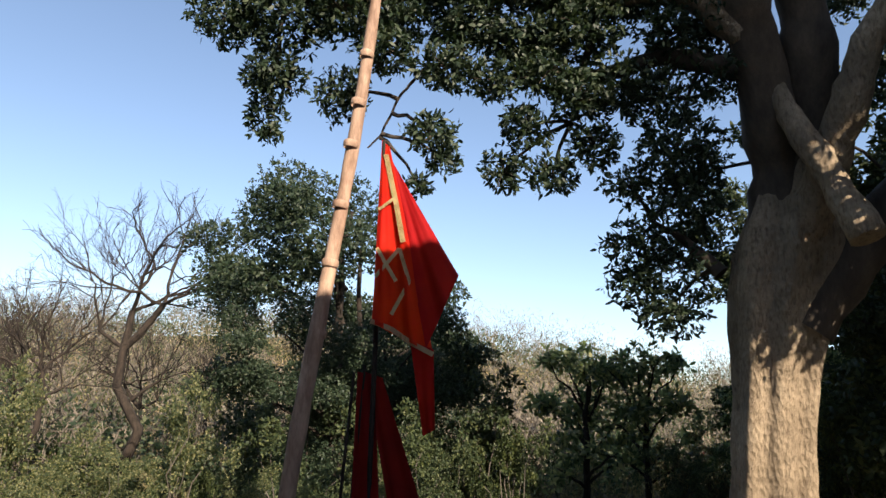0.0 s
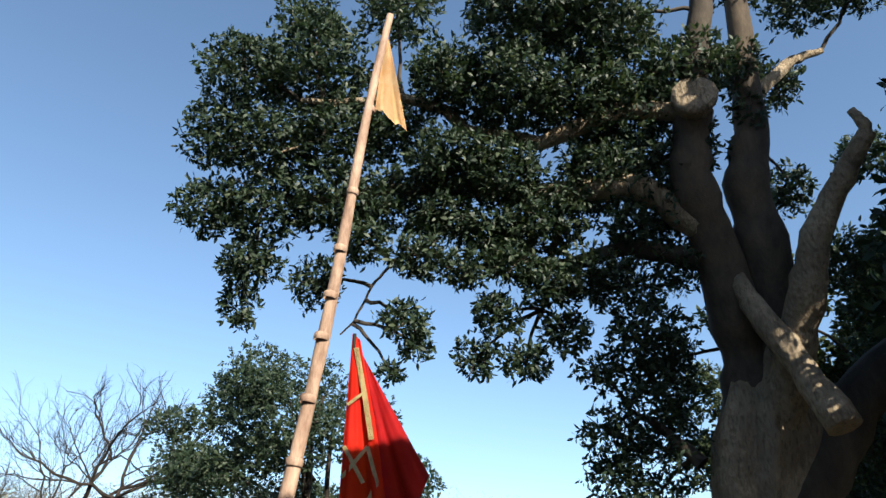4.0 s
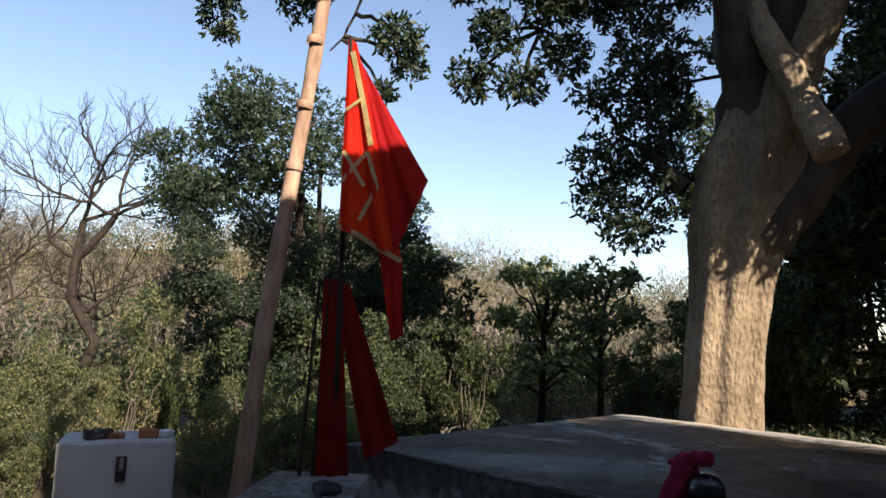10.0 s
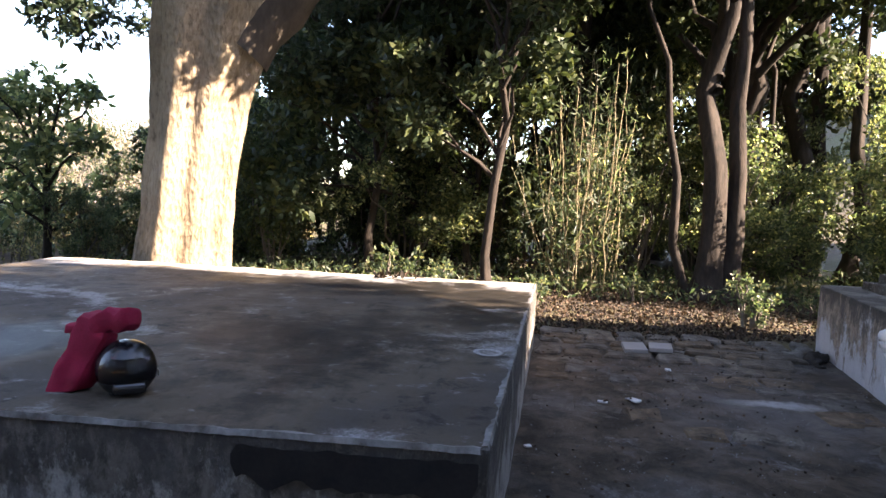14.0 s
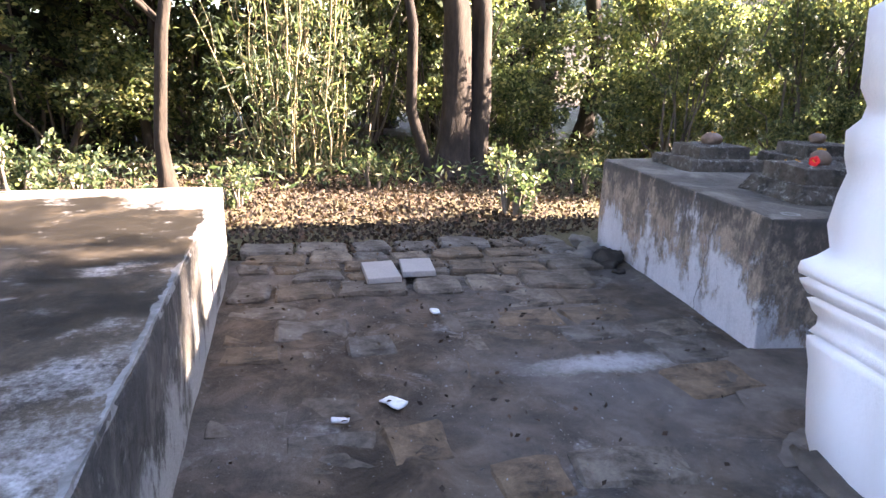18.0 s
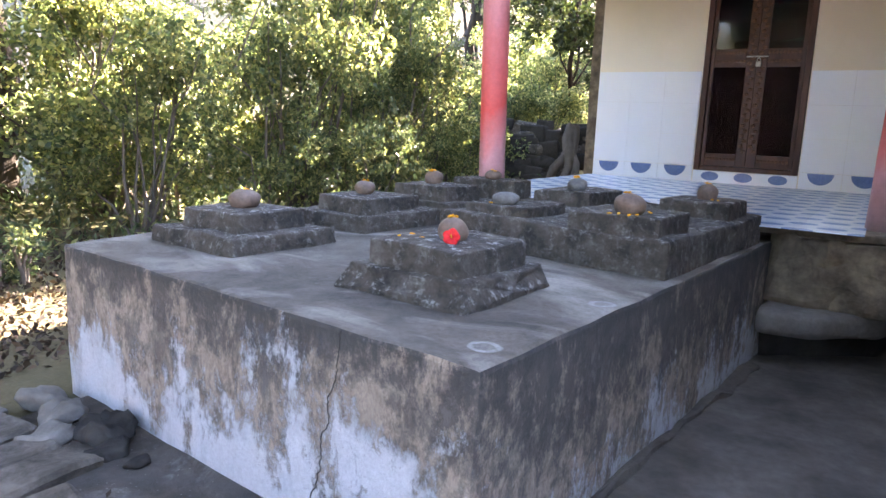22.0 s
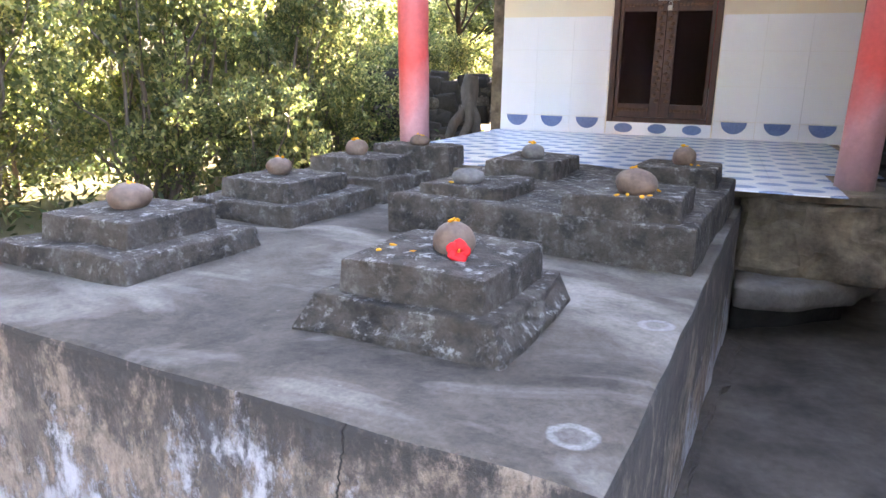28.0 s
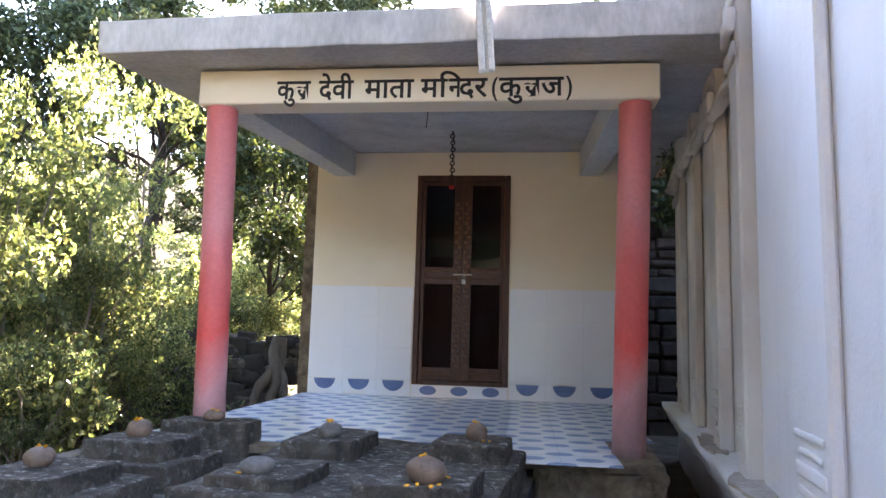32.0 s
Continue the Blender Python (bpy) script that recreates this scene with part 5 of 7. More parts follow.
    # brown worn patches on the plinth ledge
    for va, vb in ((1.75, 2.35), (2.45, 2.95), (3.5, 4.3)):
        bm = bmesh.new()
        ring = []
        for k in range(40):
            a = 2 * math.pi * k / 40
            w = 1 + 0.45 * noise.noise(Vector((math.cos(a) * 1.6, math.sin(a) * 1.6, va))) + 0.15 * noise.noise(Vector((math.cos(a) * 6, math.sin(a) * 6, va)))
            ring.append(((0.01 + 0.075 * w * math.cos(a)), (va + vb) / 2 + (vb - va) / 2 * w * math.sin(a)))
        tops = [bm.verts.new((x, y, 0.768)) for x, y in ring]
        lows = [bm.verts.new((x, y, 0.752)) for x, y in ring]
        bm.faces.new(tops)
        for k in range(40):
            bm.faces.new((lows[k], lows[(k + 1) % 40], tops[(k + 1) % 40], tops[k]))
        part("worn_ledge", bm, MAT["ledge_dirt"], white, "bare stone where the whitewash has gone")
    # creeper on the wall top
    rng = np.random.default_rng(8)
    pts = np.stack([rng.normal(0.02, 0.05, 160), rng.normal(6.35, 0.16, 160), rng.uniform(2.55, 3.45, 160)], 1)
    v, f = leaf_arrays(pts, 0.07, rng, 0.5, 0.7)
    creeper = thing("creeper", WT[0], WT[1], 0, WT_TURN, "small green creeper hanging on the old wall", "creeper")
    arrays("leaves", v, f, MAT["leaf_mid"], creeper)


build_white()


def rear_wall():
    """The dark rubble wall that closes the lane."""
    wall = thing("rear_wall", 1.6, 8.35, 0, 0, "dark dry-stone wall closing the end of the lane", "wall")
    rng = np.random.default_rng(4)
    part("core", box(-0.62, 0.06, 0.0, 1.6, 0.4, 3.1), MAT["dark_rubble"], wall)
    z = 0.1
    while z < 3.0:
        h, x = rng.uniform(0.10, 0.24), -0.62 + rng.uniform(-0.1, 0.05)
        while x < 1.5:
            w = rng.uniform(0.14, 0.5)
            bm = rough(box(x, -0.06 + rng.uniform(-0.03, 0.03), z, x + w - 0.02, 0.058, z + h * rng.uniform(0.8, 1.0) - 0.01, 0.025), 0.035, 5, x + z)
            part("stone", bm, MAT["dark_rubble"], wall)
            x += w
        z += h


rear_wall()


# flakes of dark old limewash lying on the ledge
rng = np.random.default_rng(19)
for k in range(7):
    bm = bmesh.new()
    n = 7
    r = rng.uniform(0.012, 0.035)
    ring = [bm.verts.new((r * rng.uniform(0.5, 1.2) * math.cos(2 * math.pi * i / n), r * 1.5 * rng.uniform(0.5, 1.2) * math.sin(2 * math.pi * i / n), 0.0)) for i in range(n)]
    bm.faces.new(ring)
    bmesh.ops.solidify(bm, geom=bm.faces[:], thickness=0.003)
    ob = part("paint_flake", bm, MAT["dark_rubble"])
    ob.matrix_basis = white.matrix_basis @ pose(0.0 + rng.uniform(-0.03, 0.04), 1.72 + 0.07 * k + rng.uniform(-0.03, 0.03), 0.772, 6, 8, 60 * k)
    tagged(ob, "dark curled flake of old paint on the white ledge", "flake", "paint flakes")


# ---- the big tree ----
def big_tree():
    rng = np.random.default_rng(11)
    o = np.array((-2.28, -6.55, -0.05))
    tree = thing("big_tree", *o, 0, "huge spreading evergreen tree with a fluted sunlit trunk", "tree")
    zs = np.linspace(0, 5.0, 60)
    n = 72
    ang = np.linspace(0, 2 * np.pi, n, endpoint=False)
    v = []
    for z in zs:
        r = 0.455 + 0.10 * math.exp(-z / 0.5) + 0.16 * smooth_step(z, 2.0, 3.5) - 0.26 * smooth_step(z, 3.8, 5.1)
        flute = 1 + 0.08 * np.cos(3 * ang + 0.4 + 0.1 * z) + 0.095 * np.cos(7 * ang + 0.30 * z) + 0.035 * np.cos(12 * ang - 0.4 * z) + 0.016 * np.cos(29 * ang + 4 * np.sin(z * 3)) + 0.010 * np.cos(17 * ang - 6 * np.sin(z * 1.7))
        lump = np.array([noise.noise(Vector((math.cos(a) * 2.2, math.sin(a) * 2.2, z * 1.6))) for a in ang]) * 0.05
        lean = (0.02 * z, 0.06 * z + 0.022 * z * z)
        rr = r * (flute + lump)
        v.append(np.stack([rr * np.cos(ang) + lean[0], rr * np.sin(ang) + lean[1], np.full(n, z)], 1))
    v = np.concatenate(v)
    i, j = np.meshgrid(np.arange(len(zs) - 1), np.arange(n), indexing="ij")
    a, b = (i * n + j).ravel(), (i * n + (j + 1) % n).ravel()
    arrays("trunk", v, np.stack([a, b, b + n, a + n], 1), MAT["bark"], tree, True, "broad fluted trunk with pale bark")

    bones = []

    def bough(points, r0, r1, sides=12, cap=False, label="", bark=None):
        p = np.array(points, float) - o
        q = np.concatenate([bend(p[k], p[k + 1], 6, 0, 0.06, rng)[:-1] for k in range(len(p) - 1)] + [p[-1:]])
        r = np.linspace(r0, r1, len(q)) * rng.uniform(0.90, 1.10, len(q))
        bones.append(q)
        line = list(zip(q, r))
        if cap:
            line += [(q[-1] + 0.01 * (q[-1] - q[-2]), r1 * 0.6), (q[-1] + 0.02 * (q[-1] - q[-2]), 0.01)]
        vv, ff = tube_arrays([line], sides)
        # limbs under the crown take the bark with shade painted into it
        arrays("limb", vv, ff, MAT[bark or ("bark" if r0 > 0.18 or cap else "shaded_limb_bark")], tree, True, label)
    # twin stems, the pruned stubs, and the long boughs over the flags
    bough([(-2.15, -6.0, 4.0), (-2.0, -5.85, 5.05), (-1.29, -5.63, 6.35), (-0.78, -5.49, 7.17), (-0.67, -5.18, 8.01)], 0.40, 0.25, bark="shaded_stem_bark")
    bough([(-0.67, -5.18, 8.01), (-0.60, -4.82, 9.24), (-0.53, -4.42, 10.7), (-0.46, -3.93, 12.2)], 0.21, 0.12, bark="shaded_limb_bark")
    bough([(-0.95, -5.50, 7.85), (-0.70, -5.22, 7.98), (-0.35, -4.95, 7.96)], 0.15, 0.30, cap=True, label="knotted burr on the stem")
    bough([(-2.28, -5.85, 4.0), (-2.25, -5.49, 5.27), (-1.81, -5.22, 6.36), (-1.53, -5.12, 7.11), (-1.59, -4.88, 7.89), (-1.40, -4.66, 9.05), (-1.24, -4.41, 10.6)], 0.44, 0.13, bark="shaded_stem_bark")
    bough([(-0.98, -5.46, 6.95), (-1.25, -5.50, 6.35), (-1.48, -5.52, 5.85), (-1.5, -5.40, 5.40), (-1.5, -5.03, 4.55), (-1.5, -4.68, 3.66)], 0.05, 0.20, cap=True, label="sawn-off sunlit branch stub")
    bough([(-2.15, -5.8, 3.8), (-1.95, -5.35, 4.5), (-1.65, -4.73, 5.4), (-1.6, -4.46, 6.02), (-1.6, -4.07, 6.5), (-1.6, -3.54, 7.07)], 0.28, 0.11, cap=True, label="pruned upright branch")
    bough([(-1.6, -3.62, 7.0), (-1.55, -3.52, 7.12), (-1.48, -3.60, 7.38)], 0.10, 0.05, cap=True)
    bough([(-2.3, -5.9, 2.9), (-2.7, -5.0, 4.2), (-3.3, -4.0, 5.2), (-4.3, -2.6, 6.2), (-5.2, -1.2, 6.6)], 0.38, 0.10, bark="shaded_limb_bark")
    bough([(-0.62, -5.25, 7.98), (-0.05, -5.83, 8.15), (0.55, -6.94, 7.91), (1.37, -7.64, 8.18), (1.75, -7.71, 8.44), (2.28, -8.01, 8.57), (3.05, -8.66, 8.49), (3.5, -8.88, 8.45)], 0.15, 0.035, bark="bark")
    bough([(3.05, -8.66, 8.49), (3.07, -8.93, 8.0), (3.52, -9.33, 7.75)], 0.035, 0.015, bark="bark")
    bough([(-1.2, -5.6, 6.45), (-0.42, -6.09, 7.13), (0.10, -6.98, 7.27), (0.92, -7.91, 7.44), (1.89, -8.74, 7.5), (2.74, -9.63, 7.39), (3.58, -10.06, 7.45)], 0.21, 0.035)
    bough([(-1.35, -5.75, 6.1), (-0.67, -6.51, 6.41), (-0.28, -7.43, 6.38), (0.14, -7.93, 6.52), (0.52, -8.39, 6.49)], 0.15, 0.03)
    bough([(0.10, -6.98, 7.27), (0.0, -7.31, 6.6), (-0.05, -7.71, 5.69)], 0.075, 0.025)
    bough([(1.80, -8.85, 6.28), (1.93, -9.13, 5.99), (2.03, -9.37, 5.51), (2.14, -9.56, 5.33)], 0.022, 0.012, 6)
    bough([(-1.50, -4.9, 8.2), (-1.77, -4.73, 8.64), (-2.33, -4.34, 9.32), (-2.8, -4.06, 9.59)], 0.14, 0.05, bark="bark")
    bough([(-1.7, -6.6, 3.6), (-1.5, -7.0, 4.1), (-1.2, -7.3, 4.4)], 0.10, 0.03)
    west = [(4.16, -9.5, 9.03, 0.76, 0.55), (3.31, -8.8, 9.12, 0.93, 0.64), (4.26, -10.11, 8.19, 0.55, 0.51), (3.54, -9.59, 8.12, 0.76, 0.59), (2.76, -8.94, 8.21, 0.72, 0.59), (4.02, -10.54, 7.2, 0.52, 0.47), (3.35, -10.02, 7.21, 0.72, 0.52),
            (2.57, -9.37, 7.3, 0.72, 0.52), (3.29, -10.43, 6.48, 0.51, 0.38), (3.22, -10.72, 5.91, 0.32, 0.38), (2.41, -9.91, 6.23, 0.41, 0.42), (1.87, -8.82, 7.31, 0.68, 0.51), (2.2, -8.42, 8.37, 0.68, 0.55), (2.66, -7.72, 10.04, 0.64, 0.68), (3.66, -8.64, 9.8, 0.51, 0.34)]
    middle = [(1.93, -7.4, 8.77, 0.57, 0.49), (1.31, -6.36, 9.66, 0.9, 0.73), (0.42, -5.77, 9.53, 0.9, 0.73), (1.16, -6.93, 8.57, 0.81, 0.57), (0.27, -6.34, 8.43, 0.81, 0.57), (1.5, -7.79, 7.61, 0.69, 0.45), (0.88, -7.4, 7.47, 0.65, 0.45),
              (1.4, -8.17, 6.88, 0.49, 0.33), (0.75, -7.81, 6.67, 0.53, 0.31), (0.18, -7.23, 6.9, 0.65, 0.45), (-0.22, -6.55, 7.49, 0.65, 0.53), (-0.33, -5.92, 8.37, 0.65, 0.65)]
    drooping = [(1.56, -8.77, 5.44, 0.38, 0.3), (1.34, -8.8, 5.12, 0.25, 0.2), (1.52, -9.14, 4.8, 0.19, 0.14), (0.56, -7.95, 5.52, 0.38, 0.3), (0.64, -8.34, 4.99, 0.32, 0.28), (0.09, -7.96, 4.93, 0.36, 0.24), (-0.26, -7.45, 5.32, 0.38, 0.33), (0.11, -7.38, 5.89, 0.47, 0.32), (-0.29, -6.98, 6.04, 0.47, 0.39)]
    inner = [(-0.69, -6.65, 5.86, 0.55, 0.43), (-1.07, -6.74, 5.23, 0.66, 0.47), (-0.71, -7.29, 4.8, 0.35, 0.3), (-1.4, -6.89, 4.6, 0.62, 0.43), (-1.08, -7.49, 4.03, 0.48, 0.39), (-1.74, -7.06, 3.9, 0.55, 0.43), (-1.23, -7.67, 3.54, 0.43, 0.33),
             (-1.77, -7.47, 3.2, 0.55, 0.39), (-1.16, -6.11, 6.15, 0.43, 0.43), (-1.7, -6.9, 5.03, 0.39, 0.47)]
    rear = [(-3.21, -5.23, 7.8, 0.4, 0.44), (-2.28, -3.85, 10.33, 0.75, 0.53), (-1.34, -4.4, 10.52, 0.53, 0.62), (-1.92, -4.94, 9.34, 0.27, 0.53), (-2.98, -3.17, 10.5, 0.53, 0.44), (-4.6, -4.48, 8.7, 0.47, 0.38), (-2.43, -4.72, 9.13, 0.36, 0.44),
            (-4.61, -5.29, 7.0, 0.63, 0.5), (-5.21, -5.28, 5.55, 0.54, 0.72), (-5.05, -5.79, 4.21, 0.54, 0.45), (-4.8, -6.28, 3.22, 0.45, 0.54), (-5.56, -5.65, 3.26, 0.63, 0.63)]
    between = [(-0.55, -5.94, 7.39, 0.55, 0.47), (-0.98, -5.96, 6.83, 0.47, 0.39), (-0.62, -6.33, 6.68, 0.47, 0.39), (-0.96, -5.44, 7.68, 0.43, 0.47), (2.34, -8.75, 6.42, 0.39, 0.28), (1.66, -8.34, 6.25, 0.47, 0.28),
               (1.05, -7.97, 6.09, 0.43, 0.24), (0.57, -7.56, 6.16, 0.43, 0.28), (-0.69, -4.99, 8.74, 0.47, 0.47), (-0.36, -5.33, 8.6, 0.47, 0.55), (-1.35, -4.75, 8.9, 0.4, 0.5), (-1.45, -4.8, 8.1, 0.25, 0.3)]
    # leaf pads added out of view, placed to cast shade on the upper trunk
    upper = [(-2.05, -3.1, 4.95, 1.05, 0.8), (-2.45, -2.2, 7.0, 1.2, 1.7), (-2.6, -2.9, 5.9, 1.15, 1.2), (-0.6, -1.0, 8.8, 1.5, 1.5), (-3.3, -1.6, 7.6, 1.5, 1.4), (-1.2, -0.4, 9.6, 1.6, 1.5)]
    skeleton, twigs = np.concatenate(bones), []
    for x, y, z, r, h in west + middle + drooping + inner + between + rear:
        c = np.array((x, y, z)) - o
        root = skeleton[np.argmin(np.linalg.norm(skeleton - c, axis=1) + 0.6 * np.maximum(0, c[2] - skeleton[:, 2]))]
        if np.linalg.norm(root - c) < 2.0:
            twigs.append(list(zip(bend(root, c, 7, 0.08, 0.12, rng), np.linspace(0.035, 0.016, 7))))
        for k in range(6):
            d = rng.normal(size=3)
            twigs.append(list(zip(bend(c, c + d / np.linalg.norm(d) * (r, r, h), 5, 0, 0.12, rng), np.linspace(0.014, 0.005, 5))))
    vv, ff = tube_arrays(twigs, 5)
    tagged(arrays("twig_mass", vv, ff, MAT["shaded_limb_bark"], tree, True, "thin crooked twigs"), "thin crooked twigs", kind="stuff")
    shift = (*o, 0, 0)
    spray_crown(tree, np.array(west + drooping + between) - shift, 800, 0.108, "leaf_dark", 3, 7, 0.38, 0.15, label="dense glossy dark green leaves")
    spray_crown(tree, np.array(middle) - shift, 1200, 0.108, "leaf_dark", 4, 7, 0.38, 0.15)
    spray_crown(tree, np.array(inner) - shift, 620, 0.105, "leaf_dark", 6, 7, 0.38, 0.15)
    spray_crown(tree, np.array(rear) - shift, 640, 0.115, "leaf_dark", 5, 7, 0.38, 0.2)
    spray_crown(tree, np.array(upper) - shift, 420, 0.19, "leaf_dark", 8, 7, 0.42, 0.1)


big_tree()


def leafy_tree(name, x, y, h, spread, seed, leaves, size, material, bark, label, low=0.25, group="", girth=0.022, stems=1):
    rng = np.random.default_rng(seed)
    t = thing(name, x, y, float(ground_z(x, y)) - 0.05, 0, label, "tree", group)
    top = np.array((rng.normal(0, 0.3), rng.normal(0, 0.3), h * 0.8))
    twin = np.array((-0.25, 0.45, h * 0.7))
    flare = 1 + 0.9 * np.exp(-np.linspace(0, 0.8 * h, 22) / 0.22)

    def stem(a, b, wiggle, r0, r1):
        q = bend(a, b, 8, 0, wiggle, rng)
        fine = np.stack([np.interp(np.linspace(0, 7, 22), np.arange(8), q[:, i]) for i in range(3)], 1)
        return list(zip(fine, np.linspace(r0, r1, 22) * flare))
    stem_lines, lines = [stem((0, 0, 0), top, 0.12, girth * h, girth * 0.3 * h)], []
    if stems > 1:
        stem_lines.append(stem((-0.1, 0.30, 0), twin, 0.10, girth * 0.75 * h, girth * 0.3 * h))
        lines.append(list(zip(bend((0.1, -0.25, 0), (0.3, -1.1, h * 0.55), 7, 0, 0.10, rng), np.linspace(girth * 0.4 * h, girth * 0.12 * h, 7))))
    blobs = [(0, 0, h * 0.75, spread * 0.55, spread * 0.55, h * 0.22)]
    for k in range(13):
        a, zz = k * 2.4 + rng.uniform(-0.4, 0.4), h * rng.uniform(low, 0.88)
        d = spread * rng.uniform(0.35, 0.85)
        tip = (d * math.cos(a), d * math.sin(a), zz)
        lines.append(list(zip(bend(top * (zz / h) * 0.85, tip, 6, 0.1, 0.15, rng), np.linspace(0.4 * girth * h, 0.1 * girth * h, 6))))
        rr = spread * rng.uniform(0.22, 0.42)
        blobs.append((*tip, rr, rr, rr * 0.75))
    v, f = tube_arrays(stem_lines, 20, 0.07)
    arrays("trunk", v, f, MAT[bark], t, True)
    for line in lines:
        v, f = tube_arrays([line], 8)
        arrays("limb", v, f, MAT[bark], t, True)
    pads = []
    for x, y, z, r, _, h in blobs:
        for _ in range(4):
            d = rng.normal(size=3)
            d /= np.linalg.norm(d)
            pads.append((x + d[0] * r * 0.62, y + d[1] * r * 0.62, z + d[2] * h * 0.7, r * 0.55, h * 0.42))
    area = sum(p[3] * (p[3] + p[4]) / 2 for p in pads)
    spray_crown(t, pads, leaves / 7 / area, size, material, seed + 50, 7, 0.42, 0.2)
    return t


def place(src, x, y, s=1.0, sz=1.0, turn=0.0):
    return copy_thing(src, pose(x, y, float(ground_z(x, y)) - 0.05, 0, 0, turn) @ Matrix.Diagonal((s, s, s * sz, 1)))


dark = leafy_tree("dark_tree", -2.2, -18.5, 10.8, 4.9, 21, 62000, 0.12, "leaf_dark", "dark_bark", "tall airy dark green tree with twin trunks behind the flags", 0.30, "", 0.016, 2)
# stays out of view; added with its copies only to block sun and sky
shade = leafy_tree("shade_tree", 4.35, 11.8, 11.9, 3.8, 31, 32000, 0.27, "leaf_dark", "dark_bark", "unseen dense tree added to shade the yard", 0.2)

# trees of the wood's edge
tree_a = leafy_tree("wood_tree", -5.75, -0.1, 9.4, 3.4, 41, 30000, 0.15, "leaf_shade", "dark_bark", "tall twin-stemmed tree with dark trunks at the wood's edge", 0.40, "trees of the wood", 0.021, 2)
tree_b = leafy_tree("wood_tree", -9.0, -6.0, 9.5, 3.6, 42, 26000, 0.17, "leaf_shade", "dark_bark", "dense dark tree in the wood", 0.15, "trees of the wood", 0.016)
tree_c = leafy_tree("wood_tree", -4.6, -3.25, 7.0, 2.2, 43, 11000, 0.14, "leaf_shade", "dark_bark", "slender tree with a thin dark trunk at the wood's edge", 0.35, "trees of the wood", 0.010)
# added as a shadow caster: its crown, above the view, darkens the leaves below
leafy_tree("wood_tree", -8.6, 2.9, 11.5, 2.7, 44, 22000, 0.19, "leaf_shade", "dark_bark", "tall high-crowned tree added to shade the wood below it", 0.66, "trees of the wood", 0.012)
for src, x, y, s, turn in ((tree_b, -10.5, -3.4, 0.95, 120), (tree_b, -13.5, -8.5, 0.7, 260), (tree_a, -13.5, 0.0, 1.0, 20), (tree_a, -11.0, -5.6, 0.9, 155),
                           (tree_c, -7.6, -3.9, 1.0, 40), (tree_c, -6.6, -5.5, 1.1, 100), (tree_c, -8.9, -0.6, 1.0, 180), (tree_b, -15.5, -4.0, 1.1, 310), (tree_b, -16.0, -12.0, 1.1, 10),
                           # the slender tree at (-3.6, 9.2) is there to shade the bushes
                           (tree_c, -9.5, 19.0, 0.9, 240), (tree_c, -6.2, 15.5, 0.9, 80), (tree_c, -4.2, 23.0, 0.8, 20), (tree_c, -13.0, 22.0, 1.1, 300), (tree_c, -3.3, 12.6, 0.75, 350), (tree_c, -3.6, 9.2, 0.76, 130), (tree_b, -12.0, 20.0, 1.2, 160), (tree_a, -15.0, 25.0, 1.1, 250), (tree_b, -15.5, 16.0, 1.1, 330), (tree_b, -9.5, 25.0, 1.3, 70),
                           # unseen shade copies, set to move the shadow edge on the tree platform
                           (shade, 6.0, 14.8, 0.9, 70), (shade, 3.72, 10.4, 0.86, 160), (shade, 8.4, 13.2, 0.95, 250),
                           # the small shade copy keeps sun out of the lane
                           (tree_b, -11.8, 0.8, 1.1, 60), (tree_b, -15.5, 1.8, 1.2, 100), (tree_b, -17.0, 4.2, 1.3, 10), (tree_b, -13.8, -2.2, 1.2, 190), (tree_b, -8.2, -4.6, 1.05, 75), (tree_b, -10.8, -1.0, 1.15, 285), (tree_b, -12.5, -11.0, 0.75, 330), (tree_a, -8.8, 0.9, 1.15, 215), (tree_a, -10.4, 2.6, 1.2, 15), (tree_a, -12.5, 2.0, 1.3, 105), (tree_a, -8.0, -2.4, 1.1, 295), (shade, 2.3, 10.6, 0.6, 15),
                           # the shade copies east of the yard are unseen and block sky light
                           (dark, 0.3, -13.8, 0.48, 60), (dark, -1.2, -14.4, 0.5, 170), (shade, 12.5, -9.0, 0.9, 40), (shade, 14.0, -3.5, 1.0, 140), (shade, 13.0, 2.5, 1.0, 240), (shade, 11.5, 8.0, 1.0, 320), (shade, 15.5, -14.5, 1.0, 20), (shade, 17.5, -7.0, 1.1, 280), (shade, 18.0, 1.0, 1.1, 100)):
    place(src, x, y, s, 1.0, turn)


def bush(name, seed, h, spread, leaves, size, material, label, category="bush", group="", apart=False):
    rng = np.random.default_rng(seed)
    t = thing(name, 0, 0, 0, 0, label, category, group)
    lines, blobs = [], []
    for k in range(13):
        a = rng.uniform(0, 6.28)
        d, zz = spread * rng.uniform(0.1, 0.8), h * rng.uniform(0.15, 0.9)
        tip = (d * math.cos(a), d * math.sin(a), zz)
        lines.append(list(zip(bend((0.1 * math.cos(a), 0.1 * math.sin(a), 0), tip, 6, 0.1, 0.15, rng), np.linspace(0.022, 0.005, 6))))
        blobs.append((*tip, spread * 0.3, spread * 0.3, h * 0.17))
    for batch in [[ln] for ln in lines] if apart else [lines]:
        v, f = tube_arrays(batch, 5)
        arrays("stem", v, f, MAT["grey_bark"], t, True)
    pads = []
    for x, y, z, r, _, q in blobs:
        for _ in range(3):
            d = rng.normal(size=3)
            d /= np.linalg.norm(d)
            pads.append((x + d[0] * r * 0.7, y + d[1] * r * 0.7, max(0.06, z + d[2] * q * 0.8), r * 0.55, q * 0.5))
    area = sum(p[3] * (p[3] + p[4]) / 2 for p in pads)
    spray_crown(t, pads, leaves / 5 / area, size, material, seed + 9, 5, 0.5, 0.1, "foliage", flat=0.3)
    return t


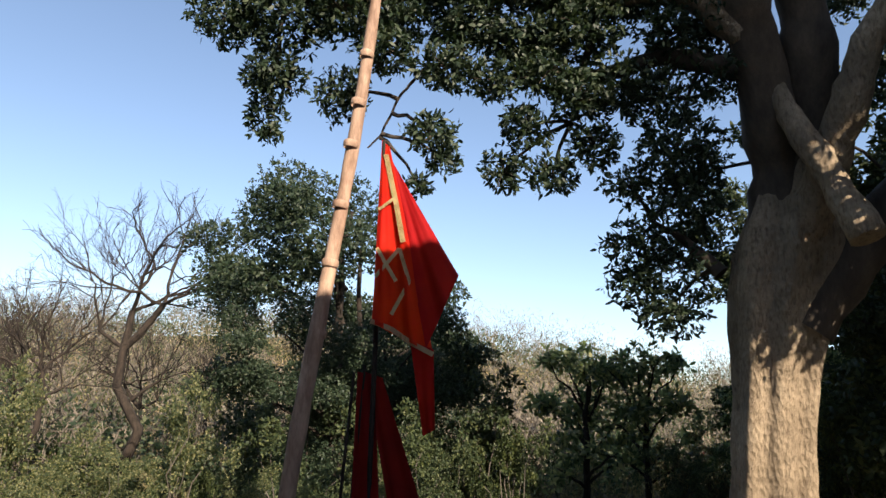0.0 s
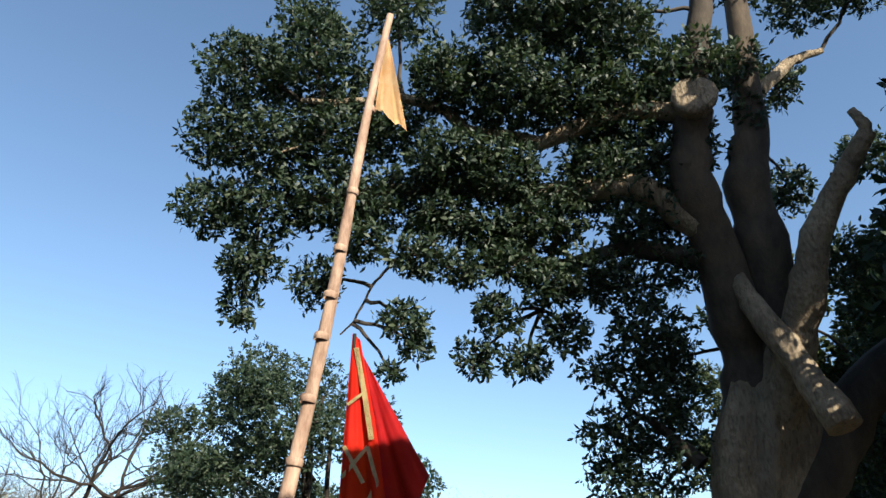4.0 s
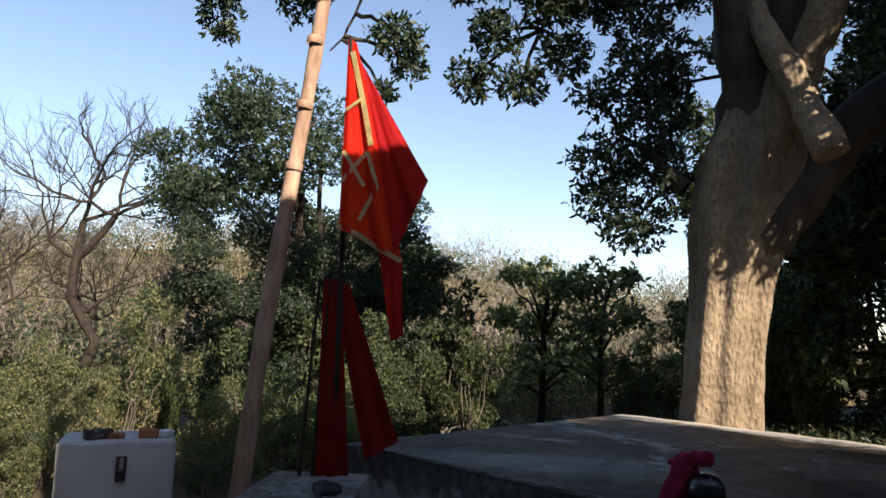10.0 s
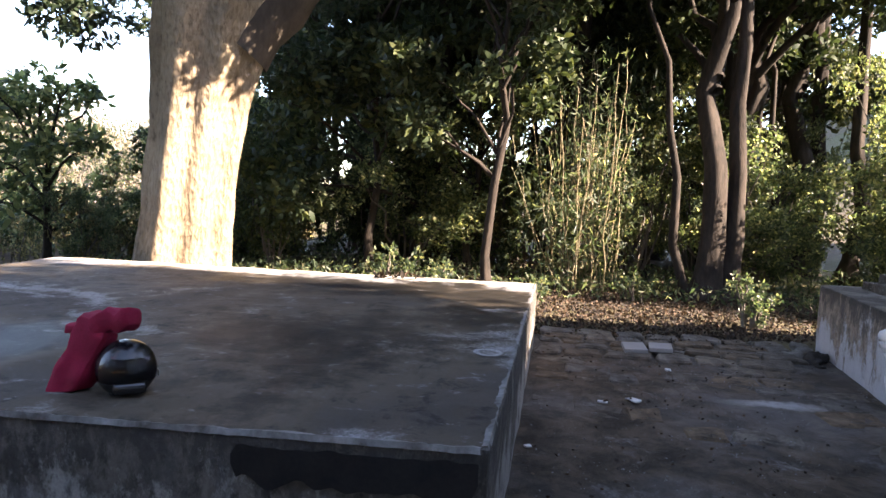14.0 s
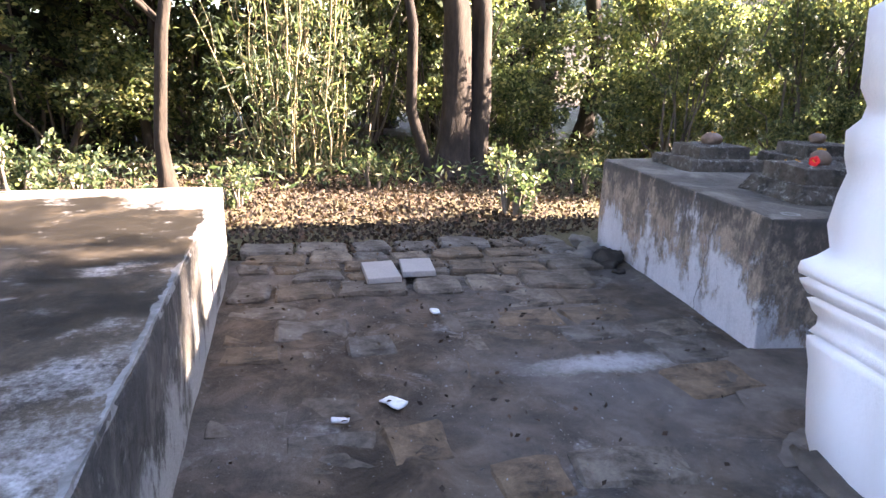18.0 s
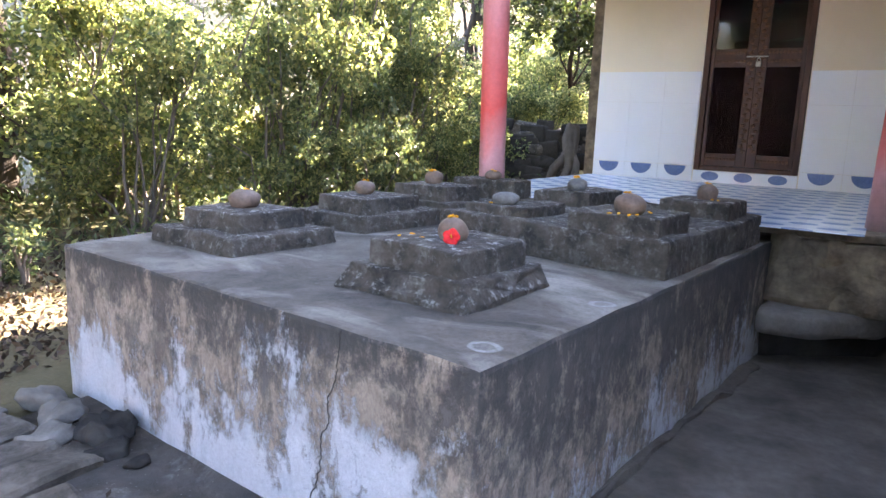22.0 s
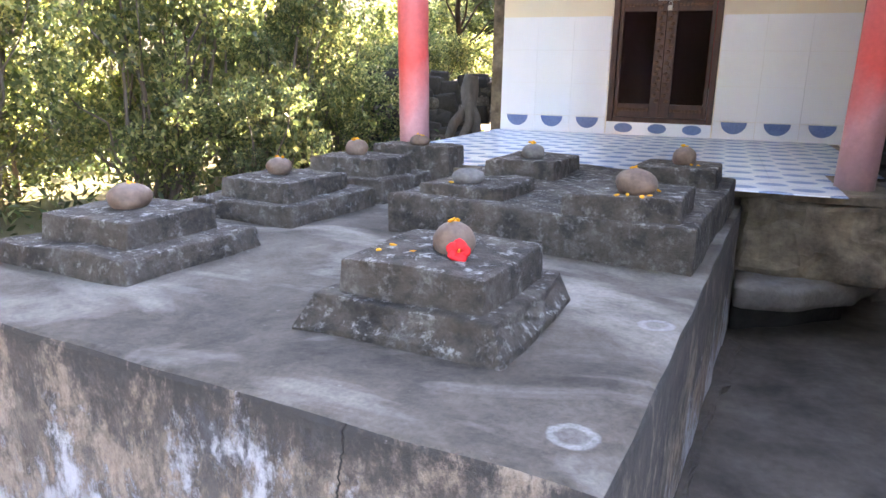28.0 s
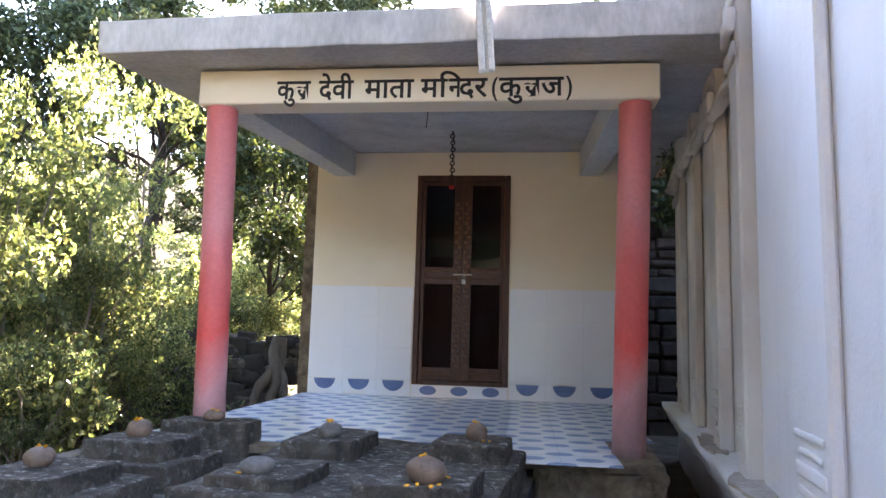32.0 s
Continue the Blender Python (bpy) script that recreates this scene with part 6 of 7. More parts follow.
rng = np.random.default_rng(5)
kinds = [bush("bush", 100, 2.4, 1.5, 9500, 0.058, "leaf_bush", "leafy green bush at the wood's edge", group="bushes round the yard"),
         bush("bush", 101, 2.7, 1.6, 9800, 0.056, "leaf_light", "sunlit yellow-green bush at the wood's edge", group="bushes round the yard"),
         bush("bush", 102, 2.2, 1.4, 9500, 0.056, "leaf_mid", "leafy green bush at the wood's edge", group="bushes round the yard"),
         bush("bush", 103, 2.6, 1.6, 6500, 0.08, "leaf_deep", "dark green broad-leaved bush", group="bushes round the yard"),
         bush("bush", 104, 2.0, 1.5, 3600, 0.065, "leaf_olive", "dry half-bare tan bush on the slope", group="bushes round the yard"),
         bush("bush", 105, 2.3, 1.5, 6500, 0.08, "leaf_shade", "dense dark evergreen bush in the shade", group="bushes round the yard")]
spots = []
for k in range(158):
    if k < 34:
        x, y = rng.uniform(-13, -6.6), rng.uniform(-9, 3)
    elif k < 66:
        x, y = rng.uniform(-9.5, -3.9), rng.uniform(2.8, 12)
    elif k < 76:
        x, y = rng.uniform(-4.5, -3.4), rng.uniform(4.5, 9.5)
    elif k < 106:
        x, y = rng.uniform(-10, 8), rng.uniform(-21, -11.0)
    elif k < 124:
        x, y = rng.uniform(-12, 2.0), rng.uniform(10.5, 22)
    elif k < 136:
        x, y = rng.uniform(-12, -6), rng.uniform(-13, -7)
    else:
        x, y = rng.uniform(-1.0, 6.5), rng.uniform(-11.8, -9.4)
    spots.append((x, y))
for k, (x, y) in enumerate(spots):
    s = rng.uniform(0.65, 1.25)
    if x > -4.6 and 3 < y < 10:
        s *= 0.6
    elif y > 10:
        s *= 1.15
    elif y > 5.5:
        s *= 0.8
    elif k >= 136:
        s *= 0.5
    elif y < -8.5 and x > 0.8:
        s *= 0.55
    m = pose(x, y, float(ground_z(x, y)) - 0.03, 0, 0, rng.uniform(0, 360)) @ Matrix.Diagonal((s, s, s * rng.uniform(0.85, 1.25), 1))
    if k < 6:
        kinds[k].matrix_basis = m
    elif y < -8.5 and x < -1.5:
        copy_thing(kinds[(4, 2, 0, 4, 3)[k % 5]], m)
    elif y < -8.5 and x < 2.6:
        copy_thing(kinds[5 if k % 4 else 3], m)
    elif y < -8.5 and x > 2.6:
        dim = noise.noise(Vector((x * 0.8, y * 0.8, 3.0))) > 0.12
        copy_thing(kinds[(5, 3)[k % 2] if dim else (1, 4)[k % 2]], m)
    else:
        copy_thing(kinds[3 if k >= 124 and k % 5 else (k * 7 + k // 5) % 3], m)


# dark undergrowth below the tall tree
for k, (x, y, sc) in enumerate(((0.9, -11.0, 0.75), (-0.2, -11.6, 0.85), (-1.3, -11.4, 0.9), (-2.2, -12.2, 1.0), (0.2, -12.8, 1.0), (1.6, -12.4, 0.8), (-3.3, -12.6, 0.8))):
    copy_thing(kinds[5 if k % 3 else 3], pose(x, y, float(ground_z(x, y)) - 0.03, 0, 0, 77 * k) @ Matrix.Diagonal((sc, sc, sc, 1)))

# sunlit weeds behind the offering box and the flags
rng = np.random.default_rng(77)
for k in range(26):
    x, y = rng.uniform(1.6, 6.6), rng.uniform(-9.6, -8.1)
    sc = rng.uniform(0.22, 0.42)
    copy_thing(kinds[(1, 4, 1, 2, 1)[k % 5]], pose(x, y, float(ground_z(x, y)) - 0.03, 0, 0, rng.uniform(0, 360)) @ Matrix.Diagonal((sc, sc, sc * 0.8, 1)))


# pale broad-leaved saplings in front of the wood
sapling = bush("sapling", 140, 0.72, 0.34, 240, 0.055, "leaf_mid", "young pale green sapling on the leaf litter", "sapling", "saplings", True)
sapling.matrix_basis = pose(-3.3, -0.05, -0.03)
for x, y, s in ((-3.75, -3.9, 1.0), (-3.9, -2.6, 0.75), (-4.3, 1.0, 0.8), (-4.4, -4.6, 1.2), (-4.9, -1.2, 0.8), (-2.9, 3.8, 0.6), (-3.2, 2.3, 0.7)):
    place(sapling, x, y, s, 1.0, x * 57)


def bamboo():
    rng = np.random.default_rng(60)
    clump = thing("bamboo_clump", -6.3, -1.9, float(ground_z(-6.3, -1.9)) - 0.03, 0, "sunlit dry yellow bamboo clump in the wood", "bamboo")
    lines, pts = [], []
    for k in range(60):
        a, r = rng.uniform(0, 6.28), 0.62 * rng.uniform(0, 1) ** 0.7
        p0 = np.array((r * math.cos(a), r * math.sin(a), 0))
        tip = p0 * rng.uniform(0.9, 2.0) + (rng.normal(0, 0.22), rng.normal(0, 0.22), rng.uniform(1.3, 3.8))
        line = bend(p0, tip, 8, 0, 0.09, rng)
        lines.append(list(zip(line, np.linspace(rng.uniform(0.007, 0.014), 0.004, 8))))
        pts.append(np.repeat(line[1:], 13, 0) + rng.normal(0, 0.19, (91, 3)))
    for line in lines:
        v, f = tube_arrays([line], 5)
        arrays("cane", v, f, MAT["bamboo"], clump, True)
    v, f = leaf_arrays(np.concatenate(pts), 0.13, rng, 0.9, 0.16)
    arrays("foliage", v, f, MAT["leaf_mid"], clump)


bamboo()


def bare_tree(x, y, h, seed, label, way=(1.0, 0.0)):
    """A leafless tree with a crooked trunk that bends along way, two main forks and fine rising twigs."""
    rng = np.random.default_rng(seed)
    t = thing("bare_tree", x, y, float(ground_z(x, y)) - 0.05, 0, label, "tree")
    lines = []
    ux, uy = way

    def grow(p, d, length, r, depth):
        q = p + d * length
        line = bend(p, q, 6, 0.04 * length, 0.13, rng)
        lines.append(list(zip(line, np.linspace(r, r * 0.66, 6))))
        if depth == 0:
            return
        for k in range(3):
            w = d + rng.normal(0, 0.42, 3) + np.array((0, 0, 0.16))
            start = line[(5, 3, 2)[k]]
            grow(start, w / np.linalg.norm(w), length * rng.uniform(0.58, 0.82), r * (0.66, 0.55, 0.45)[k], depth - 1)

    def at(a, z):
        return np.array((a * ux * h, a * uy * h, z * h))
    trunk = [at(0, 0), at(0.01, 0.11), at(-0.025, 0.22), at(0.055, 0.34), at(0.05, 0.45)]
    fork = at(0.01, 0.49)
    way_up = np.concatenate([bend(p, q, 5, 0, 0.05, rng)[:-1] for p, q in zip(trunk, trunk[1:] + [fork])] + [fork[None]])
    lines.append(list(zip(way_up, np.linspace(0.017 * h, 0.011 * h, len(way_up)))))
    for root, tip, r in ((at(0.05, 0.45), at(0.04, 0.56), 0.012), (fork, at(-0.05, 0.58), 0.011), (at(0.05, 0.45), at(0.13, 0.50), 0.007), (at(0.01, 0.30), at(-0.07, 0.36), 0.005)):
        lines.append(list(zip(bend(root, tip, 5, 0, 0.1, rng), np.linspace(r * h, r * 0.8 * h, 5))))
        d = tip - root
        d = d / np.linalg.norm(d) + np.array((0, 0, 0.5))
        for k in range(3 if r > 0.006 else 2):
            w = d / np.linalg.norm(d) + rng.normal(0, 0.42, 3) + np.array((ux, uy, 0)) * (k - 1) * 0.75
            grow(tip, w / np.linalg.norm(w), h * 0.17 * (1 if r > 0.006 else 0.55), r * 0.48 * h, 5 if r > 0.006 else 3)
    for name, some in (("trunk", lines[:1]), ("crown", lines[1:])):
        v, f = tube_arrays(some, 6)
        arrays(name, v, f, MAT["dark_bark"], t, True)
    return t


broad = leafy_tree("young_tree", -6.5, -13.6, 4.9, 1.7, 47, 3000, 0.19, "leaf_bush", "dark_bark", "young tree with large loose leaves beyond the platform", 0.3)
bare = bare_tree(1.35, -25.7, 11.2, 71, "leafless tree with a crooked grey trunk and fine twigs", (0.8, -0.6))
bare_tree(4.4, -24.6, 7.0, 74, "smaller leafless tree among the scrub", (-0.8, 0.6))
for x, y, s, turn in ((7.5, -29.0, 0.6, 40), (4.2, -31.0, 0.55, 120), (0.5, -30.0, 0.6, 200), (9.5, -34.0, 0.7, 280), (6.0, -37.0, 0.65, 330), (-3.5, -33.0, 0.6, 75), (2.5, -40.0, 0.75, 160), (-7.5, -28.0, 0.5, 20)):
    place(bare, x, y, s, 1.0, turn)


for x, y, s, turn in ((-7.2, -12.2, 0.9, 150), (-9.2, -10.0, 0.85, 310)):
    place(broad, x, y, s, 1.0, turn)


def far_woods():
    """Scrub and trees of the far slope: (name, leaf, count, leaves each, nearest, size from, size to, leaf size, slimness, tallness, label)."""
    rng = np.random.default_rng(77)
    for name, m, n, each, lo, s0, s1, size, slim, tall, label in (
            ("hillside_scrub", "leaf_dry", 5200, 34, 27, 0.5, 1.4, 0.24, 0.3, 0.7, "dry tan scrub on the far hillside"),
            ("hillside_bare_trees", "twig", 520, 220, 25, 1.2, 2.4, 0.55, 0.05, 1.2, "leafless grey-brown trees on the far hillside"),
            ("hillside_trees", "leaf_mid", 330, 330, 24, 1.1, 2.4, 0.24, 0.5, 0.95, "scattered olive-green trees on the far hillside"),
            ("hillside_dark_trees", "leaf_deep", 210, 330, 23, 1.1, 2.2, 0.24, 0.5, 0.9, "scattered dark green trees on the far hillside")):
        a, d = rng.uniform(np.radians(203), np.radians(293), n), lo + (100 - lo) * rng.uniform(0, 1, n) ** 1.1
        x, y = 2 + d * np.cos(a), -2 + d * np.sin(a)
        s = rng.uniform(s0, s1, n) * (0.7 + d / 80)
        mid = np.repeat(np.stack([x, y, ground_z(x, y) + s * tall * 0.8], 1), each, 0)
        q = rng.normal(size=mid.shape)
        q *= (rng.uniform(0.15, 1, len(q)) ** 0.5 / np.linalg.norm(q, axis=1))[:, None]
        q += 0.25 * np.sin(q[:, [1, 2, 0]] * 5 + np.repeat(a * 40, each)[:, None])
        v, f = leaf_arrays(mid + q * np.repeat(s, each)[:, None] * (0.8, 0.8, 0.75 * tall), size, rng, -1.5 if m == "twig" else 0.0, slim)
        tagged(arrays(name, v, f, MAT[m]), label, "woods", kind="stuff")


far_woods()


def litter():
    rng = np.random.default_rng(90)
    n = 22000
    x, y = rng.uniform(-6.6, -1.9, n), rng.normal(-1.2, 1.9, n)
    keep = (y < 2.6) & ~((x > -2.5) & (y > -0.1)) & ~((x > -1.9))
    x, y = x[keep], y[keep]
    v, f = leaf_arrays(np.stack([x, y, ground_z(x, y) + rng.uniform(0.006, 0.045, len(x))], 1), 0.044, rng, 0, 0.6)
    v[:, 2] = np.maximum(v[:, 2], ground_z(v[:, 0], v[:, 1]) + 0.004)
    tagged(arrays("leaf_litter", v, f, MAT["litter"]), "dry brown fallen leaves under the trees", "leaf litter", kind="stuff")
    # low weeds
    n = 14000
    x, y = rng.uniform(-9, -2.6, n), rng.uniform(-10, 10, n)
    keep = ((x < -4.6) | (y > 3.2) | (y < -8)) & ~((x > -3.0) & (y > 2.5) & (y < 3.2))
    x, y = x[keep], y[keep]
    h = rng.uniform(0.02, 0.26, len(x))
    v, f = leaf_arrays(np.stack([x, y, ground_z(x, y) + h], 1), 0.11, rng, -0.4, 0.3)
    tagged(arrays("low_weeds", v, f, MAT["leaf_mid"]), "low green weeds under the bushes", "weeds", kind="stuff")


litter()


# ---- tomb slabs on the platform ----
def tomb(name, x0, x1, y0, y1, z_top, base, label, seed, turn=-4.0, batter=0.02):
    """A two-stepped slab tomb; base: (outset, height) or None; batter: how far the lower step slopes in."""
    cx, cy = (x0 + x1) / 2, (y0 + y1) / 2
    t = thing(name, cx, cy, P2_TOP, turn, label, "tomb", "tombs on the platform")
    hx, hy, zb = (x1 - x0) / 2, (y1 - y0) / 2, P2_TOP
    if base:
        out, h = base
        bm = slab([(-hx - out, -hy - out), (hx + out, -hy - out), (hx + out, hy + out), (-hx - out, hy + out)], -0.012, h, 0.010, 6, 0.004, seed)
        for v in bm.verts:
            if v.co.z > h * 0.5:
                v.co.x *= 1 - batter
                v.co.y *= 1 - batter
        rough(bm, 0.012, 4, seed)
        rough(bm, 0.006, 16, seed)
        part("lower_step", bm, MAT["stone"], t, "dark weathered lower step")
        zb = h
    else:
        zb = 0.0
    top = z_top - P2_TOP
    bm = slab([(-hx, -hy), (hx, -hy), (hx, hy), (-hx, hy)], zb - 0.02, top, 0.010, 6, 0.004, seed + 2)
    for v in bm.verts:
        if v.co.z > (zb + top) / 2:
            v.co.x *= 0.975
            v.co.y *= 0.975
    rough(bm, 0.010, 4.5, seed)
    rough(bm, 0.006, 15, seed)
    part("upper_step", bm, MAT["stone"], t, "lichened upper slab")
    return t


def river_stone(x, y, z, rx, ry, rz, material, label, seed, petals=True):
    s = thing("sacred_stone", x, y, z, seed * 37 % 180, label, "stone", "stones on the tombs")
    bm = bmesh.new()
    bmesh.ops.create_icosphere(bm, subdivisions=3, radius=1.0)
    for v in bm.verts:
        n = noise.noise_vector(v.co * 1.1 + Vector((seed, 0, 0))) * 0.14
        v.co = Vector(((v.co.x + n.x) * rx, (v.co.y + n.y) * ry, max(-0.82, v.co.z + n.z * 0.5) * rz))
    part("pebble", bm, MAT[material], s, "", True).matrix_basis = pose(0, 0, rz * 0.80)
    if petals:
        bm = bmesh.new()
        rng = np.random.default_rng(int(seed * 10))
        for k in range(4):
            m = pose(rng.normal(0, 0.012), rng.normal(0, 0.016), rz * 1.78 + rng.uniform(-0.004, 0.008), rng.uniform(-40, 40), rng.uniform(-40, 40), rng.uniform(0, 360))
            bmesh.ops.create_icosphere(bm, subdivisions=1, radius=0.012, matrix=m @ Matrix.Diagonal((1, 0.7, 0.35, 1)))
        part("petal", bm, MAT["petal_orange" if seed % 2 > 0.4 else "petal_red"], s, "orange marigold petals")
    return s


base_block = part("shared_plinth", slab([(-1.08, 1.47), (0.06, 1.30), (0.20, 2.66), (-1.0, 2.96)], P2_TOP - 0.01, 0.785, 0.014, 6, 0.014, 33.0), MAT["stone"])
tagged(base_block, "broad dark stone plinth carrying four small tombs", "plinth")
TOMBS = (("tomb", -0.71, -0.32, 0.46, 0.86, 0.805, (0.075, 0.085), "two-stepped dark stone tomb at the platform corner"),
         ("tomb", -1.88, -1.49, 0.60, 0.98, 0.79, (0.10, 0.075), "two-stepped tomb with white lichen on its top slab"),
         ("tomb", -1.86, -1.50, 1.45, 1.90, 0.795, (0.09, 0.085), "two-stepped dark tomb in the row along the hedge"),
         ("tomb", -1.83, -1.43, 2.10, 2.46, 0.83, (0.085, 0.11), "two-stepped tomb with a grey top slab"),
         ("tomb", -1.80, -1.30, 2.74, 2.96, 0.845, None, "tall single block tomb at the foot of a red pillar"),
         ("tomb", -0.95, -0.60, 1.50, 1.88, 0.83, None, "low slab tomb on the shared base"),
         ("tomb", -0.90, -0.56, 2.15, 2.62, 0.862, None, "slab tomb on the shared base before the porch"),
         ("tomb", -0.37, 0.03, 1.36, 1.74, 0.862, None, "worn slab tomb with scattered marigold petals"),
         ("tomb", -0.23, 0.12, 2.24, 2.60, 0.865, None, "slab tomb at the porch corner"))
for k, (nm, xa, xb, ya, yb, zt, bs, lb) in enumerate(TOMBS):
    tomb(nm, xa, xb, ya, yb, zt, bs, lb, 40.0 + 5 * k, -4.0, 0.02 if k else 0.12)
STONES = ((-0.485, 0.64, 0.80, 0.054, 0.050, 0.049, "river_stone", 1.0), (-1.70, 0.80, 0.787, 0.080, 0.065, 0.050, "river_stone", 2.5), (-1.73, 1.69, 0.792, 0.066, 0.058, 0.044, "river_stone", 3.2),
          (-1.645, 2.26, 0.827, 0.062, 0.055, 0.050, "river_stone", 4.6), (-1.54, 2.84, 0.842, 0.060, 0.05, 0.036, "river_stone", 5.5), (-0.80, 1.62, 0.827, 0.068, 0.055, 0.036, "grey_stone", 6.2),
          (-0.725, 2.33, 0.859, 0.066, 0.056, 0.042, "grey_stone", 7.5), (-0.145, 1.46, 0.859, 0.074, 0.06, 0.050, "river_stone", 8.7), (-0.04, 2.40, 0.862, 0.052, 0.048, 0.050, "river_stone", 9.5))
for x, y, z, rx, ry, rz, m, sd in STONES:
    river_stone(x, y, z - 0.004, rx, ry, rz, m, "smooth rounded brown river stone with flower petals" if m == "river_stone" else "flat grey river stone with a few petals", sd, sd != 6.2)


def hibiscus():
    f = thing("hibiscus_flower", -0.448, 0.575, 0.80, 25, "bright red hibiscus flower laid against a stone", "flower")
    for k in range(5):
        bm = bmesh.new()
        bmesh.ops.create_icosphere(bm, subdivisions=2, radius=0.017, matrix=Matrix.Diagonal((1.0, 1.0, 0.25, 1)))
        rough(bm, 0.007, 70, k)
        part("petal", bm, MAT["petal_red"], f, "", True).matrix_basis = pose(0, 0, 0.026, 65, 0, 0) @ pose(0, 0, 0, 0, 0, 72 * k) @ pose(0.013, 0, 0, 0, -22, 0)
    part("stamen", cyl(0.003, 0.002, 0.0, 0.03, 6), MAT["petal_orange"], f).matrix_basis = pose(0, 0, 0.026, 65, 0, 0)


hibiscus()
rng = np.random.default_rng(15)
for k, (x, y, z, n) in enumerate(((-0.14, 1.38, 0.864, 6), (-0.60, 0.60, 0.806, 3), (-0.04, 2.34, 0.867, 3), (-0.85, 1.56, 0.832, 2), (-0.10, 1.52, 0.864, 3))):
    bm = bmesh.new()
    for j in range(n):
        m = pose(rng.normal(0, 0.035), rng.normal(0, 0.02), 0.004, rng.uniform(-15, 15), rng.uniform(-15, 15), rng.uniform(0, 360))
        bmesh.ops.create_icosphere(bm, subdivisions=1, radius=0.010, matrix=m @ Matrix.Diagonal((1.2, 0.7, 0.4, 1)))
    ob = part("marigold_petals", bm, MAT["petal_orange"])
    ob.matrix_basis = pose(x, y, z)
    tagged(ob, "a few scattered orange marigold petals", "petals", kind="stuff")


# ---- things by the lane ----
step_rock = part("step_stone", slab([(0.235, 2.50), (0.53, 2.58), (0.80, 2.80), (0.96, 3.15), (0.98, 3.6), (0.24, 3.6)], 0.17, 0.315, 0.045, 6, 0.018, 51.0), MAT["boulder"], None, "", True)
tagged(step_rock, "big flat grey stone slab used as a step below the porch", "step")
# near-black colour stands in for the shadow below the overhanging slab
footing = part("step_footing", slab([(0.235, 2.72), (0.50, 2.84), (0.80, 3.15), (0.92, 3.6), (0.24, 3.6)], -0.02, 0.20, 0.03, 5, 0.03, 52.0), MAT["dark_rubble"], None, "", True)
tagged(footing, "rubble footing under the stone step, coloured near-black for the shadow there", "footing")
ledge = slab([(0.03, 0.55), (0.07, 0.6), (0.12, 1.0), (0.165, 1.5), (0.235, 2.0), (0.30, 2.45), (0.22, 2.5)], -0.03, 0.028, 0.012, 6, 0.02, 57.0)
rough(ledge, 0.025, 6, 4.0)
footing_edge = part("broken_footing", rough(ledge, 0.012, 22, 9.0), MAT["lane_cement"])
tagged(footing_edge, "broken dark stone footing along the foot of the platform", "footing")

for k, (x, y, r) in enumerate(((-1.58, 0.02, 0.10), (-1.72, -0.12, 0.075), (-1.44, -0.06, 0.06), (-1.86, 0.04, 0.09), (-1.52, -0.22, 0.045), (-2.06, 0.06, 0.08), (-1.30, -0.03, 0.04))):
    bm = bmesh.new()
    bmesh.ops.create_icosphere(bm, subdivisions=3, radius=r, matrix=Matrix.Diagonal((1.25, 0.9, 0.6, 1)))
    for v in bm.verts:
        v.co.z = min(v.co.z, r * 0.42)
    rough(bm, r * 0.5, 9, k * 2.3)
    rough(bm, r * 0.25, 30, k)
    ob = part("foot_stone", bm, MAT["boulder" if k % 2 else "dark_rubble"], None, "", True)
    ob.matrix_basis = pose(x, y, r * 0.25, 0, 0, 50 * k)
    tagged(ob, "rough grey stone lying at the foot of the tomb platform", "stone", "loose stones")


def floor_debris():
    rng = np.random.default_rng(91)
    for name, m, n, size, label in (("floor_grit", "lime_dust", 900, 0.014, "pale grit and plaster crumbs on the courtyard floor"), ("floor_leaves", "litter", 420, 0.028, "small dry leaf scraps on the courtyard floor")):
        x, y = rng.uniform(-2.1, 2.7, n), rng.normal(-1.5, 0.75, n)
        keep = (y > -2.40) & (y < -0.05) & ~((x > 0.55) & (y > -0.75))
        x, y = x[keep], y[keep]
        v, f = leaf_arrays(np.stack([x, y, np.full(len(x), 0.026)], 1), size, rng, 0, 0.6)
        v[:, 2] = 0.024 + np.clip(v[:, 2] - 0.026, -0.25 * size, 0.25 * size) + 0.25 * size
        tagged(arrays(name, v, f, MAT[m]), label, "debris", kind="stuff")


floor_debris()

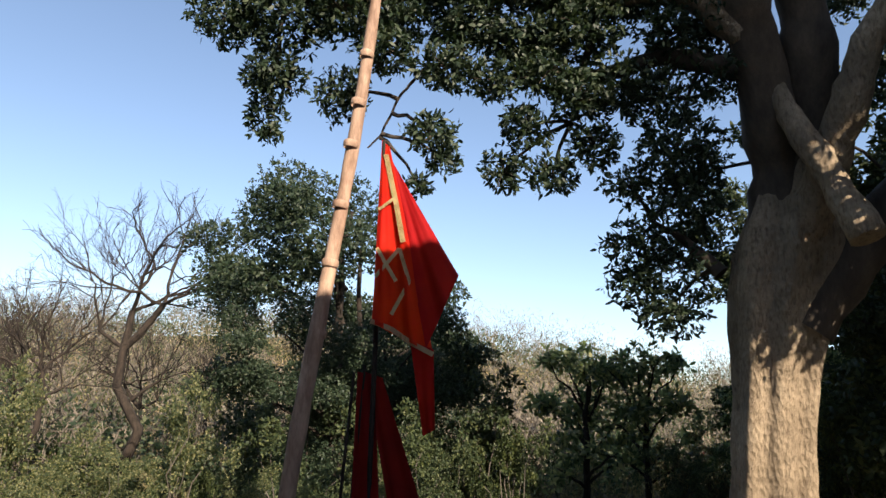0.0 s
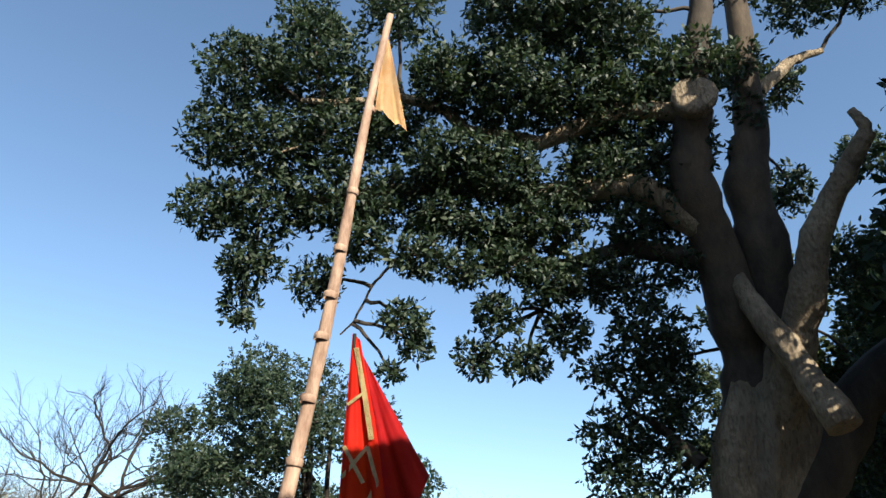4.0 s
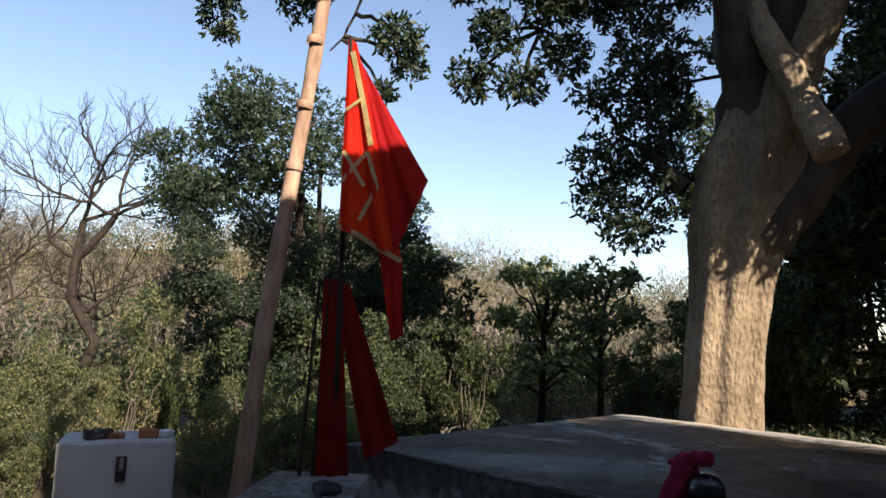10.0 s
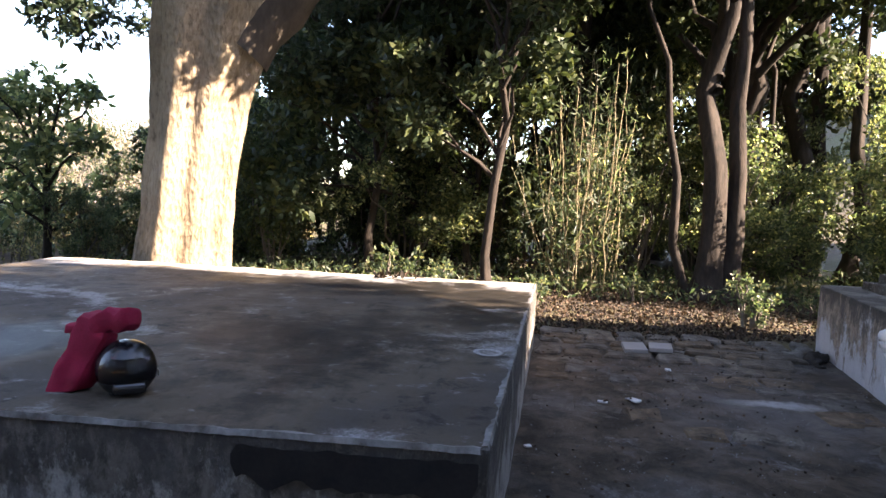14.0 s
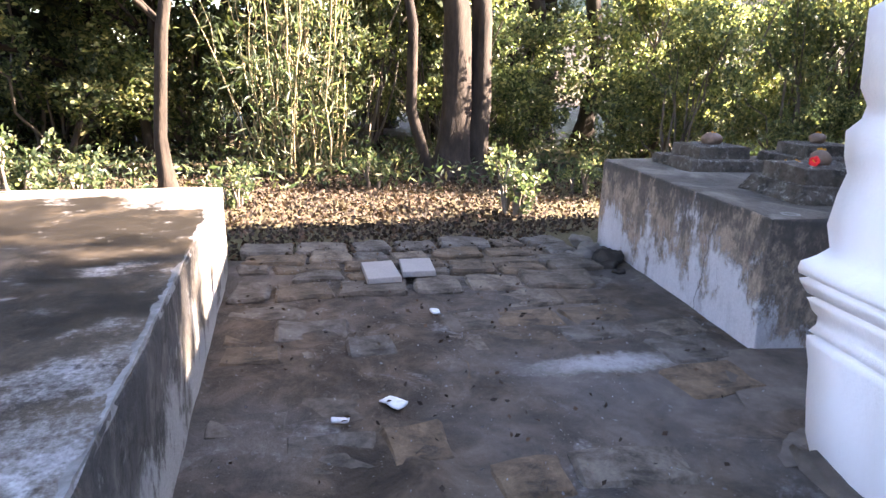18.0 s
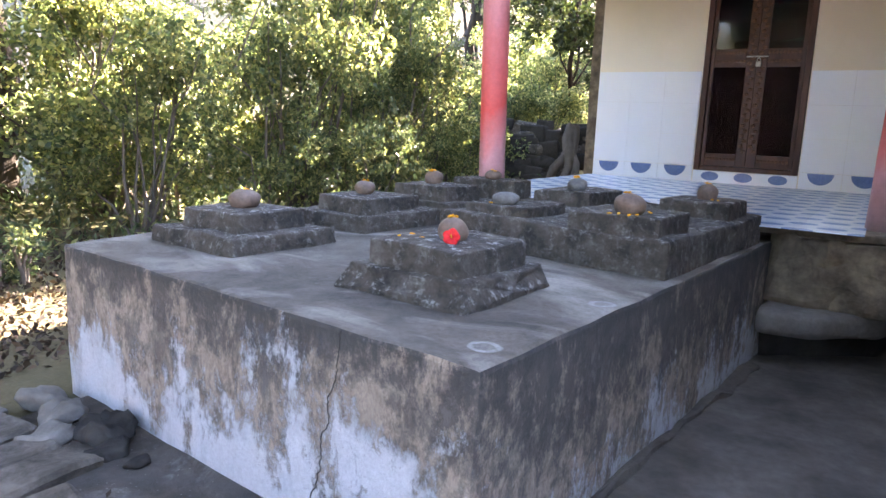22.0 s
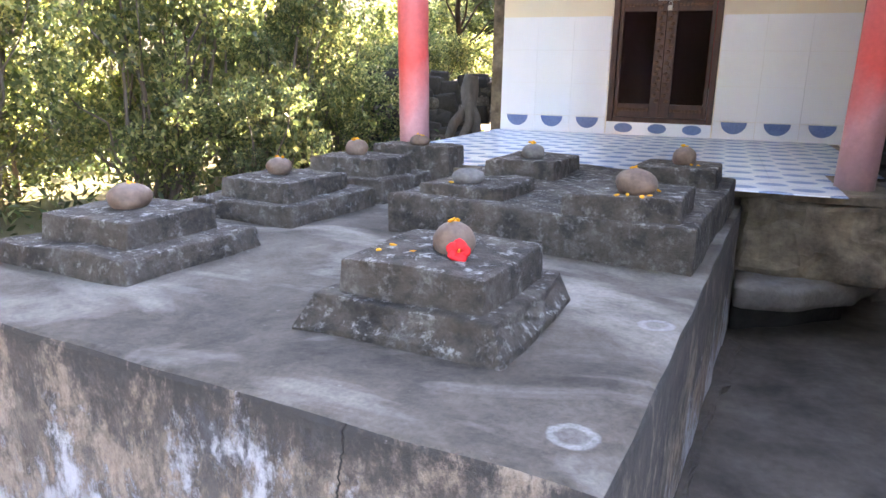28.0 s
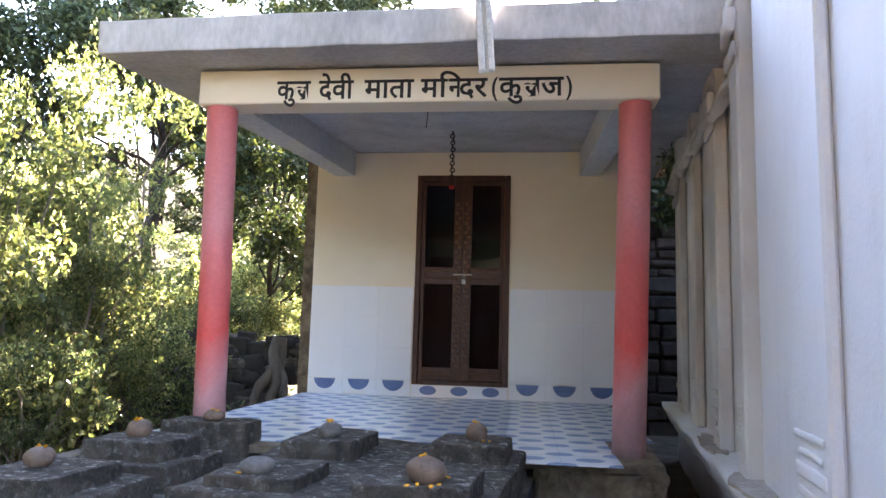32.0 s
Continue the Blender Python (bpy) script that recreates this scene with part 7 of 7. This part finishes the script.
# ---- platform one: helmet, scarf, step, flag base ----
def helmet():
    h = thing("helmet", 2.62, -3.88, P1_TOP + 0.002, 40, "black motorcycle helmet with a clear visor on the platform", "helmet")
    bm = bmesh.new()
    bmesh.ops.create_uvsphere(bm, u_segments=28, v_segments=18, radius=0.135)
    for v in bm.verts:
        v.co.x *= 1.12
        v.co.z = max(v.co.z, -0.105) if v.co.x < 0.08 else v.co.z
    for f in [f for f in bm.faces if f.calc_center_median().x > 0.07 and -0.035 < f.calc_center_median().z < 0.06]:
        bm.faces.remove(f)
    part("shell", bm, MAT["black"], h, "glossy black shell", True).matrix_basis = pose(0, 0, 0.112)
    bm = bmesh.new()
    bmesh.ops.create_uvsphere(bm, u_segments=28, v_segments=18, radius=0.139)
    for f in [f for f in bm.faces if not (f.calc_center_median().x > 0.05 and -0.04 < f.calc_center_median().z < 0.065)]:
        bm.faces.remove(f)
    for v in bm.verts:
        v.co.x *= 1.12
    part("visor", bm, MAT["visor"], h, "smoky clear visor", True).matrix_basis = pose(0, 0, 0.112)
    part("chin_bar", box(0.09, -0.07, 0.02, 0.155, 0.07, 0.07, 0.02, segs=3), MAT["black"], h)
    part("side_stripe", box(-0.05, 0.1335, 0.07, 0.06, 0.1375, 0.10, 0.001), MAT["steel"], h, "silver side decal")
    part("lining", box(-0.09, -0.08, 0.0, 0.07, 0.08, 0.02, 0.006), MAT["lettering"], h)
    for c in h.children:
        c.matrix_basis = Matrix.Diagonal((0.80, 0.80, 0.80, 1)) @ c.matrix_basis


helmet()


def scarf():
    s = thing("scarf", 2.66, -4.06, P1_TOP + 0.002, 0, "maroon cloth bag slumped beside the helmet", "scarf")
    bm = cut(box(-0.07, -0.10, 0.0, 0.07, 0.05, 0.25, 0.03, segs=2), 4)
    for v in bm.verts:
        f = v.co.z / 0.25
        v.co.x, v.co.y = v.co.x * (1 - 0.35 * f) - 0.03 * f, v.co.y * (1 - 0.10 * f) + 0.09 * f
        v.co.z += 0.03 * math.sin(v.co.y * 40) * f
    rough(bm, 0.022, 9, 3)
    rough(bm, 0.010, 28, 5)
    part("bag", bm, MAT["scarf"], s, "", True)
    bm = cut(box(-0.06, 0.0, 0.215, 0.015, 0.24, 0.285, 0.025, segs=2), 4)
    for v in bm.verts:
        v.co.z += 0.18 * (v.co.y - 0.05) + 0.012 * math.sin(v.co.y * 60 + v.co.x * 30)
    rough(bm, 0.024, 11, 7)
    part("fold", bm, MAT["scarf"], s, "loose end folded over the helmet", True)
    bm = cut(box(-0.05, -0.05, 0.21, 0.0, 0.05, 0.245, 0.012, segs=2), 3)
    rough(bm, 0.02, 14, 9)
    part("flap", bm, MAT["scarf"], s, "", True)


scarf()
twig = thing("dry_twig", -1.38, -3.75, P1_TOP + 0.01, 15, "dry twig with dead leaves on the platform edge", "twig")
rng = np.random.default_rng(2)
v, f = tube_arrays([list(zip(bend((0, -0.25, 0.005), (0.02, 0.22, 0.012), 6, 0.01, 0.1, rng), np.linspace(0.006, 0.003, 6)))], 5)
arrays("stick", v, f, MAT["dark_bark"], twig, True)
v, f = leaf_arrays(np.stack([rng.normal(0, 0.03, 26), rng.uniform(-0.25, 0.2, 26), rng.uniform(0.01, 0.04, 26)], 1), 0.09, rng)
arrays("foliage", v, f, MAT["litter"], twig)

bm = bmesh.new()
rows_of = []
for k in range(41):
    s = k / 40
    lo, hi = 0.03 + 0.05 * noise.noise(Vector((s * 9, 1, 0))) + 0.03 * noise.noise(Vector((s * 40, 2, 0))), 0.15 + 0.012 * noise.noise(Vector((s * 11, 5, 0)))
    rows_of.append([bm.verts.new((0.80 * s, 0, z)) for z in (lo + 0.06 * (k == 0) + 0.05 * (k == 40), (lo + hi) / 2, hi - 0.03 * (k == 0))])
for p, q in zip(rows_of, rows_of[1:]):
    for i in range(2):
        bm.faces.new((p[i], q[i], q[i + 1], p[i + 1]))
bmesh.ops.solidify(bm, geom=bm.faces[:], thickness=0.012)
mould = part("mould_patch", bm, MAT["lettering"])
mould.matrix_basis = pose(2.932, -3.30, 0.355, 0, 0, 93.0)
tagged(mould, "black tar-like stain on the platform's front", "stain")
for name, plan, top, lab in (("step_block", [(2.89, -5.25), (3.40, -5.25), (3.40, -4.44), (2.89, -4.44)], 0.25, "low plastered step block against the platform"),
                             ("flag_base", [(4.79, -5.66), (4.25, -5.20), (3.62, -5.92), (4.13, -6.42)], 0.50, "square plastered block that holds the flags")):
    ob = part(name, slab(plan[::-1] if name != "step_block" else plan, -0.06, top, 0.02, 4, 0.012, len(name) * 1.0), MAT["pale_plaster" if name == "flag_base" else "grey_plaster"])
    tagged(ob, lab, "block")


def flag_base_cord():
    """Dark cloth knotted on top of the block, its end hanging down the front."""
    base = bpy.data.objects["flag_base"]
    rng = np.random.default_rng(34)
    line = [(4.20, -5.55, 0.515), (4.28, -5.50, 0.545), (4.33, -5.42, 0.535), (4.375, -5.33, 0.525), (4.415, -5.297, 0.50), (4.43, -5.283, 0.44), (4.425, -5.287, 0.30), (4.43, -5.284, 0.12), (4.44, -5.278, 0.02)]
    radii = [0.02, 0.026, 0.022, 0.017, 0.013, 0.014, 0.012, 0.014, 0.007]
    v, f = tube_arrays([list(zip(line, radii))], 12, 0.10)
    arrays("hanging_cord", v, f, MAT["cord_cloth"], base, True, "dark blue-grey knotted cloth cord")
    turn = [((4.425 + 0.018 * math.cos(a), -5.287 + 0.018 * math.sin(a), 0.25 + 0.004 * math.sin(3 * a)), 0.004) for a in np.linspace(0, 2 * math.pi, 14)]
    v, f = tube_arrays([turn], 5)
    arrays("string", v, f, MAT["paper"], base, True, "pale string tied round the cord")
    bm = bmesh.new()
    bmesh.ops.create_icosphere(bm, subdivisions=3, radius=0.075, matrix=pose(4.22, -5.52, 0.53) @ Matrix.Diagonal((1.3, 1.0, 0.55, 1)))
    part("knot", rough(bm, 0.03, 14, 5), MAT["cord_cloth"], base, "", True)


flag_base_cord()


def cloth(points, nu, nv, wave, seed):
    """A hanging cloth between four corners (top-left, top-right, bottom-right, bottom-left), with folds."""
    a, b, c, d = (np.array(p, float) for p in points)
    bm = bmesh.new()
    nor = np.cross(b - a, d - a)
    if np.linalg.norm(nor) < 1e-6:
        nor = np.cross(c - a, d - a)
    nor /= np.linalg.norm(nor)
    grid = []
    for i in range(nv + 1):
        t, row = i / nv, []
        for j in range(nu + 1):
            s = j / nu
            p = (a * (1 - s) + b * s) * (1 - t) + (d * (1 - s) + c * s) * t
            fold = wave * t * (math.sin(s * 11 + seed + 2 * t) + 0.5 * math.sin(s * 23 + seed * 2)) + wave * 0.5 * noise.noise(Vector((s * 3, t * 3, seed)))
            row.append(bm.verts.new(p + nor * fold))
        grid.append(row)
    for i in range(nv):
        for j in range(nu):
            bm.faces.new((grid[i][j], grid[i][j + 1], grid[i + 1][j + 1], grid[i + 1][j]))
    bmesh.ops.solidify(bm, geom=bm.faces[:], thickness=0.004)
    return bm


def ribbon(points, width=0.02, off=(0.012, 0.016, 0)):
    v, f = [], []
    pts = np.array(points, float) + off
    bm = bmesh.new()
    for p, q in zip(pts, pts[1:]):
        way = (q - p) / np.linalg.norm(q - p)
        side = np.cross(way, (0.62, 0.78, 0))
        side /= np.linalg.norm(side)
        c = [bm.verts.new(w) for w in (p - side * width, q - side * width, q + side * width, p + side * width)]
        bm.faces.new(c)
    bmesh.ops.solidify(bm, geom=bm.faces[:], thickness=0.004)
    return bm


def flags():
    o = Vector((3.88, -6.03, 0.45))
    flag = thing("red_flag", *o, 0, "red temple flag with gold ribbon on a bamboo stick", "flag")

    def p(name, bm, m, label="", parent=flag, smooth=True):
        bm.transform(Matrix.Translation(-o))
        return part(name, bm, MAT[m], parent, label, smooth)
    v, f = tube_arrays([[((0, 0, -0.1), 0.022), ((0.03, 0.05, 1.2), 0.02), ((0.09, 0.13, 2.4), 0.017), ((0.14, 0.21, 3.22), 0.012)]], 8)
    arrays("stick", v, f, MAT["dark_bark"], flag, True, "dark bamboo flagstick")
    sheet = p("cloth", cloth([(4.03, -5.84, 3.68), (3.98, -5.80, 3.62), (3.66, -5.58, 2.02), (4.04, -5.84, 2.24)], 22, 30, 0.035, 1.0), "orange_cloth", "bright orange-red cloth")
    p("cloth_wing", cloth([(3.96, -5.80, 3.52), (3.90, -5.76, 3.40), (3.52, -5.48, 2.62), (3.70, -5.62, 2.06)], 14, 22, 0.03, 2.2), "red_cloth")
    p("cloth_tail", cloth([(3.80, -5.68, 2.12), (3.66, -5.58, 2.06), (3.64, -5.56, 1.50), (3.70, -5.62, 1.45)], 8, 12, 0.02, 3.0), "red_cloth")
    p("ribbon", ribbon([(4.0, -5.815, 3.55), (3.92, -5.76, 3.15), (3.87, -5.72, 2.85)]), "gold", "gold ribbon", sheet)
    p("ribbon", ribbon([(4.03, -5.83, 3.10), (3.93, -5.765, 3.20)], 0.012), "gold", "", sheet)
    p("ribbon", ribbon([(4.03, -5.83, 2.80), (3.90, -5.745, 2.55)], 0.014), "gold", "", sheet)
    p("ribbon", ribbon([(4.03, -5.83, 2.58), (3.89, -5.735, 2.80), (3.82, -5.69, 2.55), (3.92, -5.76, 2.30)], 0.014), "gold", "", sheet)
    p("hem", ribbon([(4.045, -5.84, 2.25), (3.92, -5.76, 2.20), (3.80, -5.67, 2.10), (3.66, -5.58, 2.02)], 0.018), "pale_cloth", "pale worn hem", sheet)
    second = thing("lower_flag", 3.96, -6.04, 0.45, 0, "long red flag cloth hanging in strips from a second stick, coloured darker for shade", "flag")
    o2 = Vector((3.96, -6.04, 0.45))
    v, f = tube_arrays([[((0.04, -0.05, 0.0), 0.018), ((0.02, -0.03, 0.8), 0.017), ((0.0, 0.0, 1.5), 0.014)], [((0.12, -0.1, 0.0), 0.014), ((0.06, -0.05, 1.45), 0.011)]], 7)
    arrays("stick", v, f, MAT["dark_bark"], second, True)
    for corners, sd in (([(4.01, -6.06, 1.90), (3.90, -5.99, 1.88), (3.80, -5.93, 0.47), (4.00, -6.05, 0.47)], 4.0), ([(3.96, -6.03, 1.90), (3.85, -5.96, 1.86), (3.50, -5.76, 0.74), (3.70, -5.89, 0.60)], 5.5)):
        bm = cloth(corners, 10, 24, 0.022, sd)
        bm.transform(Matrix.Translation(-o2))
        # the strips' shade is painted: a darker copy of the red cloth
        part("strip", bm, MAT["shaded_red_cloth"], second, "", True)


flags()


def tall_pole():
    b, t = np.array((4.37, -6.55, -0.05)), np.array((3.82, -5.96, 7.42))
    pole = thing("flagpole", *b, 0, "tall leaning flagpole of peeled wood wrapped with cord", "flagpole")
    rng = np.random.default_rng(31)
    line = [((t - b) * f + (0.03 * math.sin(9 * f), 0.02 * math.sin(7 * f + 1), 0), (0.073 - 0.036 * f) * rng.uniform(0.94, 1.08)) for f in np.linspace(0, 1, 40)]
    v, f = tube_arrays([line], 14)
    arrays("shaft", v, f, MAT["pole"], pole, True)
    for fr in (0.30, 0.375, 0.44, 0.51, 0.56, 0.62, 0.70, 0.83):
        way = (t - b) / np.linalg.norm(t - b)
        c = (t - b) * fr
        r = 0.077 - 0.036 * fr
        v, f = tube_arrays([[(c - way * 0.03, r), (c - way * 0.015, r + 0.006), (c + way * 0.015, r + 0.006), (c + way * 0.03, r)]], 14)
        arrays("cord_wrap", v, f, MAT["pole"], pole, True)
    bm = cloth([(3.86, -5.98, 7.1), (3.82, -5.95, 7.08), (3.64, -5.80, 5.85), (3.90, -6.0, 6.15)], 8, 16, 0.03, 6.0)
    bm.transform(Matrix.Translation(-Vector(b)))
    part("pennant", bm, MAT["pale_cloth"], pole, "faded orange and white pennant", True)


tall_pole()


def offering_box():
    t = thing("offering_box", 4.90, -7.485, -0.05, -16.0, "grey-white concrete offering box with a padlock and bricks on top", "offering box")
    part("body", rough(cut(box(-0.37, -0.30, 0.0, 0.44, 0.30, 0.71, 0.02), 3), 0.010, 4), MAT["box_paint"], t)
    part("recess", box(-0.035, 0.303, 0.42, 0.04, 0.309, 0.60, 0.002), MAT["iron"], t, "dark iron hasp plate")
    part("hasp", box(-0.015, 0.311, 0.50, 0.015, 0.318, 0.59, 0.003), MAT["steel"], t)
    part("padlock", box(-0.03, 0.320, 0.43, 0.03, 0.345, 0.51, 0.008), MAT["black"], t)
    for k, (x, y, w, m) in enumerate(((-0.17, 0.14, 0.14, "brick"), (0.18, 0.14, 0.20, "stone"), (-0.29, 0.10, 0.11, "paper"), (0.05, 0.16, 0.07, "brick"))):
        ob = part("loose_brick", rough(cut(box(-w / 2, -0.05, 0, w / 2, 0.05, 0.07 - 0.02 * (k > 1), 0.01), 1), 0.008, 8, k), MAT[m])
        ob.matrix_basis = t.matrix_basis @ pose(x, y, 0.708, 0, 0, 20 * k)
        tagged(ob, ("worn orange brick on the offering box", "dark grey stone on the offering box", "white scrap on the offering box", "broken bit of brick on the offering box")[k], "brick")


offering_box()


# ---- beside the temple ----
def rubble_bank():
    w = thing("rubble_bank", -3.0, 7.3, 0.25, 8, "dark tumbled dry-stone bank beside the temple", "stone bank")
    rng = np.random.default_rng(66)
    for k in range(95):
        x, z = rng.uniform(-1.3, 1.3), rng.uniform(0.0, 1.0)
        sx, sz = rng.uniform(0.10, 0.24), rng.uniform(0.06, 0.13)
        bm = rough(box(-sx, -0.12, -sz, sx, 0.12, sz, 0.03, segs=2), 0.03, 6, k)
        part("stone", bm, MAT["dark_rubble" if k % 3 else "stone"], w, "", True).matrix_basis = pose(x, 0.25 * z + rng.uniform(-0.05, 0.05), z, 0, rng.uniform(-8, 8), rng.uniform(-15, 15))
    root = thing("old_root", -2.72, 6.75, 0.30, 0, "pale gnarled tree root clasping the stones", "root")
    lines = [list(zip(bend((0, 0.3, 0.95), tip, 7, 0, 0.18, rng), np.linspace(0.085, 0.04, 7))) for tip in ((0.05, -0.15, -0.05), (-0.22, -0.1, -0.05), (0.26, 0.0, 0.0))]
    v, f = tube_arrays(lines, 9)
    arrays("root_limb", v, f, MAT["grey_bark"], root, True)


rubble_bank()

# ---- loose slabs and scraps on the courtyard floor ----
for x, y, rz, z, half in ((-1.42, -1.564, -1, 0.060, 0.22), (-1.46, -1.33, -6, 0.068, 0.18)):
    ob = part("loose_slab", box(-half, -0.10, -0.025, half, 0.10, 0.012, 0.004), MAT["new_tile"])
    ob.matrix_basis = pose(x, y, z - 0.012, 2, -3, rz)
    tagged(ob, "new smooth grey floor slab lying loose on the stones", "slab", "loose slabs")
for k, (x, y, s) in enumerate(((-0.73, -1.37, 0.035), (0.25, -1.74, 0.05), (0.35, -1.95, 0.03), (1.32, -2.40, 0.02))):
    bm = cut(box(-s, -s * 0.6, 0, s, s * 0.6, 0.012, 0.003), 2)
    rough(bm, 0.008, 30, k)
    ob = part("paper_scrap", bm, MAT["paper"], None, "", True)
    ob.matrix_basis = pose(x, y, 0.012, 0, 0, 40 * k)
    tagged(ob, "crumpled white paper scrap on the dirty floor", "paper scrap", "paper scraps")


# ---- paving stones, wall and floor tiles ----
def paving():
    rng = np.random.default_rng(23)
    x = -2.32
    while x < 0.9:
        w = rng.uniform(0.20, 0.33)
        y = -2.44
        while y < (-0.08 if x > -2.0 else 0.1):
            h = rng.uniform(0.20, 0.46)
            if y + h > 0.12:
                break
            if rng.uniform() > 0.10 + 0.32 * (x > -1.1) + 0.25 * (x > -0.3):
                gap = rng.uniform(0.004, 0.03)
                bm = cut(box(-w / 2 + gap, -h / 2 + gap, -0.05, w / 2 - 0.01, h / 2 - 0.01, rng.uniform(-0.008, 0.014) + 0.022 * (x + w < -0.8), 0.016), 2)
                rough(bm, 0.022, 5, x * 3 + y)
                rough(bm, 0.010, 22, x + y * 2)
                part("paving_stone", bm, MAT["paving"], yard).matrix_basis = pose(x + w / 2, y + h / 2, 0.0, rng.uniform(-1.5, 1.5), rng.uniform(-1.5, 1.5), rng.uniform(-9, 9))
            y += h
        x += w


paving()


def floor_tiles():
    bm = box(-0.1495, -0.1495, -0.006, 0.1495, 0.1495, 0.0, 0.001)
    data = mesh_of("floor_tile", bm, MAT["floor_tile"])
    for i in range(10):
        for j in range(11):
            x, y = -1.88 + 0.30 * i, WALL_Y - 0.17 - 0.30 * j
            right = 0.92 + 0.055 * (y - 2.7)
            if x + 0.15 > right or y < 2.9 and x < -0.3:
                continue
            ob = new("floor_tile", data)
            ob.parent = temple
            ob.matrix_basis = pose(x - TX, y - TY, FLOOR_Z + 0.0005)


floor_tiles()


# ---- the name on the beam ----
for body, xa, xb in (("कुल", -1.33, -1.12), ("देवी", -1.07, -0.855), ("माता", -0.79, -0.49), ("म", -0.45, -0.34), ("ि", -0.345, -0.21), ("न", -0.285, -0.205), ("दर", -0.225, -0.055), ("कुलज", 0.01, 0.385)):
    letters(body, xa, xb)
for body, xa, xb in (("(", -0.03, 0.005), (")", 0.395, 0.43)):
    letters(body, xa, xb, 2.745, 0.15)
